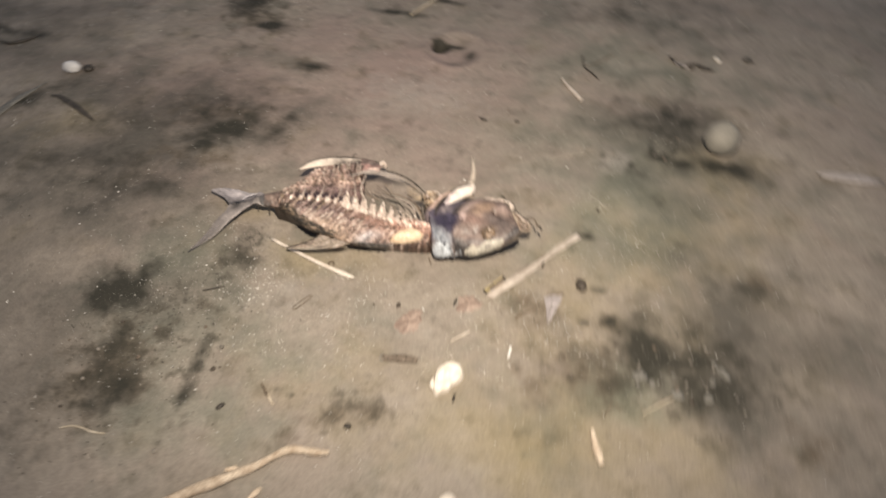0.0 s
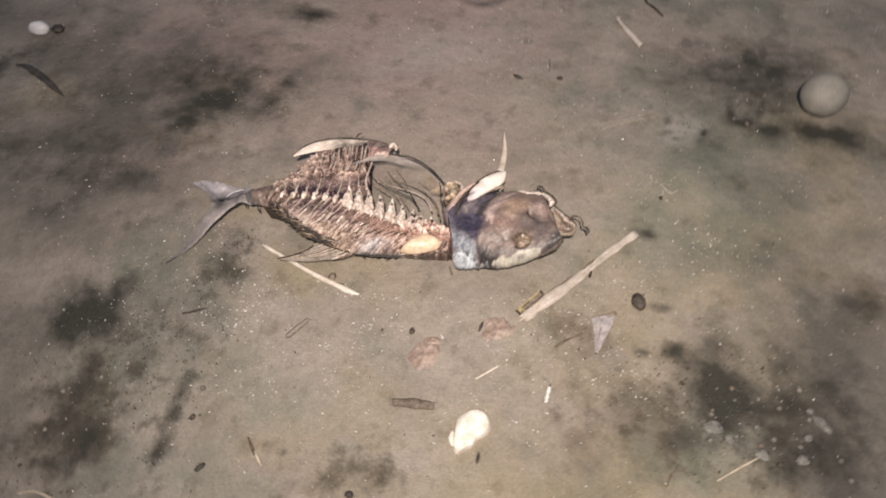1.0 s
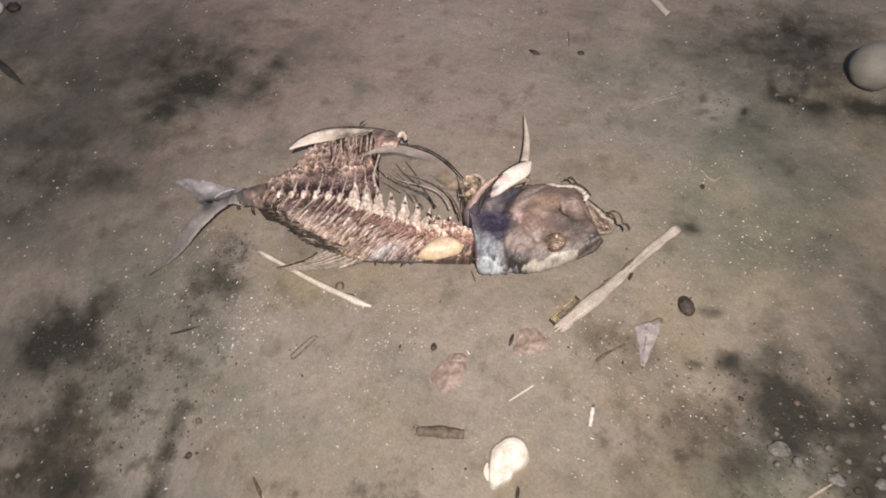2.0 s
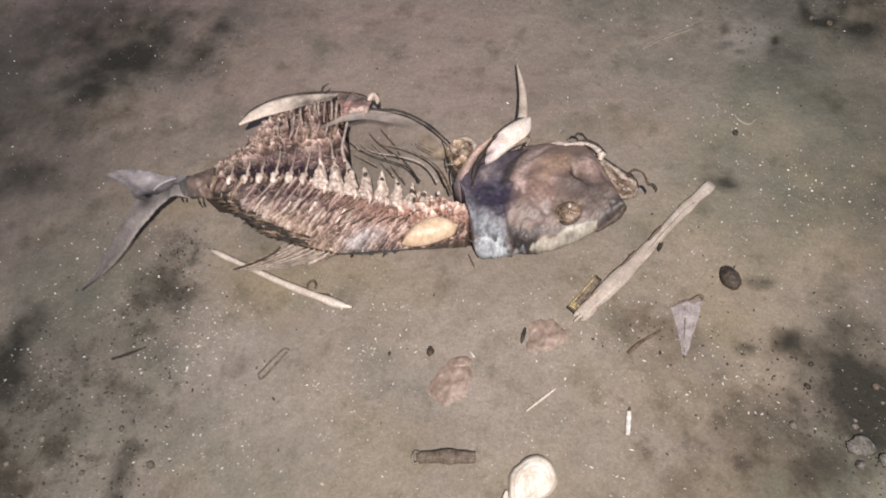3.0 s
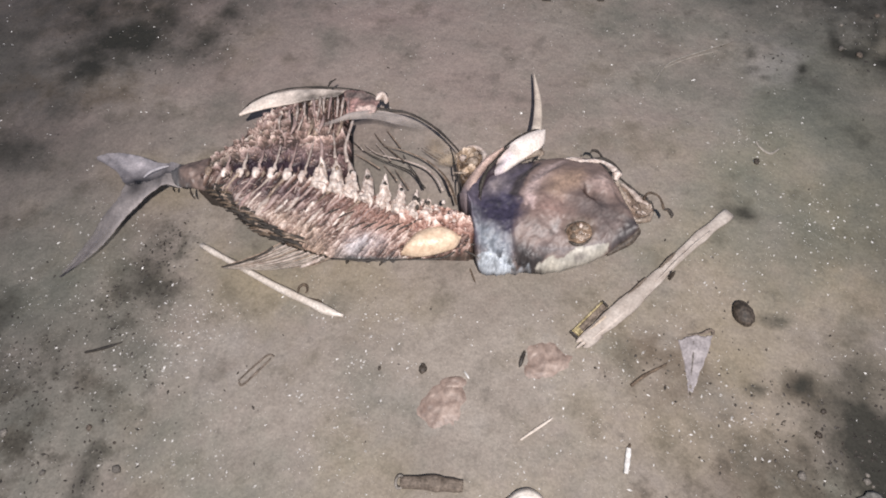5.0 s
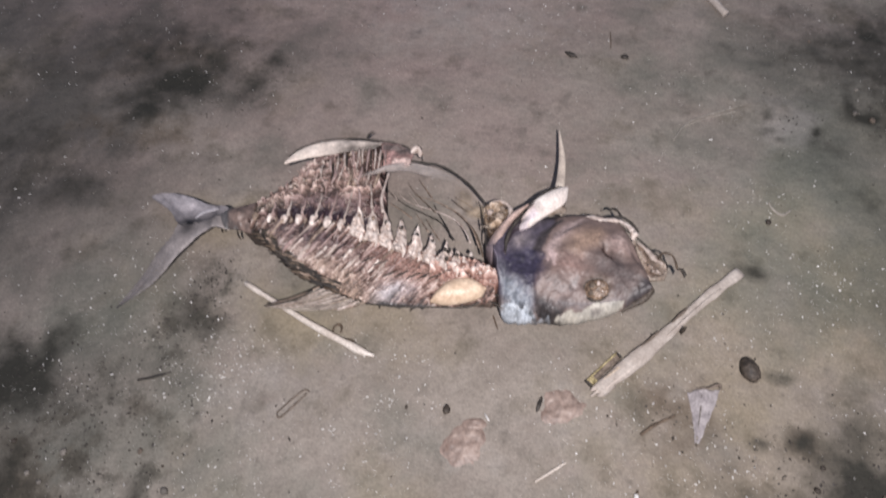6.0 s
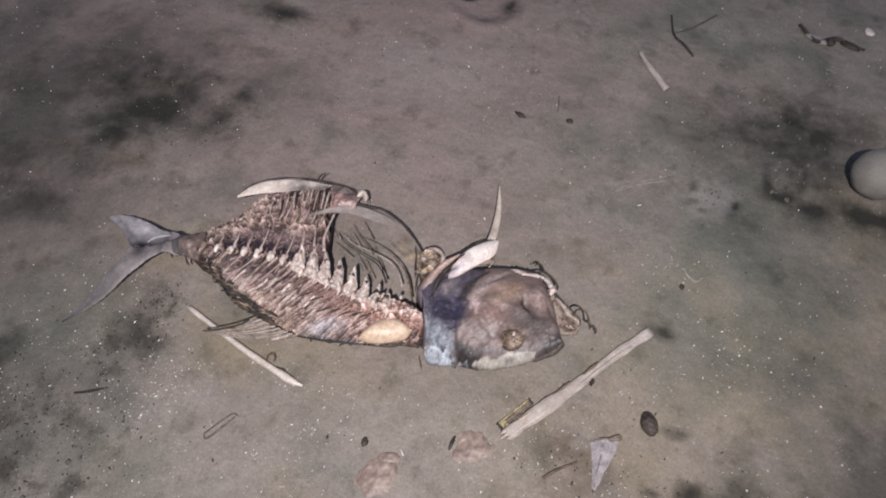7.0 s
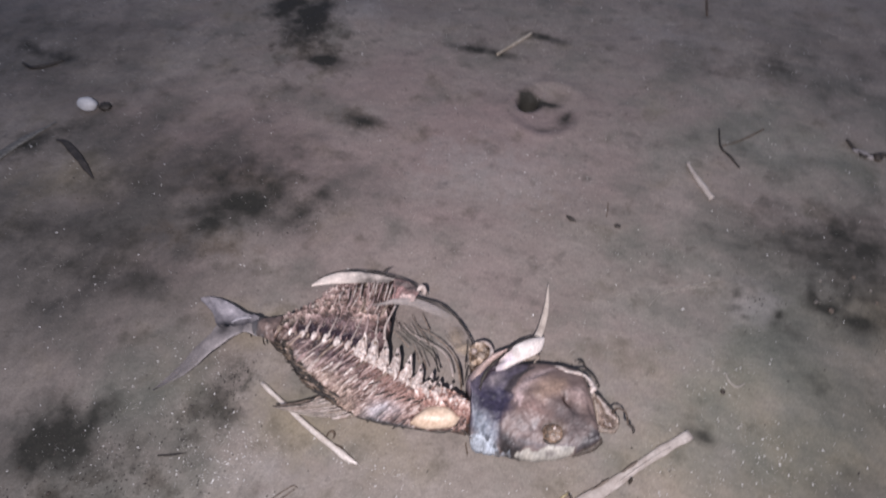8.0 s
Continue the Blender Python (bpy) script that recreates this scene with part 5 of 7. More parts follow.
    # coloured by its own relief, so shade between the lumps is painted in
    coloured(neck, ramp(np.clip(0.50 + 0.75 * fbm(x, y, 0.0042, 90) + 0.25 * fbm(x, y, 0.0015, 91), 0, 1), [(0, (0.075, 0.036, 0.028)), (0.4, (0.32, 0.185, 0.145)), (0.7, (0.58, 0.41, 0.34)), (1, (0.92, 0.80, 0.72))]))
    for k in range(16):
        q = r.random()
        px, py = (0.0728, 0.6521)[0] + q * ((0.1111, 0.6406)[0] - (0.0728, 0.6521)[0]), (0.0728, 0.6521)[1] + q * ((0.1111, 0.6406)[1] - (0.0728, 0.6521)[1]) + r.gauss(-0.003, 0.003)
        part("crumb", lump((px, py), (r.uniform(0.0010, 0.0022), r.uniform(0.0010, 0.0022), 0.0016), 50 + k, 0.5, 6, 8), (WHITEBONE, PINK, DARKPLANT, WHITEBONE, PINK)[k % 5], f).location.z += 0.0445 - g(px, py)
    oa, ob_ = [(0.0691, 0.6057), (0.0816, 0.6064), (0.0956, 0.6118), (0.1058, 0.6180), (0.1091, 0.6249)], [(0.0685, 0.6070), (0.0713, 0.6163), (0.0791, 0.6268), (0.0944, 0.6325), (0.1091, 0.6272)]
    part("organ", loft(oa, ob_, 60, 30, lambda x, y, u, v: 0.038 + 0.0105 * np.sin(math.pi * v) ** 0.5 * np.sin(math.pi * np.clip(u, 0.03, 0.97)) ** 0.5 + 0.0010 * fbm(x, y, 0.008, 3), lambda x, y, u, v: 0.036 + 0 * x), LIVER, f, "smooth pale orange organ")
    for k, (px, py) in enumerate([(0.0319, 0.6199), (0.0414, 0.6219), (0.0512, 0.6225), (0.0599, 0.6243), (0.0672, 0.6250), (0.0735, 0.6303), (0.0215, 0.6278), (0.0107, 0.6285)]):
        part("thread", tube([(px - 0.005, py - 0.0030, 0.0425), (px, py, 0.0445), (px + 0.006, py + 0.0045, 0.0440)], [0.0003, 0.0008, 0.0003], 5, 10), DARKPLANT, f)
    for a in ([(-0.0972, 0.6394, 0.0350), (-0.0867, 0.6358, 0.0350), (-0.0799, 0.6358, 0.0350)], [(-0.1132, 0.6406, 0.0280), (-0.1143, 0.6394, 0.0200), (-0.1139, 0.6391, 0.0140)], [(-0.1299, 0.6413, 0.0240), (-0.1318, 0.6415, 0.0160)], [(-0.0279, 0.7492, 0.0390), (-0.0276, 0.7578, 0.0380), (-0.0249, 0.7647, 0.0360)], [(-0.0866, 0.6393, 0.0420), (-0.0816, 0.6380, 0.0420), (-0.0776, 0.6418, 0.0420)],
              [(0.0565, 0.6017, 0.0340), (0.0525, 0.6001, 0.0260)], [(0.0296, 0.5964, 0.0340), (0.0286, 0.5962, 0.0280)], [(0.0185, 0.5945, 0.0360), (0.0445, 0.5978, 0.0360), (0.0759, 0.6038, 0.0360)], [(0.0680, 0.6025, 0.0360), (0.0969, 0.6101, 0.0330), (0.1081, 0.6183, 0.0340), (0.1179, 0.6182, 0.0320), (0.1256, 0.6159, 0.0300)], [(0.1079, 0.6200, 0.0360), (0.1209, 0.6248, 0.0360)]):
        part("thread", tube(a, [0.0005, 0.0009, 0.0004], 5, 20, bumps=0.3), DARKPLANT, f)

    # head
    chin_z, crown_z = [0.036, 0.018, 0.022, 0.028, 0.038, 0.045, 0.050], [0.036, 0.036, 0.036, 0.036, 0.040, 0.045, 0.051]
    chin = [(0.1101, 0.6520), (0.1257, 0.6119), (0.1538, 0.6122), (0.1809, 0.6154), (0.2042, 0.6235), (0.2215, 0.6346), (0.2308, 0.6436)]
    crown = [(0.1070, 0.6635), (0.1134, 0.6917), (0.1464, 0.7017), (0.1758, 0.7111), (0.2009, 0.7087), (0.2165, 0.6837), (0.2312, 0.6485)]

    def gill(x, y):
        edge = [(0.1607, 0.6136), (0.1523, 0.6183), (0.1486, 0.6277), (0.1457, 0.6376), (0.1424, 0.6488), (0.1405, 0.6605), (0.1441, 0.6759), (0.1537, 0.6944)]
        return x - np.interp(y, [p[1] for p in edge], [p[0] for p in edge]) + 0.0022 * fbm(x, y, 0.012, 91)

    EX, EY = (0.1917, 0.6379)
    DX, DY = (0.1961, 0.6724)

    def z_head(x, y, u, v):
        ends = np.sin(math.pi * np.clip(0.22 + 0.66 * u, 0, 1)) ** 0.45
        side = np.clip(np.sin(math.pi * np.clip(v, 0.0, 1.0) ** 0.75), 0, 1) ** 0.55
        at = np.linspace(0, 1, 7)
        z = np.interp(u, at, chin_z) * (1 - v) + np.interp(u, at, crown_z) * v + (0.0225 - 0.009 * np.clip(u - 0.45, 0, 1) / 0.55) * side * ends
        z = z - 0.0014 * blob(x, y, EX, EY, 0.0095, 0.0085, 0, 2) + 0.0034 * blob(x, y, *(0.1778, 0.6769), 0.026, 0.018) - 0.0035 * blob(x, y, DX, DY, 0.0055, 0.0045)
        z = z + 0.0022 * np.tanh(gill(x, y) / 0.0014) * side * np.clip(0.25 + (y - 0.675) / 0.02, 0.2, 1)
        z = z + 0.0024 * np.tanh((x - 0.166 - 0.9 * (y - 0.686)) / 0.002) * blob(x, y, *(0.1614, 0.6878), 0.014, 0.010) + 0.0030 * blob(x, y, *(0.2024, 0.6787), 0.010, 0.0060, -40) - 0.0030 * blob(x, y, *(0.1984, 0.6669), 0.0070, 0.0024, -40)
        z = z - 0.0026 * blob(x, y, *(0.2175, 0.6706), 0.0025, 0.0110, 30) + 0.0018 * blob(x, y, *(0.1591, 0.6442), 0.010, 0.008)
        crust = blob(x, y, *(0.1409, 0.6126), 0.026, 0.009)
        wrinkle = np.abs(stretched(x + y, x - y, 0.011, 0.0028, 63))
        return z + side * (0.0024 * fbm(x, y, 0.018, 11) + 0.0008 * fbm(x, y, 0.012, 12) + 0.00008 * fbm(x, y, 0.0025, 15) - 0.0022 * np.abs(fbm(x, y, 0.022, 14)) - 0.0001 * wrinkle) + 0.0050 * crust * fbm(x, y, 0.0040, 13)

    nu, nv = 300, 200
    skull = part("head", loft(chin, crown, nu, nv, z_head, lambda x, y, u, v: gz(x, y) - 0.002 + 0.042 * np.clip((u - 0.70) / 0.22, 0, 1), inset=(0.40, 0.35), warp=lambda x, y, u, v: (x + 0.0016 * fbm(x, y, 0.007, 64) * np.clip(1 - 4 * u, 0, 1), y + (0.0010 + 0.0022 * np.clip((0.155 - x) / 0.01, 0, 1)) * fbm(x, 0 * x, 0.006, 65) * np.clip(1 - v / 0.10, 0, 1))), SKIN, f, "dried dark blue and brown fish head with white chin")
    x, y, u, v = grid(chin, crown, nu, nv)
    rgb = np.tile(np.array((0.150, 0.109, 0.092)), (nu, nv, 1)) * (1 + 0.30 * fbm(x, y, 0.018, 92) + 0.04 * stretched(x - 0.4 * y, y, 0.003, 0.012, 93) + 0.12 * fbm(x, y, 0.005, 93))[..., None]
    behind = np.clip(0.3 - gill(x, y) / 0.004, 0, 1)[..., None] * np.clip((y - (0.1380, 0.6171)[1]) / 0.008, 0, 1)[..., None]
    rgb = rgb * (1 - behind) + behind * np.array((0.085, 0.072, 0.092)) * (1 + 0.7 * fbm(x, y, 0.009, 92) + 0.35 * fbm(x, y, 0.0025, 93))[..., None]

    for colour, soft, grain, k, torn, outline in (
            ((0.130, 0.112, 0.120), 0.006, 0.4, 0.85, 0.003, [(0.1192, 0.6681), (0.1221, 0.6762), (0.1341, 0.6801), (0.1415, 0.6728), (0.1414, 0.6631), (0.1316, 0.6606), (0.1233, 0.6564)]),
            ((0.230, 0.195, 0.195), 0.003, 0.4, 0.7, 0.003, [(0.1216, 0.6741), (0.1279, 0.6764), (0.1317, 0.6729), (0.1275, 0.6673), (0.1226, 0.6672)]),
            ((0.028, 0.024, 0.042), 0.0070, 0.5, 0.95, 0.005, [(0.1141, 0.6423), (0.1167, 0.6567), (0.1261, 0.6591), (0.1326, 0.6647), (0.1436, 0.6684), (0.1511, 0.6591), (0.1502, 0.6450), (0.1449, 0.6336), (0.1374, 0.6296), (0.1256, 0.6353)]),
            ((0.100, 0.100, 0.115), 0.0050, 0.5, 0.85, 0.004, [(0.1121, 0.6494), (0.1184, 0.6462), (0.1262, 0.6373), (0.1375, 0.6320), (0.1454, 0.6281), (0.1482, 0.6203), (0.1338, 0.6228), (0.1213, 0.6273)]),
            ((0.170, 0.190, 0.215), 0.0055, 0.4, 0.85, 0.004, [(0.1183, 0.6362), (0.1268, 0.6333), (0.1368, 0.6294), (0.1447, 0.6234), (0.1465, 0.6169), (0.1256, 0.6149)]),
            ((0.040, 0.033, 0.034), 0.0016, 0.4, 1.0, 0.002, [(0.1393, 0.6638), (0.1425, 0.6787), (0.1509, 0.6922), (0.1576, 0.6997), (0.1590, 0.6965), (0.1514, 0.6856), (0.1471, 0.6736), (0.1451, 0.6620)]),
            ((0.310, 0.240, 0.218), 0.0030, 0.45, 0.85, 0.003, [(0.1478, 0.6671), (0.1535, 0.6842), (0.1644, 0.6954), (0.1776, 0.7015), (0.1715, 0.6893), (0.1642, 0.6799), (0.1595, 0.6678), (0.1560, 0.6557), (0.1504, 0.6573)]),
            ((0.225, 0.158, 0.116), 0.0060, 0.35, 0.85, 0.003, [(0.1659, 0.6672), (0.1674, 0.6797), (0.1758, 0.6885), (0.1895, 0.6912), (0.1968, 0.6853), (0.1900, 0.6748), (0.1814, 0.6699), (0.1732, 0.6637)]),
            ((0.178, 0.118, 0.100), 0.0070, 0.4, 0.8, 0.003, [(0.1551, 0.6574), (0.1652, 0.6622), (0.1788, 0.6627), (0.1826, 0.6547), (0.1744, 0.6475), (0.1609, 0.6470)]),
            ((0.180, 0.140, 0.125), 0.0070, 0.4, 0.8, 0.003, [(0.1506, 0.6407), (0.1630, 0.6448), (0.1766, 0.6442), (0.1819, 0.6383), (0.1803, 0.6314), (0.1678, 0.6264), (0.1544, 0.6296)]),
            ((0.360, 0.275, 0.258), 0.0014, 0.5, 0.6, 0.004, [(0.1504, 0.6641), (0.1548, 0.6678), (0.1581, 0.6589), (0.1565, 0.6510), (0.1521, 0.6557)]),
            ((0.092, 0.073, 0.067), 0.0080, 0.4, 0.9, 0.003, [(0.1837, 0.6615), (0.1943, 0.6697), (0.2085, 0.6675), (0.2193, 0.6587), (0.2242, 0.6483), (0.2152, 0.6374), (0.2034, 0.6335), (0.1997, 0.6466), (0.1876, 0.6524)]),
            ((0.240, 0.178, 0.155), 0.0026, 0.4, 0.8, 0.003, [(0.1929, 0.6809), (0.2010, 0.6922), (0.2077, 0.6919), (0.2120, 0.6818), (0.2132, 0.6731), (0.2056, 0.6709), (0.1980, 0.6732)]),
            ((0.360, 0.275, 0.240), 0.0016, 0.4, 0.7, 0.003, [(0.1993, 0.6837), (0.2041, 0.6881), (0.2076, 0.6827), (0.2045, 0.6765)]),
            ((0.040, 0.024, 0.020), 0.0014, 0.3, 0.9, 0.002, [(0.1894, 0.6708), (0.1914, 0.6770), (0.1933, 0.6724), (0.1991, 0.6675), (0.2058, 0.6635), (0.1977, 0.6644)]),
            ((0.340, 0.315, 0.300), 0.0022, 0.5, 0.7, 0.003, [(0.1698, 0.6422), (0.1756, 0.6468), (0.1786, 0.6405), (0.1743, 0.6371)]),
            ((0.050, 0.040, 0.036), 0.0014, 0.4, 0.8, 0.003, [(0.1686, 0.6392), (0.1717, 0.6388), (0.1751, 0.6363), (0.1729, 0.6350)]),
            ((0.095, 0.070, 0.055), 0.0024, 0.4, 0.85, 0.002, [(0.1803, 0.6389), (0.1827, 0.6461), (0.1916, 0.6512), (0.2021, 0.6461), (0.2030, 0.6356), (0.1953, 0.6287), (0.1844, 0.6299)]),
            ((0.095, 0.087, 0.092), 0.0040, 0.4, 0.85, 0.003, [(0.1589, 0.6246), (0.1767, 0.6275), (0.1978, 0.6302), (0.2124, 0.6355), (0.2077, 0.6305), (0.1875, 0.6251), (0.1703, 0.6217)]),
            ((0.042, 0.036, 0.036), 0.0036, 0.4, 0.92, 0.002, [(0.2133, 0.6323), (0.2173, 0.6392), (0.2236, 0.6516), (0.2287, 0.6527), (0.2320, 0.6478), (0.2316, 0.6401), (0.2244, 0.6340), (0.2163, 0.6278)]),
            ((0.048, 0.042, 0.042), 0.0040, 0.4, 0.92, 0.003, [(0.1444, 0.6292), (0.1541, 0.6271), (0.1639, 0.6230), (0.1729, 0.6222), (0.1693, 0.6166), (0.1577, 0.6137), (0.1499, 0.6183)]),
            ((0.026, 0.022, 0.021), 0.0016, 0.4, 0.95, 0.004, [(0.1497, 0.6195), (0.1645, 0.6203), (0.1717, 0.6199), (0.1682, 0.6159), (0.1774, 0.6153), (0.1757, 0.6125), (0.1617, 0.6103), (0.1583, 0.6134)]),
            ((0.330, 0.310, 0.262), 0.0012, 0.35, 1.0, 0.0045, [(0.1667, 0.6156), (0.1720, 0.6178), (0.1853, 0.6229), (0.2009, 0.6313), (0.2122, 0.6334), (0.2151, 0.6304), (0.2012, 0.6206), (0.1813, 0.6128), (0.1741, 0.6122)]),
            ((0.120, 0.105, 0.095), 0.0020, 0.4, 0.7, 0.004, [(0.1912, 0.6228), (0.1978, 0.6260), (0.1999, 0.6230), (0.1941, 0.6199)]),
            ((0.400, 0.435, 0.465), 0.0020, 0.55, 0.95, 0.006, [(0.1231, 0.6182), (0.1320, 0.6201), (0.1400, 0.6191), (0.1483, 0.6164), (0.1545, 0.6138), (0.1615, 0.6145), (0.1626, 0.6095), (0.1249, 0.6063)])):
        rgb = patch(rgb, x, y, outline, colour, soft, grain, k, torn)
    veins = np.clip(5 * fbm(x, y, 0.0045, 94) - 1.2, 0, 1)[..., None] * blob(x, y, *(0.1396, 0.6133), 0.024, 0.008)[..., None]
    rgb = rgb * (1 - 0.75 * veins)
    # shade in the gill crease, painted as a darker line on the skin
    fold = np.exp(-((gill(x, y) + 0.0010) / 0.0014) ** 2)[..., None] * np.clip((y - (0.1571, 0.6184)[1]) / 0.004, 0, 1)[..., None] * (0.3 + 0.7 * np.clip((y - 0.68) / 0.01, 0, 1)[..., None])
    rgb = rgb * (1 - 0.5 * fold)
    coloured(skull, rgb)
    zh = z_head(x, y, u, v)

    def seat(px, py):
        return float(zh.ravel()[np.argmin((x.ravel() - px) ** 2 + (y.ravel() - py) ** 2)])

    slope = (seat(EX, EY + 0.010) - seat(EX, EY - 0.010)) / 0.020
    lean = (seat(EX + 0.010, EY) - seat(EX - 0.010, EY)) / 0.020

    def on_eye(geo, lift):
        low = min(p[2] for p in geo[0])
        return [(px, py, pz - low + seat(EX, EY) + slope * (py - EY) + lean * (px - EX) + lift) for px, py, pz in geo[0]], geo[1]

    eye = part("eye", on_eye(lump((EX, EY), (0.0090, 0.0080, 0.0024), 2, 0.22, 14, 24, sink=0), -0.0010), EYEM, f, "clouded brown eye")
    for dx, dy, sx, sy, m in ((0.0022, -0.0036, 0.0044, 0.0022, DARKBONE), (-0.0034, 0.0020, 0.0032, 0.0028, BROWNPLANT), (0.0034, 0.0030, 0.0028, 0.0020, DARKBONE), (-0.0036, -0.0030, 0.0024, 0.0026, BROWNPLANT), (0.0006, 0.0040, 0.0014, 0.0018, BONE)):
        part("eye_lens", on_eye(lump((EX + dx, EY + dy), (sx, sy, 0.0010), 5, 0.5, 8, 14, sink=0), 0.0022), m, eye)
    ring = [(EX + 0.0091 * math.cos(a), EY + 0.0081 * math.sin(a)) for a in np.linspace(0, 2 * math.pi, 17)]
    part("eye_ring", tube([(px, py, seat(EX, EY) + slope * (py - EY) + lean * (px - EX) + 0.0008) for px, py in ring], [0.0006, 0.0004, 0.0006, 0.0008, 0.0012, 0.0012, 0.0008], 6, 40, bumps=0.3), DARKSTONE, f)

    # side fin, collar and throat
    fa, fb = [(0.1259, 0.6796), (0.1327, 0.6855), (0.1422, 0.6985), (0.1522, 0.7097), (0.1588, 0.7208), (0.1593, 0.7315)], [(0.1246, 0.6825), (0.1260, 0.6971), (0.1313, 0.7103), (0.1403, 0.7233), (0.1509, 0.7331), (0.1578, 0.7370)]
    pec = part("side_fin", loft(fa, fb, 60, 24, lambda x, y, u, v: 0.0480 - 0.0100 * u + 0.0028 * np.sin(math.pi * v) ** 0.7 + 0.0009 * fbm(x, y, 0.010, 5), lambda x, y, u, v: 0.0430 - 0.0100 * u), FIN, f, "pale pinkish side fin")
    x, y, u, v = grid(fa, fb, 60, 24)
    tone = 1.22 + 0.16 * fbm(x, y, 0.012, 5) - 0.60 * np.clip(0.28 - u, 0, 1) / 0.28 * np.clip(0.7 + fbm(x, y, 0.008, 6), 0, 1)
    warm = np.clip(1.2 * v - 0.55 + 0.3 * fbm(x, y, 0.02, 8), 0, 1)[..., None]
    streak = (blob(x, y, *(0.1263, 0.6870), 0.010, 0.0020, 48) * 0.75)[..., None]
    coloured(pec, (tone[..., None] * (np.array((1.0, 0.98, 1.10)) * (1 - warm) + np.array((1.06, 0.92, 0.84)) * warm)) * (1 - streak))
    ca, cb = [(0.1101, 0.6570), (0.1127, 0.6667), (0.1150, 0.6789), (0.1193, 0.6900), (0.1285, 0.7047)], [(0.1017, 0.6620), (0.1038, 0.6724), (0.1101, 0.6868), (0.1169, 0.6988), (0.1290, 0.7078)]
    collar = part("collar_bone", loft(ca, cb, 40, 16, lambda x, y, u, v: 0.0440 - 0.0035 * v + 0.002 * u + 0.0042 * np.sin(math.pi * v) ** 0.7 + 0.0010 * fbm(x, y, 0.008, 5)), FLESH, f, "pinkish collar bone")
    x, y, u, v = grid(ca, cb, 40, 16)
    dim = np.clip((0.30 - u) / 0.25, 0, 1)[..., None]
    coloured(collar, (np.array((0.46, 0.345, 0.295)) * (1 - dim) + dim * np.array((0.19, 0.155, 0.165))) * (1 + 0.35 * fbm(x, y, 0.006, 6))[..., None])
    pa, pb = [(0.1196, 0.6542), (0.1194, 0.6664), (0.1220, 0.6772), (0.1285, 0.6844)], [(0.1149, 0.6581), (0.1150, 0.6684), (0.1184, 0.6815), (0.1243, 0.6908)]
    hollow = part("collar_hollow", loft(pa, pb, 26, 8, lambda x, y, u, v: 0.0470 + 0.0020 * np.sin(math.pi * v) + 0.0008 * fbm(x, y, 0.006, 5)), SKIN, f)
    pigment(hollow, [], (0.040, 0.028, 0.034))
    part("collar_seam", tube([(0.1185, 0.6556, 0.0505), (0.1175, 0.6647, 0.0515), (0.1188, 0.6752, 0.0525), (0.1231, 0.6865, 0.0520), (0.1283, 0.6983, 0.0500), (0.1331, 0.7090, 0.0470)], [0.0004, 0.0012, 0.0014, 0.0011, 0.0008, 0.0004], 7, 30, 0.5, 0.4), DARKPLANT, f)
    ta, tb = [(0.0958, 0.6871), (0.1019, 0.6789), (0.1083, 0.6844), (0.1131, 0.6928)], [(0.0917, 0.7003), (0.0960, 0.7068), (0.1051, 0.7108), (0.1129, 0.7060)]
    throat = part("throat_flesh", loft(ta, tb, 44, 40, lambda x, y, u, v: 0.0365 + 0.004 * np.sin(math.pi * v) ** 0.6 + 0.0062 * fbm(x, y, 0.0055, 51) + 0.0015 * fbm(x, y, 0.002, 52), lambda x, y, u, v: 0.024 + 0 * x), FLESH, f, "tan knobbly throat flesh")
    x, y, u, v = grid(ta, tb, 44, 40)
    # dark low stops paint the shade between the throat's knobs
    coloured(throat, ramp(np.clip(0.52 + 0.95 * fbm(x, y, 0.0055, 51) + 0.3 * fbm(x, y, 0.002, 52), 0, 1), [(0, (0.040, 0.026, 0.018)), (0.4, (0.150, 0.106, 0.068)), (0.75, (0.33, 0.25, 0.175)), (1, (0.58, 0.48, 0.38))]))
    for k, (px, py, size) in enumerate([(*(0.1070, 0.6930), 0.0044), (*(0.0981, 0.6945), 0.0030), (*(0.1026, 0.6827), 0.0034), (*(0.1086, 0.6997), 0.0026)]):
        part("throat_bone", lump((px, py), (size, 0.8 * size, 0.0030), 70 + k, 0.6, 9, 14, 0.6 * k), (MEMBRANE, BONE, LIVER, MEMBRANE)[k], f).location.z += 0.0405 - g(px, py)
    part("throat_edge", tube([(0.0962, 0.7054, 0.0360), (0.1000, 0.7097, 0.0370), (0.1070, 0.7100, 0.0380), (0.1131, 0.7049, 0.0400), (0.1152, 0.6961, 0.0420), (0.1122, 0.6874, 0.0430)], [0.0008, 0.0012, 0.0016, 0.0018, 0.0016, 0.0008], 7, 24, bumps=0.3), BONE, f)
    for q in ([(0.0857, 0.7088, 0.0340), (0.0903, 0.6982, 0.0370), (0.0936, 0.6846, 0.0400), (0.0973, 0.6736, 0.0430)], [(0.0948, 0.6983, 0.0420), (0.0938, 0.6885, 0.0420)], [(0.1000, 0.6827, 0.0440), (0.0989, 0.6738, 0.0430), (0.1021, 0.6597, 0.0450)], [(0.0937, 0.6793, 0.0430), (0.1040, 0.6794, 0.0450)]):
        part("throat_thread", tube(q, [0.0004, 0.0009, 0.0005], 5, 14), (DARKPLANT, BROWNPLANT, MEMBRANE, DARKPLANT)[len(q) % 4], f)
    ra, rb = [(0.1473, 0.7319), (0.1478, 0.7512), (0.1464, 0.7798), (0.1414, 0.8177)], [(0.1556, 0.7332), (0.1547, 0.7553), (0.1513, 0.7837), (0.1422, 0.8192)]
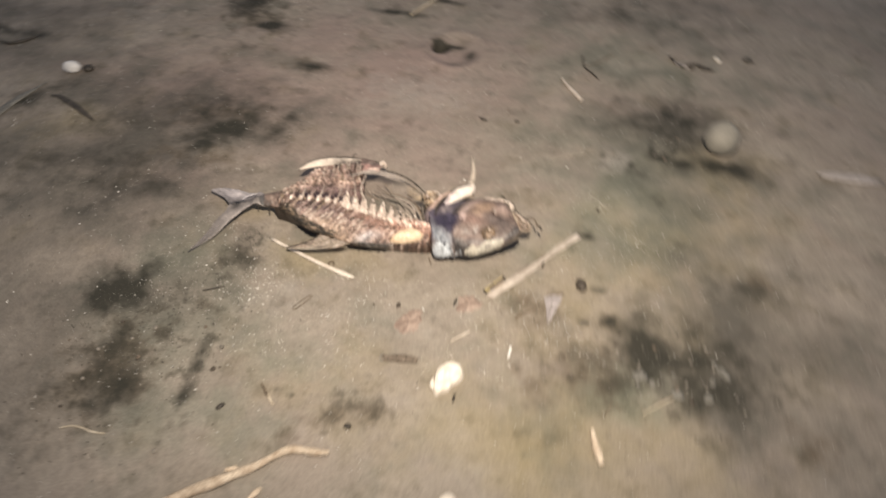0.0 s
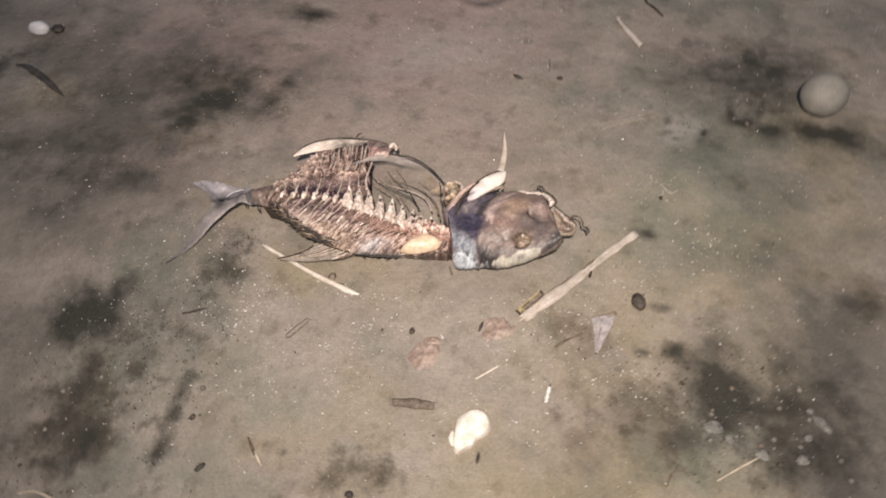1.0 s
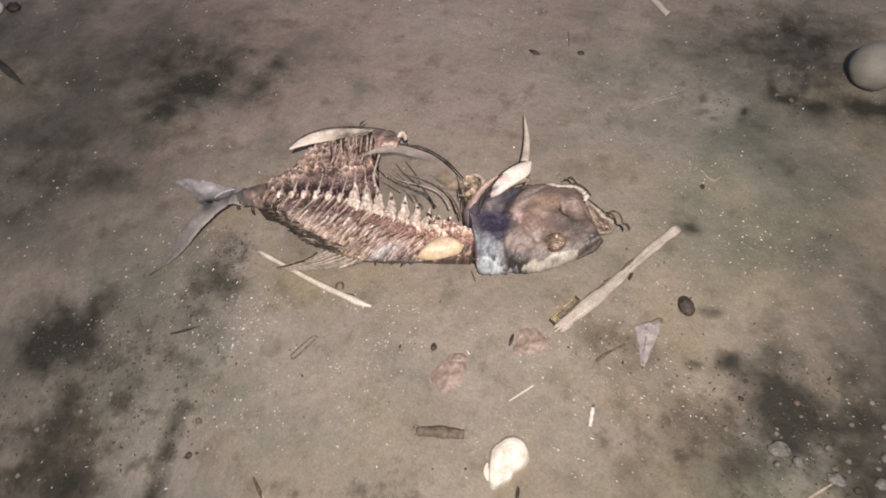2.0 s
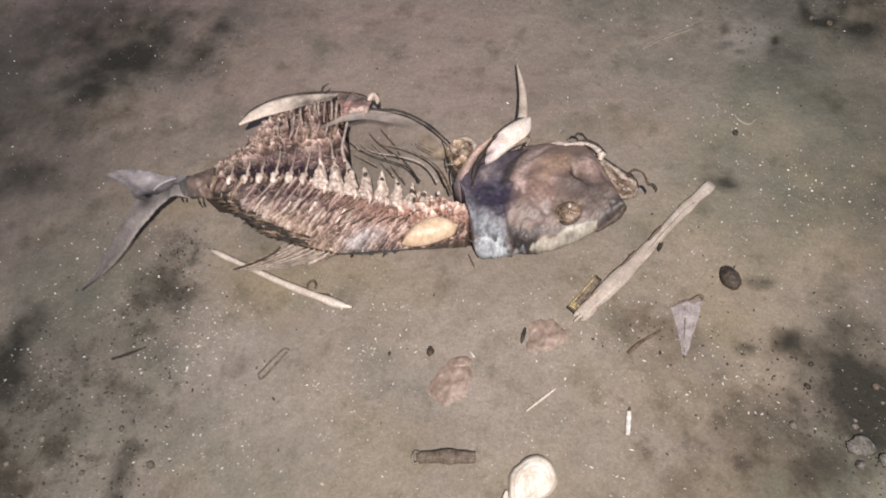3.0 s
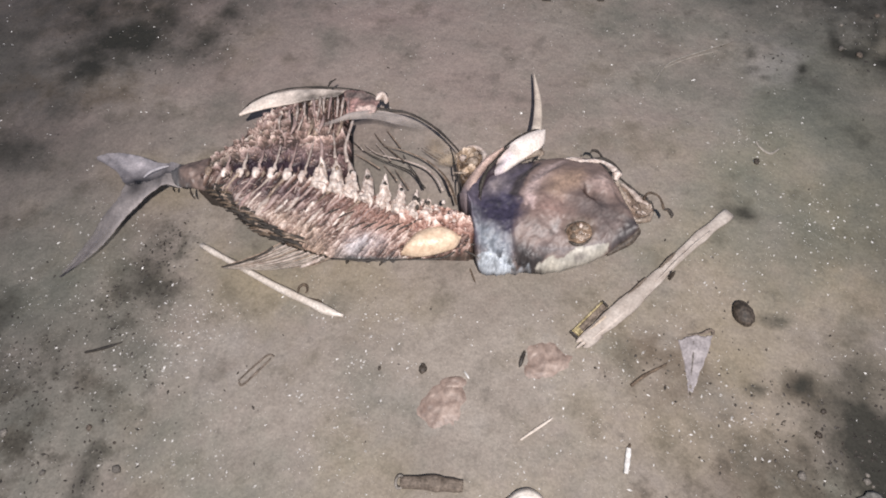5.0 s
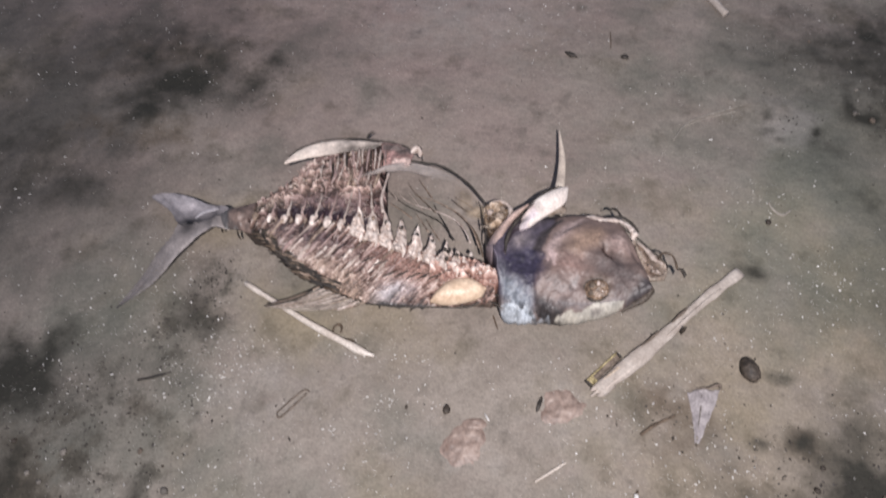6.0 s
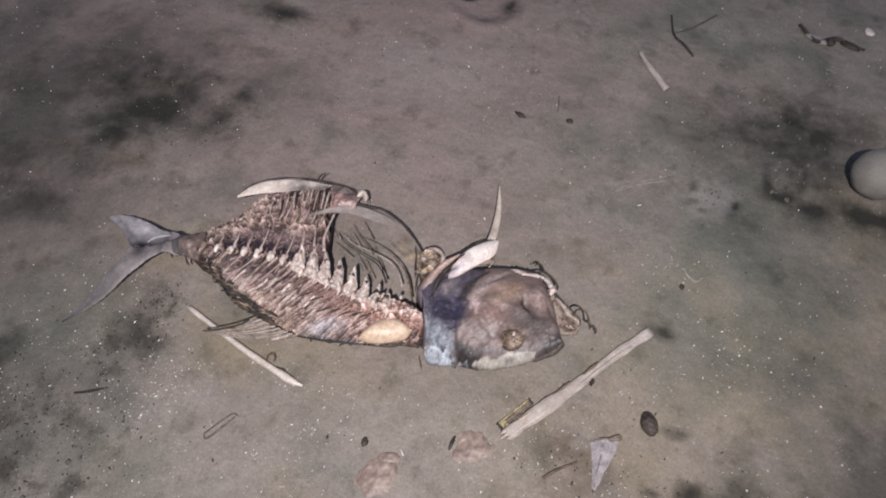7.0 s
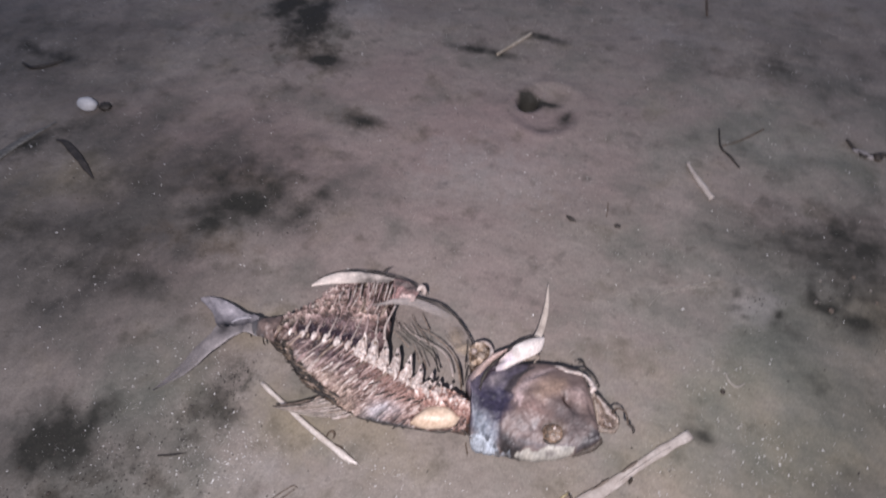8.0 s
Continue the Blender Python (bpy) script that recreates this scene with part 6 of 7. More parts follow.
    ray = part("fin_ray", loft(ra, rb, 30, 8, lambda x, y, u, v: 0.038 - 0.022 * u + 0.0015 * np.sin(math.pi * v), lambda x, y, u, v: 0.0365 - 0.022 * u), FIN, f, "single long pale curved fin ray")
    x, y, u, v = grid(ra, rb, 30, 8)
    coloured(ray, (0.95 + 0.16 * fbm(x, y, 0.010, 5))[..., None] * np.array((1.0, 0.95, 0.86)))
    part("skin_shred", tube([(0.1458, 0.7029, 0.0420), (0.1537, 0.7111, 0.0400), (0.1584, 0.7134, 0.0380), (0.1565, 0.7051, 0.0400)], [0.0016, 0.0030, 0.0020, 0.0006], 7, 16, 0.5, 0.4), MEMBRANE, f)

    # the side fin's thin shadow line, modelled as a dark tube
    part("fin_edge", tube([(0.1246, 0.6827, 0.0470), (0.1260, 0.6979, 0.0460), (0.1312, 0.7117, 0.0440), (0.1402, 0.7247, 0.0420), (0.1509, 0.7345, 0.0390), (0.1590, 0.7351, 0.0370)], [0.0006, 0.0008, 0.0008, 0.0007, 0.0008, 0.0004], 6, 30, 1.0, 0.3), DARKPLANT, f)
    for k in range(12):
        px, py = (0.1479, 0.6659)[0] + r.uniform(0, 0.010), (0.1500, 0.6470)[1] + r.uniform(0, 0.020)
        a = r.uniform(0.8, 2.0)
        ln = r.uniform(0.0020, 0.0042)
        part("skin_flake", tube([(px - ln * math.cos(a), py - ln * math.sin(a), seat(px, py) - 0.0002), (px, py, seat(px, py) + 0.0004), (px + ln * math.cos(a), py + ln * math.sin(a), seat(px, py) - 0.0002)], [0.0004, 0.0011, 0.0004], 6, 10, 0.5, 0.4, k), (PINK, BONE, MEMBRANE)[k % 3], f)

    # jaws, mouth lining, thin dark lines and loose threads
    jaws = [([(0.1734, 0.7071, 0.0400), (0.1823, 0.7054, 0.0440), (0.1897, 0.7030, 0.0460), (0.1986, 0.7046, 0.0470), (0.2042, 0.7052, 0.0480)], [0.0008, 0.0026, 0.0030, 0.0018, 0.0008], WHITEBONE),
            ([(0.2010, 0.7060, 0.0470), (0.2083, 0.7020, 0.0490), (0.2139, 0.6952, 0.0510), (0.2152, 0.6923, 0.0510), (0.2144, 0.6879, 0.0500)], [0.0008, 0.0014, 0.0022, 0.0030, 0.0018], WHITEBONE),
            ([(0.2089, 0.6846, 0.0520), (0.2114, 0.6773, 0.0530), (0.2140, 0.6683, 0.0540), (0.2150, 0.6618, 0.0540)], [0.0006, 0.0014, 0.0012, 0.0004], WHITEBONE),
            ([(0.2201, 0.6914, 0.0420), (0.2276, 0.6855, 0.0420), (0.2334, 0.6794, 0.0420), (0.2410, 0.6763, 0.0410)], [0.0008, 0.0020, 0.0022, 0.0010], BONE),
            ([(0.2284, 0.6601, 0.0420), (0.2349, 0.6613, 0.0410), (0.2414, 0.6644, 0.0400), (0.2445, 0.6707, 0.0400)], [0.0008, 0.0016, 0.0020, 0.0012], MEMBRANE),
            ([(0.2192, 0.6865, 0.0430), (0.2236, 0.6762, 0.0430), (0.2275, 0.6638, 0.0420)], [0.0010, 0.0020, 0.0010], MEMBRANE),
            ([(0.1531, 0.7061, 0.0380), (0.1715, 0.7078, 0.0380), (0.1819, 0.7121, 0.0380), (0.1947, 0.7125, 0.0380), (0.2048, 0.7157, 0.0380), (0.2134, 0.7121, 0.0380), (0.2196, 0.7056, 0.0380), (0.2197, 0.7025, 0.0380)], [0.0006, 0.0008, 0.0010, 0.0010, 0.0010, 0.0012], DARKPLANT),
            ([(0.1961, 0.7224, 0.0340), (0.1984, 0.7247, 0.0350), (0.2022, 0.7228, 0.0360), (0.2056, 0.7163, 0.0380), (0.2086, 0.7162, 0.0380)], [0.0005, 0.0010, 0.0010, 0.0008, 0.0004], DARKPLANT),
            ([(0.2009, 0.7036, 0.0460), (0.2074, 0.6994, 0.0460), (0.2141, 0.6968, 0.0460)], [0.0008, 0.0012, 0.0006], DARKPLANT),
            ([(0.2183, 0.6948, 0.0440), (0.2281, 0.6879, 0.0430), (0.2378, 0.6816, 0.0420)], [0.0007, 0.0009, 0.0008], DARKPLANT),
            ([(0.2372, 0.6793, 0.0430), (0.2393, 0.6848, 0.0420), (0.2429, 0.6864, 0.0420), (0.2481, 0.6854, 0.0410), (0.2509, 0.6799, 0.0410), (0.2528, 0.6749, 0.0400), (0.2572, 0.6746, 0.0400), (0.2591, 0.6707, 0.0390)], [0.0011, 0.0009, 0.0009, 0.0007], BROWNPLANT),
            ([(0.2384, 0.6800, 0.0430), (0.2431, 0.6775, 0.0420), (0.2447, 0.6724, 0.0420)], [0.0006, 0.0009, 0.0005], DARKPLANT),
            ([(0.2525, 0.6742, 0.0410), (0.2556, 0.6749, 0.0400), (0.2584, 0.6709, 0.0400), (0.2583, 0.6687, 0.0390)], [0.0006, 0.0013, 0.0012, 0.0005], DARKPLANT)]
    for pts, rad, m in jaws:
        part("jaw_bone" if m is not DARKPLANT else "jaw_thread", tube(pts, rad, 7, 28, bumps=0.25, seed=len(pts)), m, f)
    ma, mb = [(0.2108, 0.6838), (0.2188, 0.6718), (0.2252, 0.6615), (0.2296, 0.6601), (0.2359, 0.6611)], [(0.2169, 0.6939), (0.2285, 0.6885), (0.2398, 0.6804), (0.2456, 0.6738), (0.2442, 0.6644)]
    mouth = part("mouth_lining", loft(ma, mb, 50, 30, lambda x, y, u, v: 0.0400 + 0.0014 * np.sin(math.pi * v) + 0.0030 * fbm(x, y, 0.006, 57), lambda x, y, u, v: 0.037 + 0 * x), CLEARSKIN, f, "thin brownish translucent mouth lining")
    x, y, u, v = grid(ma, mb, 50, 30)
    coloured(mouth, ramp(np.clip(0.55 + 0.8 * fbm(x, y, 0.006, 57) + 0.35 * fbm(x, y, 0.002, 58), 0, 1), [(0, (0.12, 0.078, 0.052)), (0.5, (0.34, 0.255, 0.195)), (1, (0.74, 0.63, 0.53))]), 0.52 + 0.55 * fbm(x, y, 0.009, 59))
    for px, py in ((0.2243, 0.6770), (0.2300, 0.6720), (0.2333, 0.6677), (0.2287, 0.6631), (0.2365, 0.6681)):
        part("tooth", tube([(px, py, 0.0425), (px + 0.003, py - 0.003, 0.0445)], [0.0012, 0.0003], 6, 6), BONE, f)
    part("lip", tube([(0.2132, 0.6282, 0.0420), (0.2213, 0.6340, 0.0460), (0.2286, 0.6396, 0.0500), (0.2310, 0.6461, 0.0520), (0.2260, 0.6511, 0.0530)], [0.0010, 0.0022, 0.0026, 0.0024, 0.0010], 8, 24, bumps=0.25), DARKSTONE, f)
    return f


fish()

# ---- sticks, straws and plant pieces ----
def rod(name, plan, radii, material, label, category="stick", lift=None, group="", flat=1.0, bumps=0.15, n=26, sides=8, seed=1):
    lift = max(radii) * 0.75 * flat if lift is None else lift
    mid = plan[len(plan) // 2]
    return thing(name, tube(lying(plan, lift), radii, sides, n, flat, bumps, seed), material, mid, label, category, group)


def split_stick():
    plan = [(0.208, 0.577), (0.224, 0.595), (0.243, 0.618), (0.262, 0.642), (0.285, 0.672), (0.313, 0.704)]
    s = base("split_stick", (0.258, 0.637), "pale weathered split stick with flaking fibres", "stick")
    part("wood", tube(lying(plan, 0.0026), [0.0046, 0.0068, 0.0064, 0.0056, 0.0044, 0.0047, 0.0047], 12, 48, 0.30, 0.16, 4), GREYWOOD, s)
    # the 0.40 to 0.56 bark strip paints a short gap's shade
    for k, (a, b, off, m) in enumerate([(0.06, 0.42, 0.0030, GREYWOOD), (0.40, 0.56, -0.0052, BARK), (0.55, 0.97, 0.0018, GREYWOOD), (0.10, 0.34, -0.0034, WOOD), (0.62, 0.74, -0.0036, BARK)]):
        c = spline(plan, 60)[int(a * 59):int(b * 59)]
        pts = [(x + off * 0.75, y - off * 0.65, g(x, y) + 0.0044 - 0.15 * abs(off)) for x, y in c[:: max(1, len(c) // 5)]]
        part("fibre", tube(pts, [0.0005, 0.0013, 0.0012, 0.0005], 6, 20, 0.6, 0.35, k), m, s)
    for k, (off, far) in enumerate([(-0.003, 0.003), (0.001, 0.006), (0.0045, 0.002)]):
        part("splinter", tube(lying([(0.217 + 0.75 * off, 0.587 - 0.65 * off), (0.209 + 0.7 * off, 0.578 - 0.6 * off), (0.207 + 0.6 * off - 0.66 * far, 0.576 - 0.5 * off - 0.75 * far)], 0.0020), [0.0024, 0.0022, 0.0007], 6, 12, 0.6, 0.3, k), GREYWOOD, s)
    return s


split_stick()
rod("thin_stick", [(-0.099, 0.604), (-0.073, 0.595), (-0.032, 0.581), (-0.002, 0.572), (0.020, 0.5665), (0.030, 0.5650)], [0.0020, 0.0036, 0.0032, 0.0028, 0.0024, 0.0010], PALEWOOD, "bare pale tapering stick lying on silt", bumps=0.4)
rod("twig", [(0.000, 0.574), (0.007, 0.5735), (0.014, 0.571)], [0.0012, 0.0018, 0.0008], BROWNPLANT, "thin brown twig beside a pale stick", "twig")
rod("branch", [(-0.16, 0.165), (-0.105, 0.216), (-0.056, 0.259), (-0.020, 0.285), (0.003, 0.302), (0.031, 0.326), (0.058, 0.331), (0.074, 0.334)], [0.006, 0.0062, 0.0056, 0.005, 0.0046, 0.005, 0.0036, 0.002], WOOD, "long bleached bent branch lying on silt", "branch", n=50, bumps=0.25)
rod("branch_stub", [(-0.024, 0.294), (-0.016, 0.297), (-0.008, 0.295)], [0.002, 0.0034, 0.002], WOOD, "short pale wood stub beside a branch", "wood stub")
rod("wood_chip", [(0.010, 0.270), (0.018, 0.284)], [0.002, 0.0034, 0.002], WOOD, "pale wood splinter on silt", "wood chip")
rod("wood_chip", [(0.345, 0.420), (0.350, 0.402), (0.357, 0.383)], [0.0022, 0.0042, 0.0046, 0.003], WOOD, "pale short bent wood piece on silt", "wood chip")
rod("root", [(-0.217, 0.299), (-0.205, 0.304), (-0.193, 0.304), (-0.180, 0.302), (-0.166, 0.303)], [0.0008, 0.0015, 0.0014, 0.0008], STRAW, "thin wavy pale root on dark silt", "root")
rod("pale_stick", [(0.284 - 0.024, 1.085), (0.274, 1.062), (0.298, 1.030)], [0.0024, 0.0034, 0.0038], GREYWOOD, "short pale straight stick on silt", "stick")
rod("straw", [(0.172, 0.4995), (0.192, 0.518)], [0.0008, 0.0011, 0.0006], PALEWOOD, "thin pale straw on silt", "straw")
rod("straw", [(0.401, 0.453), (0.418, 0.467), (0.436, 0.481)], [0.0010, 0.0013, 0.0008], STRAW, "thin pale straw lying over dark silt", "straw")
rod("straw", [(0.252, 0.841), (0.260, 0.860), (0.270, 0.872), (0.297, 0.890), (0.324, 0.906)], [0.0006, 0.0009, 0.0009, 0.0005], FADED, "curved half-buried pale straw", "straw", lift=0.0004)
rod("straw", [(0.262, 0.862), (0.285, 0.879), (0.312, 0.893)], [0.0004, 0.0006, 0.0003], FADED, "fine half-buried pale straw", "straw", lift=0.0003)
rod("straw", [(-0.060, 1.243), (-0.042, 1.280), (-0.024, 1.318)], [0.0022, 0.0026, 0.002], STRAW, "pale straw on dark plant litter", "straw")
rod("sea_grass", [(-0.648, 0.735), (-0.645, 0.765), (-0.636, 0.806), (-0.618, 0.860)], [0.0030, 0.0075, 0.0080, 0.0060, 0.0012], DIMSHELL, "broad faded grey sea grass blade on silt", "sea grass", flat=0.2)
rod("straw", [(0.234, 1.53), (0.241, 1.47)], [0.002, 0.0022, 0.0015], BROWNPLANT, "far thin brown stalk on silt", "stalk")
rod("curl", [(0.338, 0.783), (0.341, 0.776), (0.349, 0.771), (0.357, 0.778)], [0.0006, 0.0010, 0.0011, 0.0006], FADED, "small curled pale plant shred", "plant shred")
rod("twig", [(0.244, 0.551), (0.253, 0.560), (0.268, 0.571)], [0.0012, 0.0013, 0.0006], BROWNPLANT, "small brown twig on silt", "twig")
rod("twig", [(-0.153, 0.504), (-0.141, 0.509), (-0.128, 0.516)], [0.0009, 0.0013, 0.0005], DARKPLANT, "small dark bent twig on silt", "twig")
rod("twig", [(0.117, 0.621), (0.123, 0.610)], [0.0006, 0.0008, 0.0004], BROWNPLANT, "tiny brown plant splinter", "twig")
rod("twig", [(-0.027, 0.395), (-0.014, 0.381)], [0.0008, 0.0014, 0.001], BROWNPLANT, "small dark splinter on silt", "twig")
rod("straw", [(-0.016, 0.384), (-0.004, 0.373)], [0.0009, 0.0012, 0.0006], STRAW, "small pale splinter on silt", "straw")
rod("forked_twig", [(0.292, 1.175), (0.298, 1.135), (0.312, 1.118), (0.325, 1.100)], [0.0010, 0.0017, 0.0016, 0.0010], DARKPLANT, "dark forked twig lying on silt", "twig")
rod("twig", [(0.298, 1.137), (0.322, 1.160), (0.350, 1.196)], [0.0007, 0.0010, 0.0010], BROWNPLANT, "thin brown twig touching a forked one", "twig")
rod("twig", [(0.455, 1.205), (0.475, 1.178), (0.500, 1.190), (0.535, 1.180)], [0.002, 0.0028, 0.0026, 0.0014], DARKPLANT, "dark twig beside white shell pieces", "twig")
rod("twig", [(-0.786, 0.960), (-0.760, 0.955), (-0.738, 0.970), (-0.725, 0.988)], [0.0020, 0.0032, 0.0028, 0.001], DARKPLANT, "dark wavy twig on silt", "twig")
rod("stalk", [(0.180, 0.954), (0.179, 0.966), (0.177, 0.980)], [0.0005, 0.0006, 0.0004], BROWNPLANT, "hair-thin brown stalk on silt", "stalk")
rod("stalk", [(0.3580, 0.4380), (0.3610, 0.4470), (0.3680, 0.4600)], [0.0004, 0.0008, 0.0005], BROWNPLANT, "thin bent brown stalk on silt", "stalk")
rod("stalk", [(0.3690, 0.4600), (0.3770, 0.4510)], [0.0004, 0.0007, 0.0004], BROWNPLANT, "thin bent brown stalk on silt", "stalk")
rod("sea_grass", [(-0.588, 0.828), (-0.572, 0.828), (-0.552, 0.820), (-0.524, 0.807), (-0.502, 0.795), (-0.480, 0.783)], [0.0012, 0.0048, 0.0058, 0.0050, 0.0038, 0.0008], DARKPLANT, "long black sea grass blade lying on silt", "sea grass", flat=0.35)


def hairpin():
    h = base("hairpin_stalk", (-0.022, 0.513), "empty bent brown plant stalk on silt", "plant stalk")
    part("stalk", tube(lying([(-0.032, 0.504), (-0.024, 0.517), (-0.017, 0.526), (-0.012, 0.526)], 0.0008), [0.0006, 0.0008, 0.0008, 0.0005], 6, 20), BARK, h)
    part("stalk", tube(lying([(-0.014, 0.524), (-0.0205, 0.513), (-0.028, 0.5015), (-0.0315, 0.503)], 0.0008), [0.0006, 0.0009, 0.0008, 0.0005], 6, 20), BARK, h)


hairpin()


def bark_piece():
    b = base("bark_roll", (0.118, 0.461), "short brown hollow bark roll on silt", "bark piece")
    part("bark", tube(lying([(0.098, 0.458), (0.118, 0.461), (0.139, 0.463)], 0.0026), [0.0038, 0.0044, 0.0050, 0.0048], 10, 20, 0.6, 0.2, 3), BARK, b)
    a = np.linspace(0, 2 * math.pi, 13)
    part("rim", tube([(0.0975 + 0.0025 * math.cos(t), 0.458 + 0.004 * math.sin(t), g(0.0975, 0.458) + 0.0032) for t in a], [0.0010, 0.0010], 6, 26), PEBBLE, b)


bark_piece()


def foil_strip():
    s = base("metal_clip", (0.211, 0.594), "narrow brassy folded metal strip beside a pale stick", "metal strip")
    d = Vector((0.021, 0.0265, 0)).normalized()
    p = Vector((-d.y, d.x, 0))

    def bar(name, a, b, w, h, z, m):
        verts = []
        for q in (a, b):
            for s1 in (-w, w):
                for zz in (z, z + h):
                    v = q + p * s1
                    verts.append((v.x, v.y, g(v.x, v.y) + zz))
        part(name, (verts, [(0, 1, 3, 2), (4, 6, 7, 5), (0, 4, 5, 1), (2, 3, 7, 6), (1, 5, 7, 3), (0, 2, 6, 4)]), m, s, smooth=False)

    a, b = Vector((0.201, 0.581, 0)), Vector((0.2215, 0.609, 0))
    bar("plate", a, b, 0.0016, 0.0008, 0.0004, BARK)
    bar("edge", a - p * 0.0024 + d * 0.003, b - p * 0.0024, 0.0005, 0.0020, 0.0004, BARK)
    bar("edge", a + p * 0.0024, b + p * 0.0024, 0.0006, 0.0022, 0.0006, GOLD)
    bar("fold", a + d * 0.0015, a + d * 0.0062, 0.0030, 0.0022, 0.0008, GOLD)
    bar("end_cap", a - d * 0.0012, a + d * 0.0004, 0.0034, 0.0024, 0.0006, DARKPLANT)
    bar("end_cap", b - d * 0.0008, b + d * 0.0008, 0.0028, 0.0024, 0.0006, DARKPLANT)


foil_strip()


# ---- shells, stones, leaves ----
def big_shell():
    rim = [(0.1700, 0.4240), (0.1650, 0.4310), (0.1630, 0.4510), (0.1650, 0.4580), (0.1690, 0.4620), (0.1740, 0.4670), (0.1820, 0.4700), (0.1900, 0.4670), (0.1950, 0.4600), (0.1960, 0.4530), (0.1920, 0.4460), (0.1860, 0.4410), (0.1830, 0.4340), (0.1780, 0.4300)]
    s = base("oyster_shell", (0.1800, 0.4470), "white oval oyster shell half with a narrow beak", "shell")
    line = spline(rim + rim[:3], 96)[6:90]
    cx, cy = line.mean(0)
    dent = (0.1800, 0.4470)
    verts, faces, n, rings = [], [], len(line), 16
    for k in range(rings + 1):
        q = 1 - k / rings
        px, py = cx + (line[:, 0] - cx) * q, cy + (line[:, 1] - cy) * q
        rise = 0.0105 * (1 - q ** 2.6) ** 0.55 + 0.0016 * fbm(px, py, 0.010, 4) * (1 - q ** 4) + 0.0007 * np.sin(38 * q + 3 * fbm(px, py, 0.02, 5))
        rise = rise - 0.0045 * blob(px, py, dent[0], dent[1], 0.011, 0.007, 50) + 0.0022 * blob(px, py, dent[0] - 0.010, dent[1] + 0.004, 0.005, 0.016, -20)
        verts.extend(zip(px, py, gz(px, py) + 0.0022 + np.maximum(rise, 0)))
        faces.extend((k * n + i, k * n + (i + 1) % n, (k + 1) * n + (i + 1) % n, (k + 1) * n + i) for i in range(n) if k < rings)
    low = len(verts)
    verts.extend(zip(line[:, 0], line[:, 1], gz(line[:, 0], line[:, 1]) - 0.003))
    faces.extend((low + i, low + (i + 1) % n, (i + 1) % n, i) for i in range(n))
    part("valve", (verts, faces), SHELL, s)
    part("hinge", tube([(px, py, g(px, py) + 0.003) for px, py in [(0.1620, 0.4440), (0.1620, 0.4370), (0.1650, 0.4300)]], [0.0008, 0.0026, 0.0010], 7, 14, 0.6, 0.3), SHELL, s)


big_shell()
thing("round_shell", lump((0.205, 0.311), (0.010, 0.009, 0.005), 3, 0.12, turn=0.4), SHELL, (0.205, 0.311), "small round white shell on silt", "shell")
thing("pale_ball", lump((0.519, 0.943), (0.0268, 0.0268, 0.0268), 5, 0.05, 20, 32, sink=0.06), BALLM, (0.519, 0.943), "smooth pale grey round ball among dark algae", "ball")
thing("white_pebble", lump((-0.593, 0.902), (0.0160, 0.0110, 0.0105), 2, 0.08, 14, 22, 0.15, 0.15), EGGM, (-0.593, 0.902), "smooth white egg-shaped pebble on silt", "pebble")
thing("dark_pebble", lump((-0.569, 0.911), (0.009, 0.009, 0.005), 4, 0.35, sink=0.4), DARKPLANT, (-0.569, 0.911), "dark rounded pebble beside a white one", "pebble")
thing("dark_stone", lump((0.322, 0.619), (0.0070, 0.0102, 0.0055), 6, 0.12, 14, 20, 0.35, 0.25), DARKSTONE, (0.323, 0.618), "dark brown oval stone on silt", "stone")
thing("dark_pebble", lump((0.337, 0.760), (0.0024, 0.003, 0.002), 7, 0.3, 8, 10), DARKSTONE, (0.337, 0.760), "tiny black pebble on silt", "pebble")
thing("dark_pebble", lump((0.097, 0.536), (0.0030, 0.0038, 0.002), 8, 0.25, 8, 12), DARKSTONE, (0.097, 0.536), "tiny dark oval pebble on silt", "pebble")
thing("dark_pebble", lump((0.066, 0.531), (0.0012, 0.0017, 0.001), 9, 0.25, 8, 10), DARKSTONE, (0.066, 0.531), "tiny black grain on silt", "pebble")
thing("dark_pebble", lump((0.269, 0.640), (0.0016, 0.0018, 0.0075), 9, 0.25, 8, 10), DARKSTONE, (0.269, 0.640), "tiny black grain beside a stick", "pebble")
thing("dark_scrap", lump((0.140, 0.934), (0.0075, 0.003, 0.002), 10, 0.3, 8, 12, -0.4), DARKPLANT, (0.140, 0.934), "small black plant scrap on silt", "plant scrap")
thing("dark_scrap", lump((0.196, 0.944), (0.004, 0.003, 0.002), 11, 0.3, 8, 12), DARKPLANT, (0.196, 0.944), "small black plant scrap on silt", "plant scrap")
thing("dark_scrap", lump((0.166, 0.556), (0.0016, 0.0068, 0.0016), 12, 0.2, 8, 12, -0.2), DARKPLANT, (0.166, 0.556), "thin black sliver beside a brown leaf", "plant scrap")
thing("dark_scrap", lump((0.190, 0.425), (0.0016, 0.0058, 0.0016), 13, 0.2, 8, 12), DARKPLANT, (0.190, 0.425), "thin dark plant sliver on silt", "plant scrap")
thing("dark_scrap", lump((-0.060, 0.359), (0.0026, 0.0056, 0.002), 14, 0.35, 8, 12, -0.6), DARKPLANT, (-0.060, 0.359), "small black plant scrap on silt", "plant scrap")
thing("dark_scrap", lump((0.083, 0.368), (0.0042, 0.0032, 0.0024), 15, 0.3, 8, 12), DARKPLANT, (0.083, 0.368), "small black plant scrap on silt", "plant scrap")
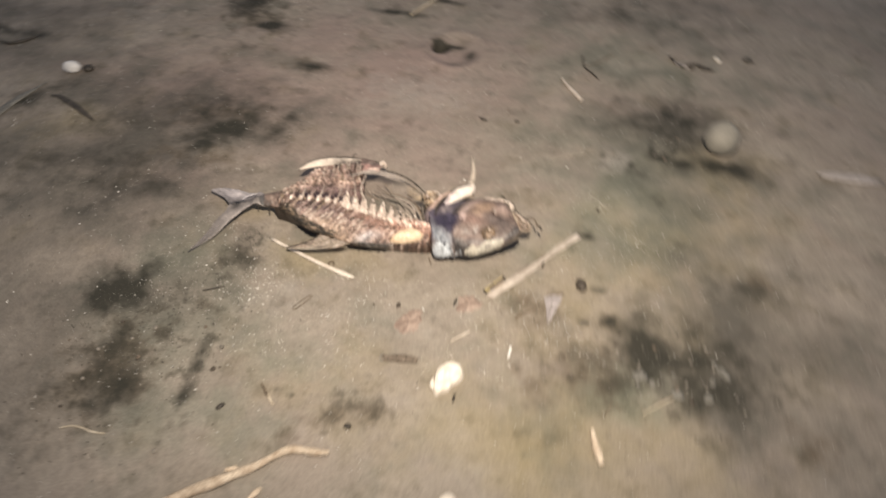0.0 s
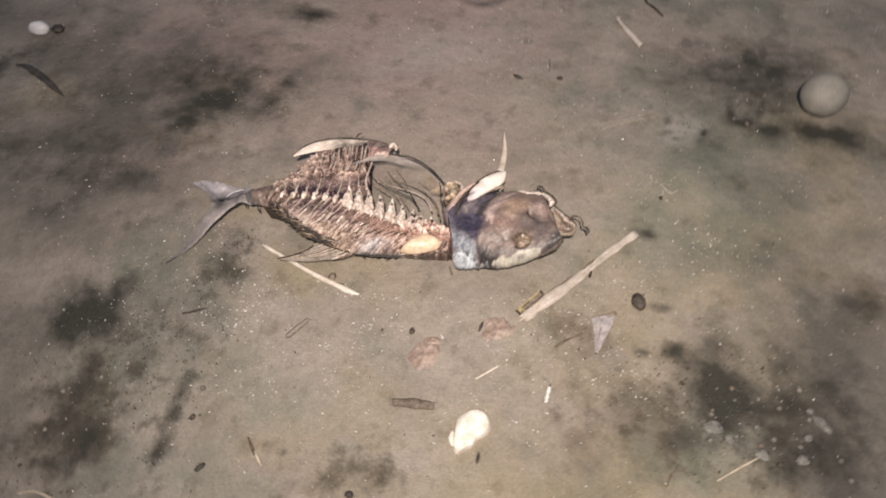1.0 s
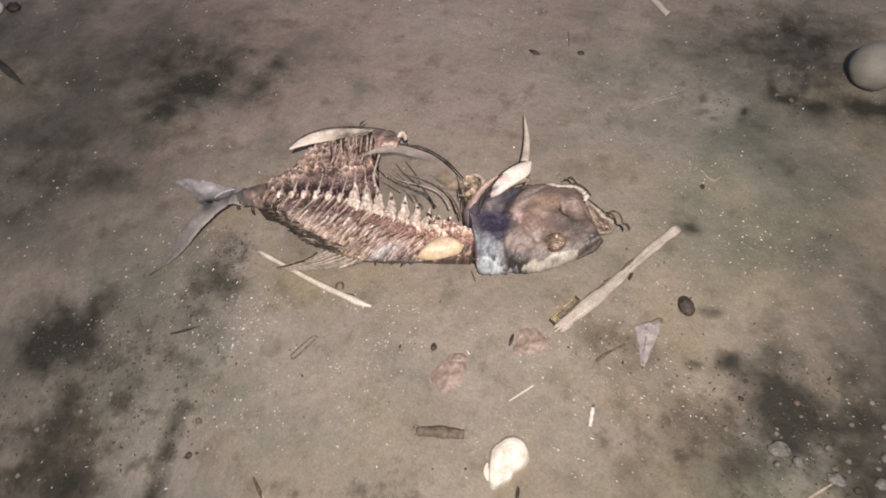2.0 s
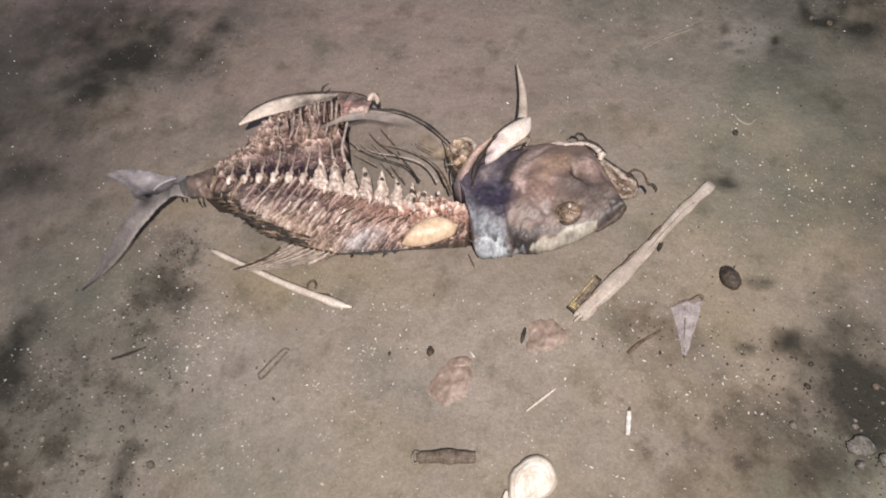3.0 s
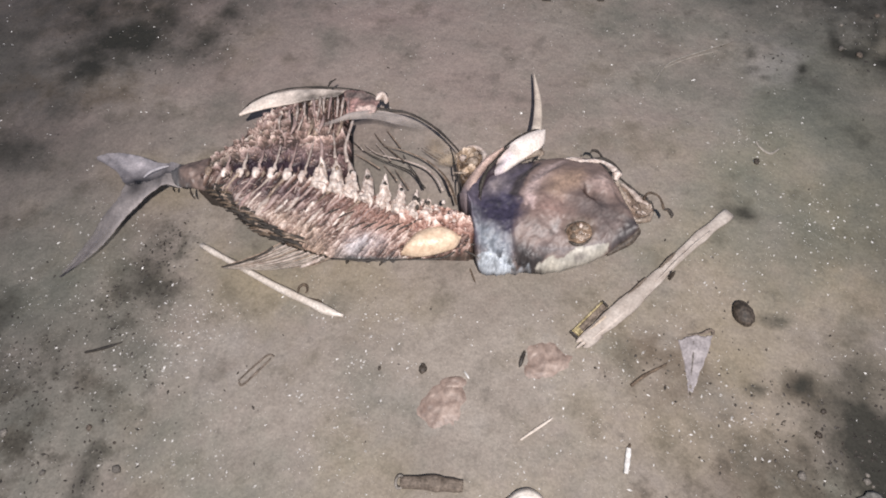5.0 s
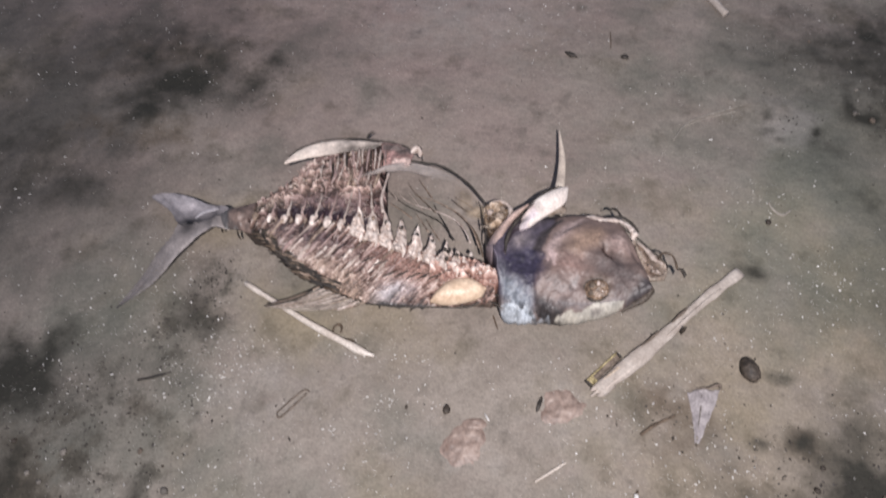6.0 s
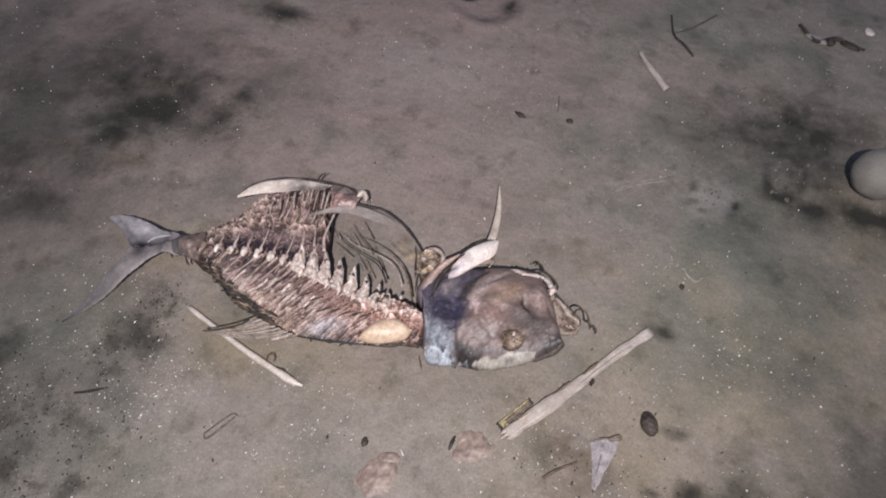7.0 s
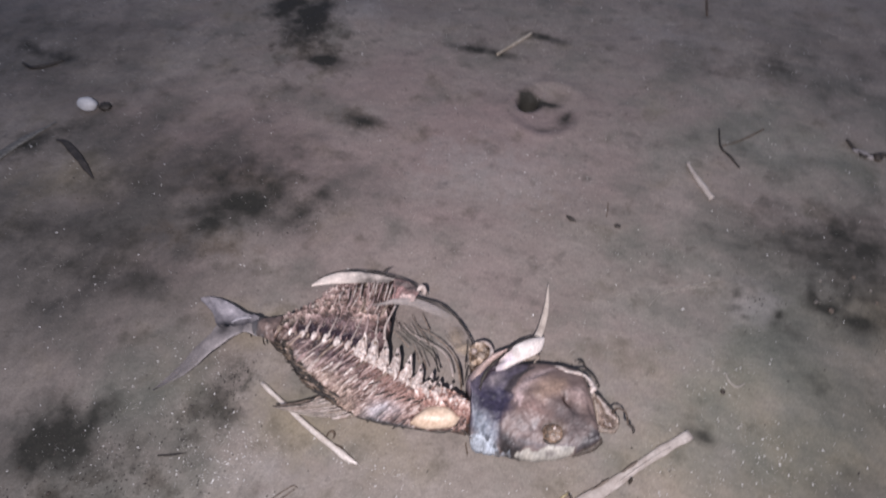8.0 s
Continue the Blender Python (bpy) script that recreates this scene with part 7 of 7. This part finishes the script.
rod("white_splinter", [(0.2428, 0.4905), (0.2436, 0.499), (0.2443, 0.5075)], [0.0015, 0.0019, 0.0018, 0.0016], CHIP, "white straight shell splinter on silt", "shell splinter", flat=0.6, bumps=0.12)
rod("twig", [(0.2444, 0.5078), (0.2450, 0.5105)], [0.0012, 0.0006], BROWNPLANT, "tiny brown scrap at a white splinter", "plant scrap")
thing("white_splinter", lump((0.1285, 0.5375), (0.0009, 0.0036, 0.001), 20, 0.12, 8, 10, 0.75), CHIP, (0.1285, 0.5375), "tiny white shell splinter", "shell splinter")
thing("white_shell", lump((0.475, 1.182), (0.015, 0.005, 0.003), 21, 0.3, 8, 14, -0.4), PALELEAF, (0.475, 1.182), "pale elongated shell piece on silt", "shell")
thing("dark_pebble", lump((0.492, 1.178), (0.005, 0.006, 0.005), 22, 0.2, 8, 12), DARKSTONE, (0.492, 1.178), "black pebble at a white shell's end", "pebble")
thing("shell_chip", lump((0.544, 1.22), (0.006, 0.008, 0.002), 31, 0.4, 8, 12, 0.3), SHELL, (0.544, 1.22), "small pale broken shell chip on silt", "shell chip")
thing("dark_scrap", lump((0.600, 1.23), (0.010, 0.007, 0.003), 32, 0.4, 8, 12, 0.2), DARKPLANT, (0.600, 1.23), "black plant scrap on greenish silt", "plant scrap")
thing("dark_scrap", lump((0.517, 1.183), (0.013, 0.005, 0.003), 33, 0.4, 8, 12, -0.4), DARKPLANT, (0.517, 1.183), "black plant scrap beside shell pieces", "plant scrap")
thing("pale_slab", lump((0.72, 0.922), (0.050, 0.010, 0.004), 23, 0.15, 10, 20, 0.02, 0.4), PALELEAF, (0.72, 0.922), "long pale flat piece half buried in silt", "wood piece")

for px, py, rx, ry, turn, seed, m, label in (
        (0.3980, 0.5010, 0.0085, 0.0066, 0.2, 41, DIMSHELL, "pale flat round pebble on dark silt"), (0.4400, 0.4850, 0.0072, 0.0052, -0.4, 42, DIMSHELL, "rough whitish pebble beside a straw"), (0.4950, 0.5250, 0.0100, 0.0038, -0.8, 43, DIMSHELL, "pale oval shell piece on dark silt"),
        (0.4810, 0.5100, 0.0046, 0.0036, 0.5, 44, DIMSHELL, "small whitish pebble on dark silt"), (0.4850, 0.5360, 0.0040, 0.0030, 0.0, 45, DIMSHELL, "small whitish pebble on dark silt"), (0.4110, 0.4930, 0.0034, 0.0044, 0.3, 46, DIMSHELL, "small whitish pebble on dark silt"),
        (0.4360, 0.5090, 0.0030, 0.0026, 0.0, 47, DIMSHELL, "small whitish pebble on dark silt"), (0.4750, 0.4880, 0.0060, 0.0045, 0.3, 48, DIMSHELL, "pale uneven pebble on dark silt"), (0.3950, 0.4880, 0.0036, 0.0028, 0.9, 49, DIMSHELL, "pale little pebble on dark silt")):
    thing("pale_pebble", lump((px, py), (rx, ry, 0.0026), seed, 0.45, 9, 14, turn, 0.45), m, (px, py), label, "pebble")


def fan_leaf():
    f = base("fan_leaf", (0.287, 0.575), "pale lilac-grey fan-shaped folded leaf on silt", "leaf")
    part("blade", loft([(0.276, 0.5915), (0.279, 0.581), (0.2815, 0.568), (0.284, 0.550)], [(0.300, 0.600), (0.2965, 0.585), (0.291, 0.570), (0.2855, 0.550)], 40, 24,
                       lambda x, y, u, v: gz(x, y) + 0.0010 + 0.0030 * np.abs(v - 0.45) * (1 - u) + 0.0012 * fbm(x, y, 0.007, 3) - 0.0026 * np.clip(u - 0.55, 0, 1),
                       warp=lambda x, y, u, v: (x + 0.002 * fbm(0 * x, y, 0.008, 8), y + 0.004 * fbm(x, 0 * y, 0.007, 9) * np.clip(1 - 3 * u, 0, 1))), LILAC, f)
    part("vein", tube(lying([(0.287, 0.592), (0.2868, 0.580), (0.2855, 0.566)], 0.0009), [0.0004, 0.0005, 0.0002], 5, 14), PEBBLE, f)
    # brown tube standing in for the shadow at the leaf's upper right
    part("curled_edge", tube(lying([(0.283, 0.5955), (0.292, 0.598), (0.299, 0.602), (0.3005, 0.5985)], 0.0030), [0.0003, 0.0006, 0.0014, 0.0005], 7, 20, 0.7, 0.3), BARK, f)


fan_leaf()



def leaf(name, at, rx, ry, turn, seed, material, label, high=0.0022):
    """A limp leaf half sunk in silt, so that its rim is torn and uneven."""
    c, s = math.cos(turn), math.sin(turn)
    n = 46
    q = np.linspace(-1.35, 1.35, n)
    gx, gy = np.meshgrid(q, q)
    x = at[0] + c * gx * rx - s * gy * ry
    y = at[1] + s * gx * rx + c * gy * ry
    body = 1 - gx ** 2 - gy ** 2 + 0.75 * fbm(x, y, 0.011, seed)
    z = gz(x, y) + high * np.clip(body, -0.6, 0.9) + 0.0009 * fbm(x, y, 0.006, seed + 3) * np.clip(body, 0, 1) - 0.0003
    idx = np.arange(n * n).reshape(n, n)
    quads = np.stack([idx[:-1, :-1], idx[:-1, 1:], idx[1:, 1:], idx[1:, :-1]], -1).reshape(-1, 4)
    top = np.stack([x, y, z], -1).reshape(-1, 3)
    low = np.stack([x, y, gz(x, y) - 0.004], -1).reshape(-1, 3)
    faces = quads.tolist() + (quads[:, ::-1] + n * n).tolist()
    return thing(name, (np.vstack([top, low]), faces), material, at, label, "leaf")


leaf("sodden_leaf", (0.183, 0.557), 0.018, 0.015, 0.5, 2, JELLY, "pinkish brown sodden leaf on silt")
leaf("sodden_leaf", (0.116, 0.514), 0.019, 0.014, 0.9, 5, JELLY, "pinkish torn sodden leaf on silt")
leaf("leaf_scrap", (0.120, 0.530), 0.009, 0.005, 0.2, 7, JELLY, "pale leaf scrap over a sodden leaf")


def ring_snail():
    r = base("ring_scrap", (-0.007, 0.581), "small curled dark brown plant ring", "plant scrap")
    a = np.linspace(-0.6, 3.8, 15)
    part("curl", tube([(-0.007 + 0.0035 * math.cos(t), 0.581 + 0.0042 * math.sin(t), g(-0.007, 0.581) + 0.0012) for t in a], [0.0007, 0.0013, 0.0007], 6, 24), BROWNPLANT, r)


ring_snail()


# ---- loose pebbles on the dark stretch, and shell chips all over ----
def pebbles():
    proto = [lump((0, 0), (0.0045, 0.0036, 0.003), 30 + k, 0.35, 7, 10) for k in range(4)]
    made = []
    for k, p in enumerate(proto):
        ob = mesh_ob("pebble", p[0], p[1], (PEBBLE, BARK, PEBBLE, DARKSTONE)[k])
        tagged(ob, "small uneven grey pebble lying on dark silt", "pebble", "pebbles on the dark silt")
        made.append(ob)
    r = random.Random(4)
    spots = [(0.43, 0.505, 0.055, 0.028, 54), (-0.21, 0.40, 0.05, 0.06, 26), (0.45, 0.93, 0.05, 0.05, 18), (-0.105, 0.41, 0.02, 0.05, 8)]
    first = set()
    for cx, cy, sx, sy, count in spots:
        for _ in range(count):
            x, y = r.gauss(cx, sx), r.gauss(cy, sy)
            k = r.randrange(4)
            m = pose(x, y, g(x, y) - 0.0006, r.uniform(-20, 20), r.uniform(-20, 20), r.uniform(0, 360)) @ Matrix.Diagonal((*[0.16 + 0.6 * r.random() ** 2] * 3, 1))
            if k not in first:
                first.add(k)
                made[k].matrix_world = m
            else:
                c = copy_thing(made[k], m)
                c.matrix_world = m


pebbles()


def scatter(name, x, y, size, material, seed, label, category, flat=0.8):
    """Tiny uneven flakes lying on the bed, all in one mesh."""
    r = np.random.RandomState(seed)
    z = gz(x, y)
    n = len(x)
    a, ln = r.uniform(0, 2 * math.pi, n), 1 + 0.9 * r.rand(n) ** 3
    ux, uy = np.cos(a) * size * ln, np.sin(a) * size * ln
    vx, vy = -np.sin(a) * size * 0.7, np.cos(a) * size * 0.7
    tip = size * flat
    jx, jy = size * r.uniform(-0.5, 0.5, n), size * r.uniform(-0.5, 0.5, n)
    low = z - 0.0002
    ring = [np.stack(p, -1) for p in ((x + ux, y + uy, low), (x + vx, y + vy, low), (x - ux, y - uy, low), (x - vx, y - vy, low), (x + jx, y + jy, z + tip))]
    verts = np.stack(ring, 1).reshape(-1, 3)
    i = np.arange(n)[:, None] * 5
    faces = np.concatenate([i + np.array(q) for q in ((0, 1, 4), (1, 2, 4), (2, 3, 4), (3, 0, 4))])
    ob = mesh_ob(name, verts, faces.tolist(), material, smooth=False)
    return tagged(ob, label, category, kind="stuff")


def chips():
    """Glinting shell grit, in loose drifts."""
    r = np.random.RandomState(12)
    n = 24000
    xs, ys = [r.uniform(-0.85, 0.8, n)], [r.uniform(0.15, 1.5, n)]
    for cx, cy, sx, sy, k in [(-0.02, 0.47, 0.05, 0.03, 900), (0.07, 0.56, 0.06, 0.03, 700), (0.02, 0.53, 0.05, 0.03, 600), (0.16, 0.47, 0.06, 0.03, 700), (-0.09, 0.55, 0.03, 0.02, 300), (0.33, 0.66, 0.05, 0.05, 500), (0.40, 0.70, 0.03, 0.03, 250),
                              (0.27, 0.53, 0.06, 0.03, 400), (0.36, 0.53, 0.05, 0.03, 400), (-0.17, 0.60, 0.03, 0.04, 250), (-0.20, 0.45, 0.04, 0.04, 350), (-0.14, 0.48, 0.06, 0.05, 1600), (-0.05, 0.50, 0.07, 0.04, 900), (0.28, 0.57, 0.10, 0.06, 1500), (0.09, 1.0, 0.05, 0.05, 250), (0.34, 0.78, 0.03, 0.02, 120), (-0.20, 0.83, 0.05, 0.02, 90)]:
        xs.append(r.normal(cx, sx, k))
        ys.append(r.normal(cy, sy, k))
    x, y = np.concatenate(xs), np.concatenate(ys)
    keep = r.rand(len(x)) < np.clip(0.40 + 1.1 * fbm(x, y, 0.05, 61), 0.06, 1)
    x, y = x[keep], y[keep]
    size = 0.00022 + 0.0009 * r.rand(len(x)) ** 6 + 0.00036 * r.rand(len(x)) ** 2
    x2, y2 = r.uniform(-0.6, 0.6, 5200), r.uniform(0.3, 1.2, 5200)
    keep = r.rand(len(x2)) < np.clip(0.25 + 1.3 * fbm(x2, y2, 0.04, 62), 0.03, 1)
    scatter("dull_grit", x2[keep], y2[keep], 0.0003 + 0.0009 * r.rand(keep.sum()) ** 3, FADED, 7, "dull grey-white grit half sunk in silt", "shell grit", 0.5)
    scatter("shell_grit", x, y, size, CHIP, 5, "white shell grit and glinting grains scattered over silt", "shell grit")


def crumbs():
    """Dark crumbs of rotten plant, thickest on the stained stretches."""
    r = np.random.RandomState(13)
    xs, ys = [r.uniform(-0.8, 0.75, 1800)], [r.uniform(0.2, 1.45, 1800)]
    for cx, cy, sx, sy, n in [(-0.15, 0.475, 0.05, 0.045, 500), (0.43, 0.51, 0.06, 0.03, 500), (0.405, 0.535, 0.030, 0.026, 700), (0.262, 0.572, 0.022, 0.016, 120), (0.33, 0.57, 0.03, 0.03, 160), (-0.19, 0.465, 0.03, 0.03, 350), (-0.21, 0.40, 0.05, 0.06, 600), (-0.25, 0.475, 0.02, 0.02, 250), (-0.128, 0.585, 0.012, 0.022, 420), (-0.15, 0.545, 0.018, 0.014, 160), (-0.108, 0.385, 0.006, 0.03, 160), (-0.26, 0.82, 0.05, 0.03, 350), (0.45, 0.96, 0.04, 0.04, 350),
                              (0.475, 0.893, 0.04, 0.012, 200), (-0.36, 1.17, 0.025, 0.03, 250), (-0.43, 1.26, 0.03, 0.04, 250), (-0.02, 1.32, 0.04, 0.015, 200), (-0.45, 0.70, 0.08, 0.05, 350), (0.35, 0.895, 0.02, 0.02, 80)]:
        xs.append(r.normal(cx, sx, n))
        ys.append(r.normal(cy, sy, n))
    x, y = np.concatenate(xs), np.concatenate(ys)
    size = 0.0003 + 0.0016 * r.rand(len(x)) ** 3
    scatter("plant_crumbs", x, y, size, DARKPLANT, 6, "dark crumbs of rotten plant on stained silt", "plant crumbs", 0.4)


chips()
crumbs()
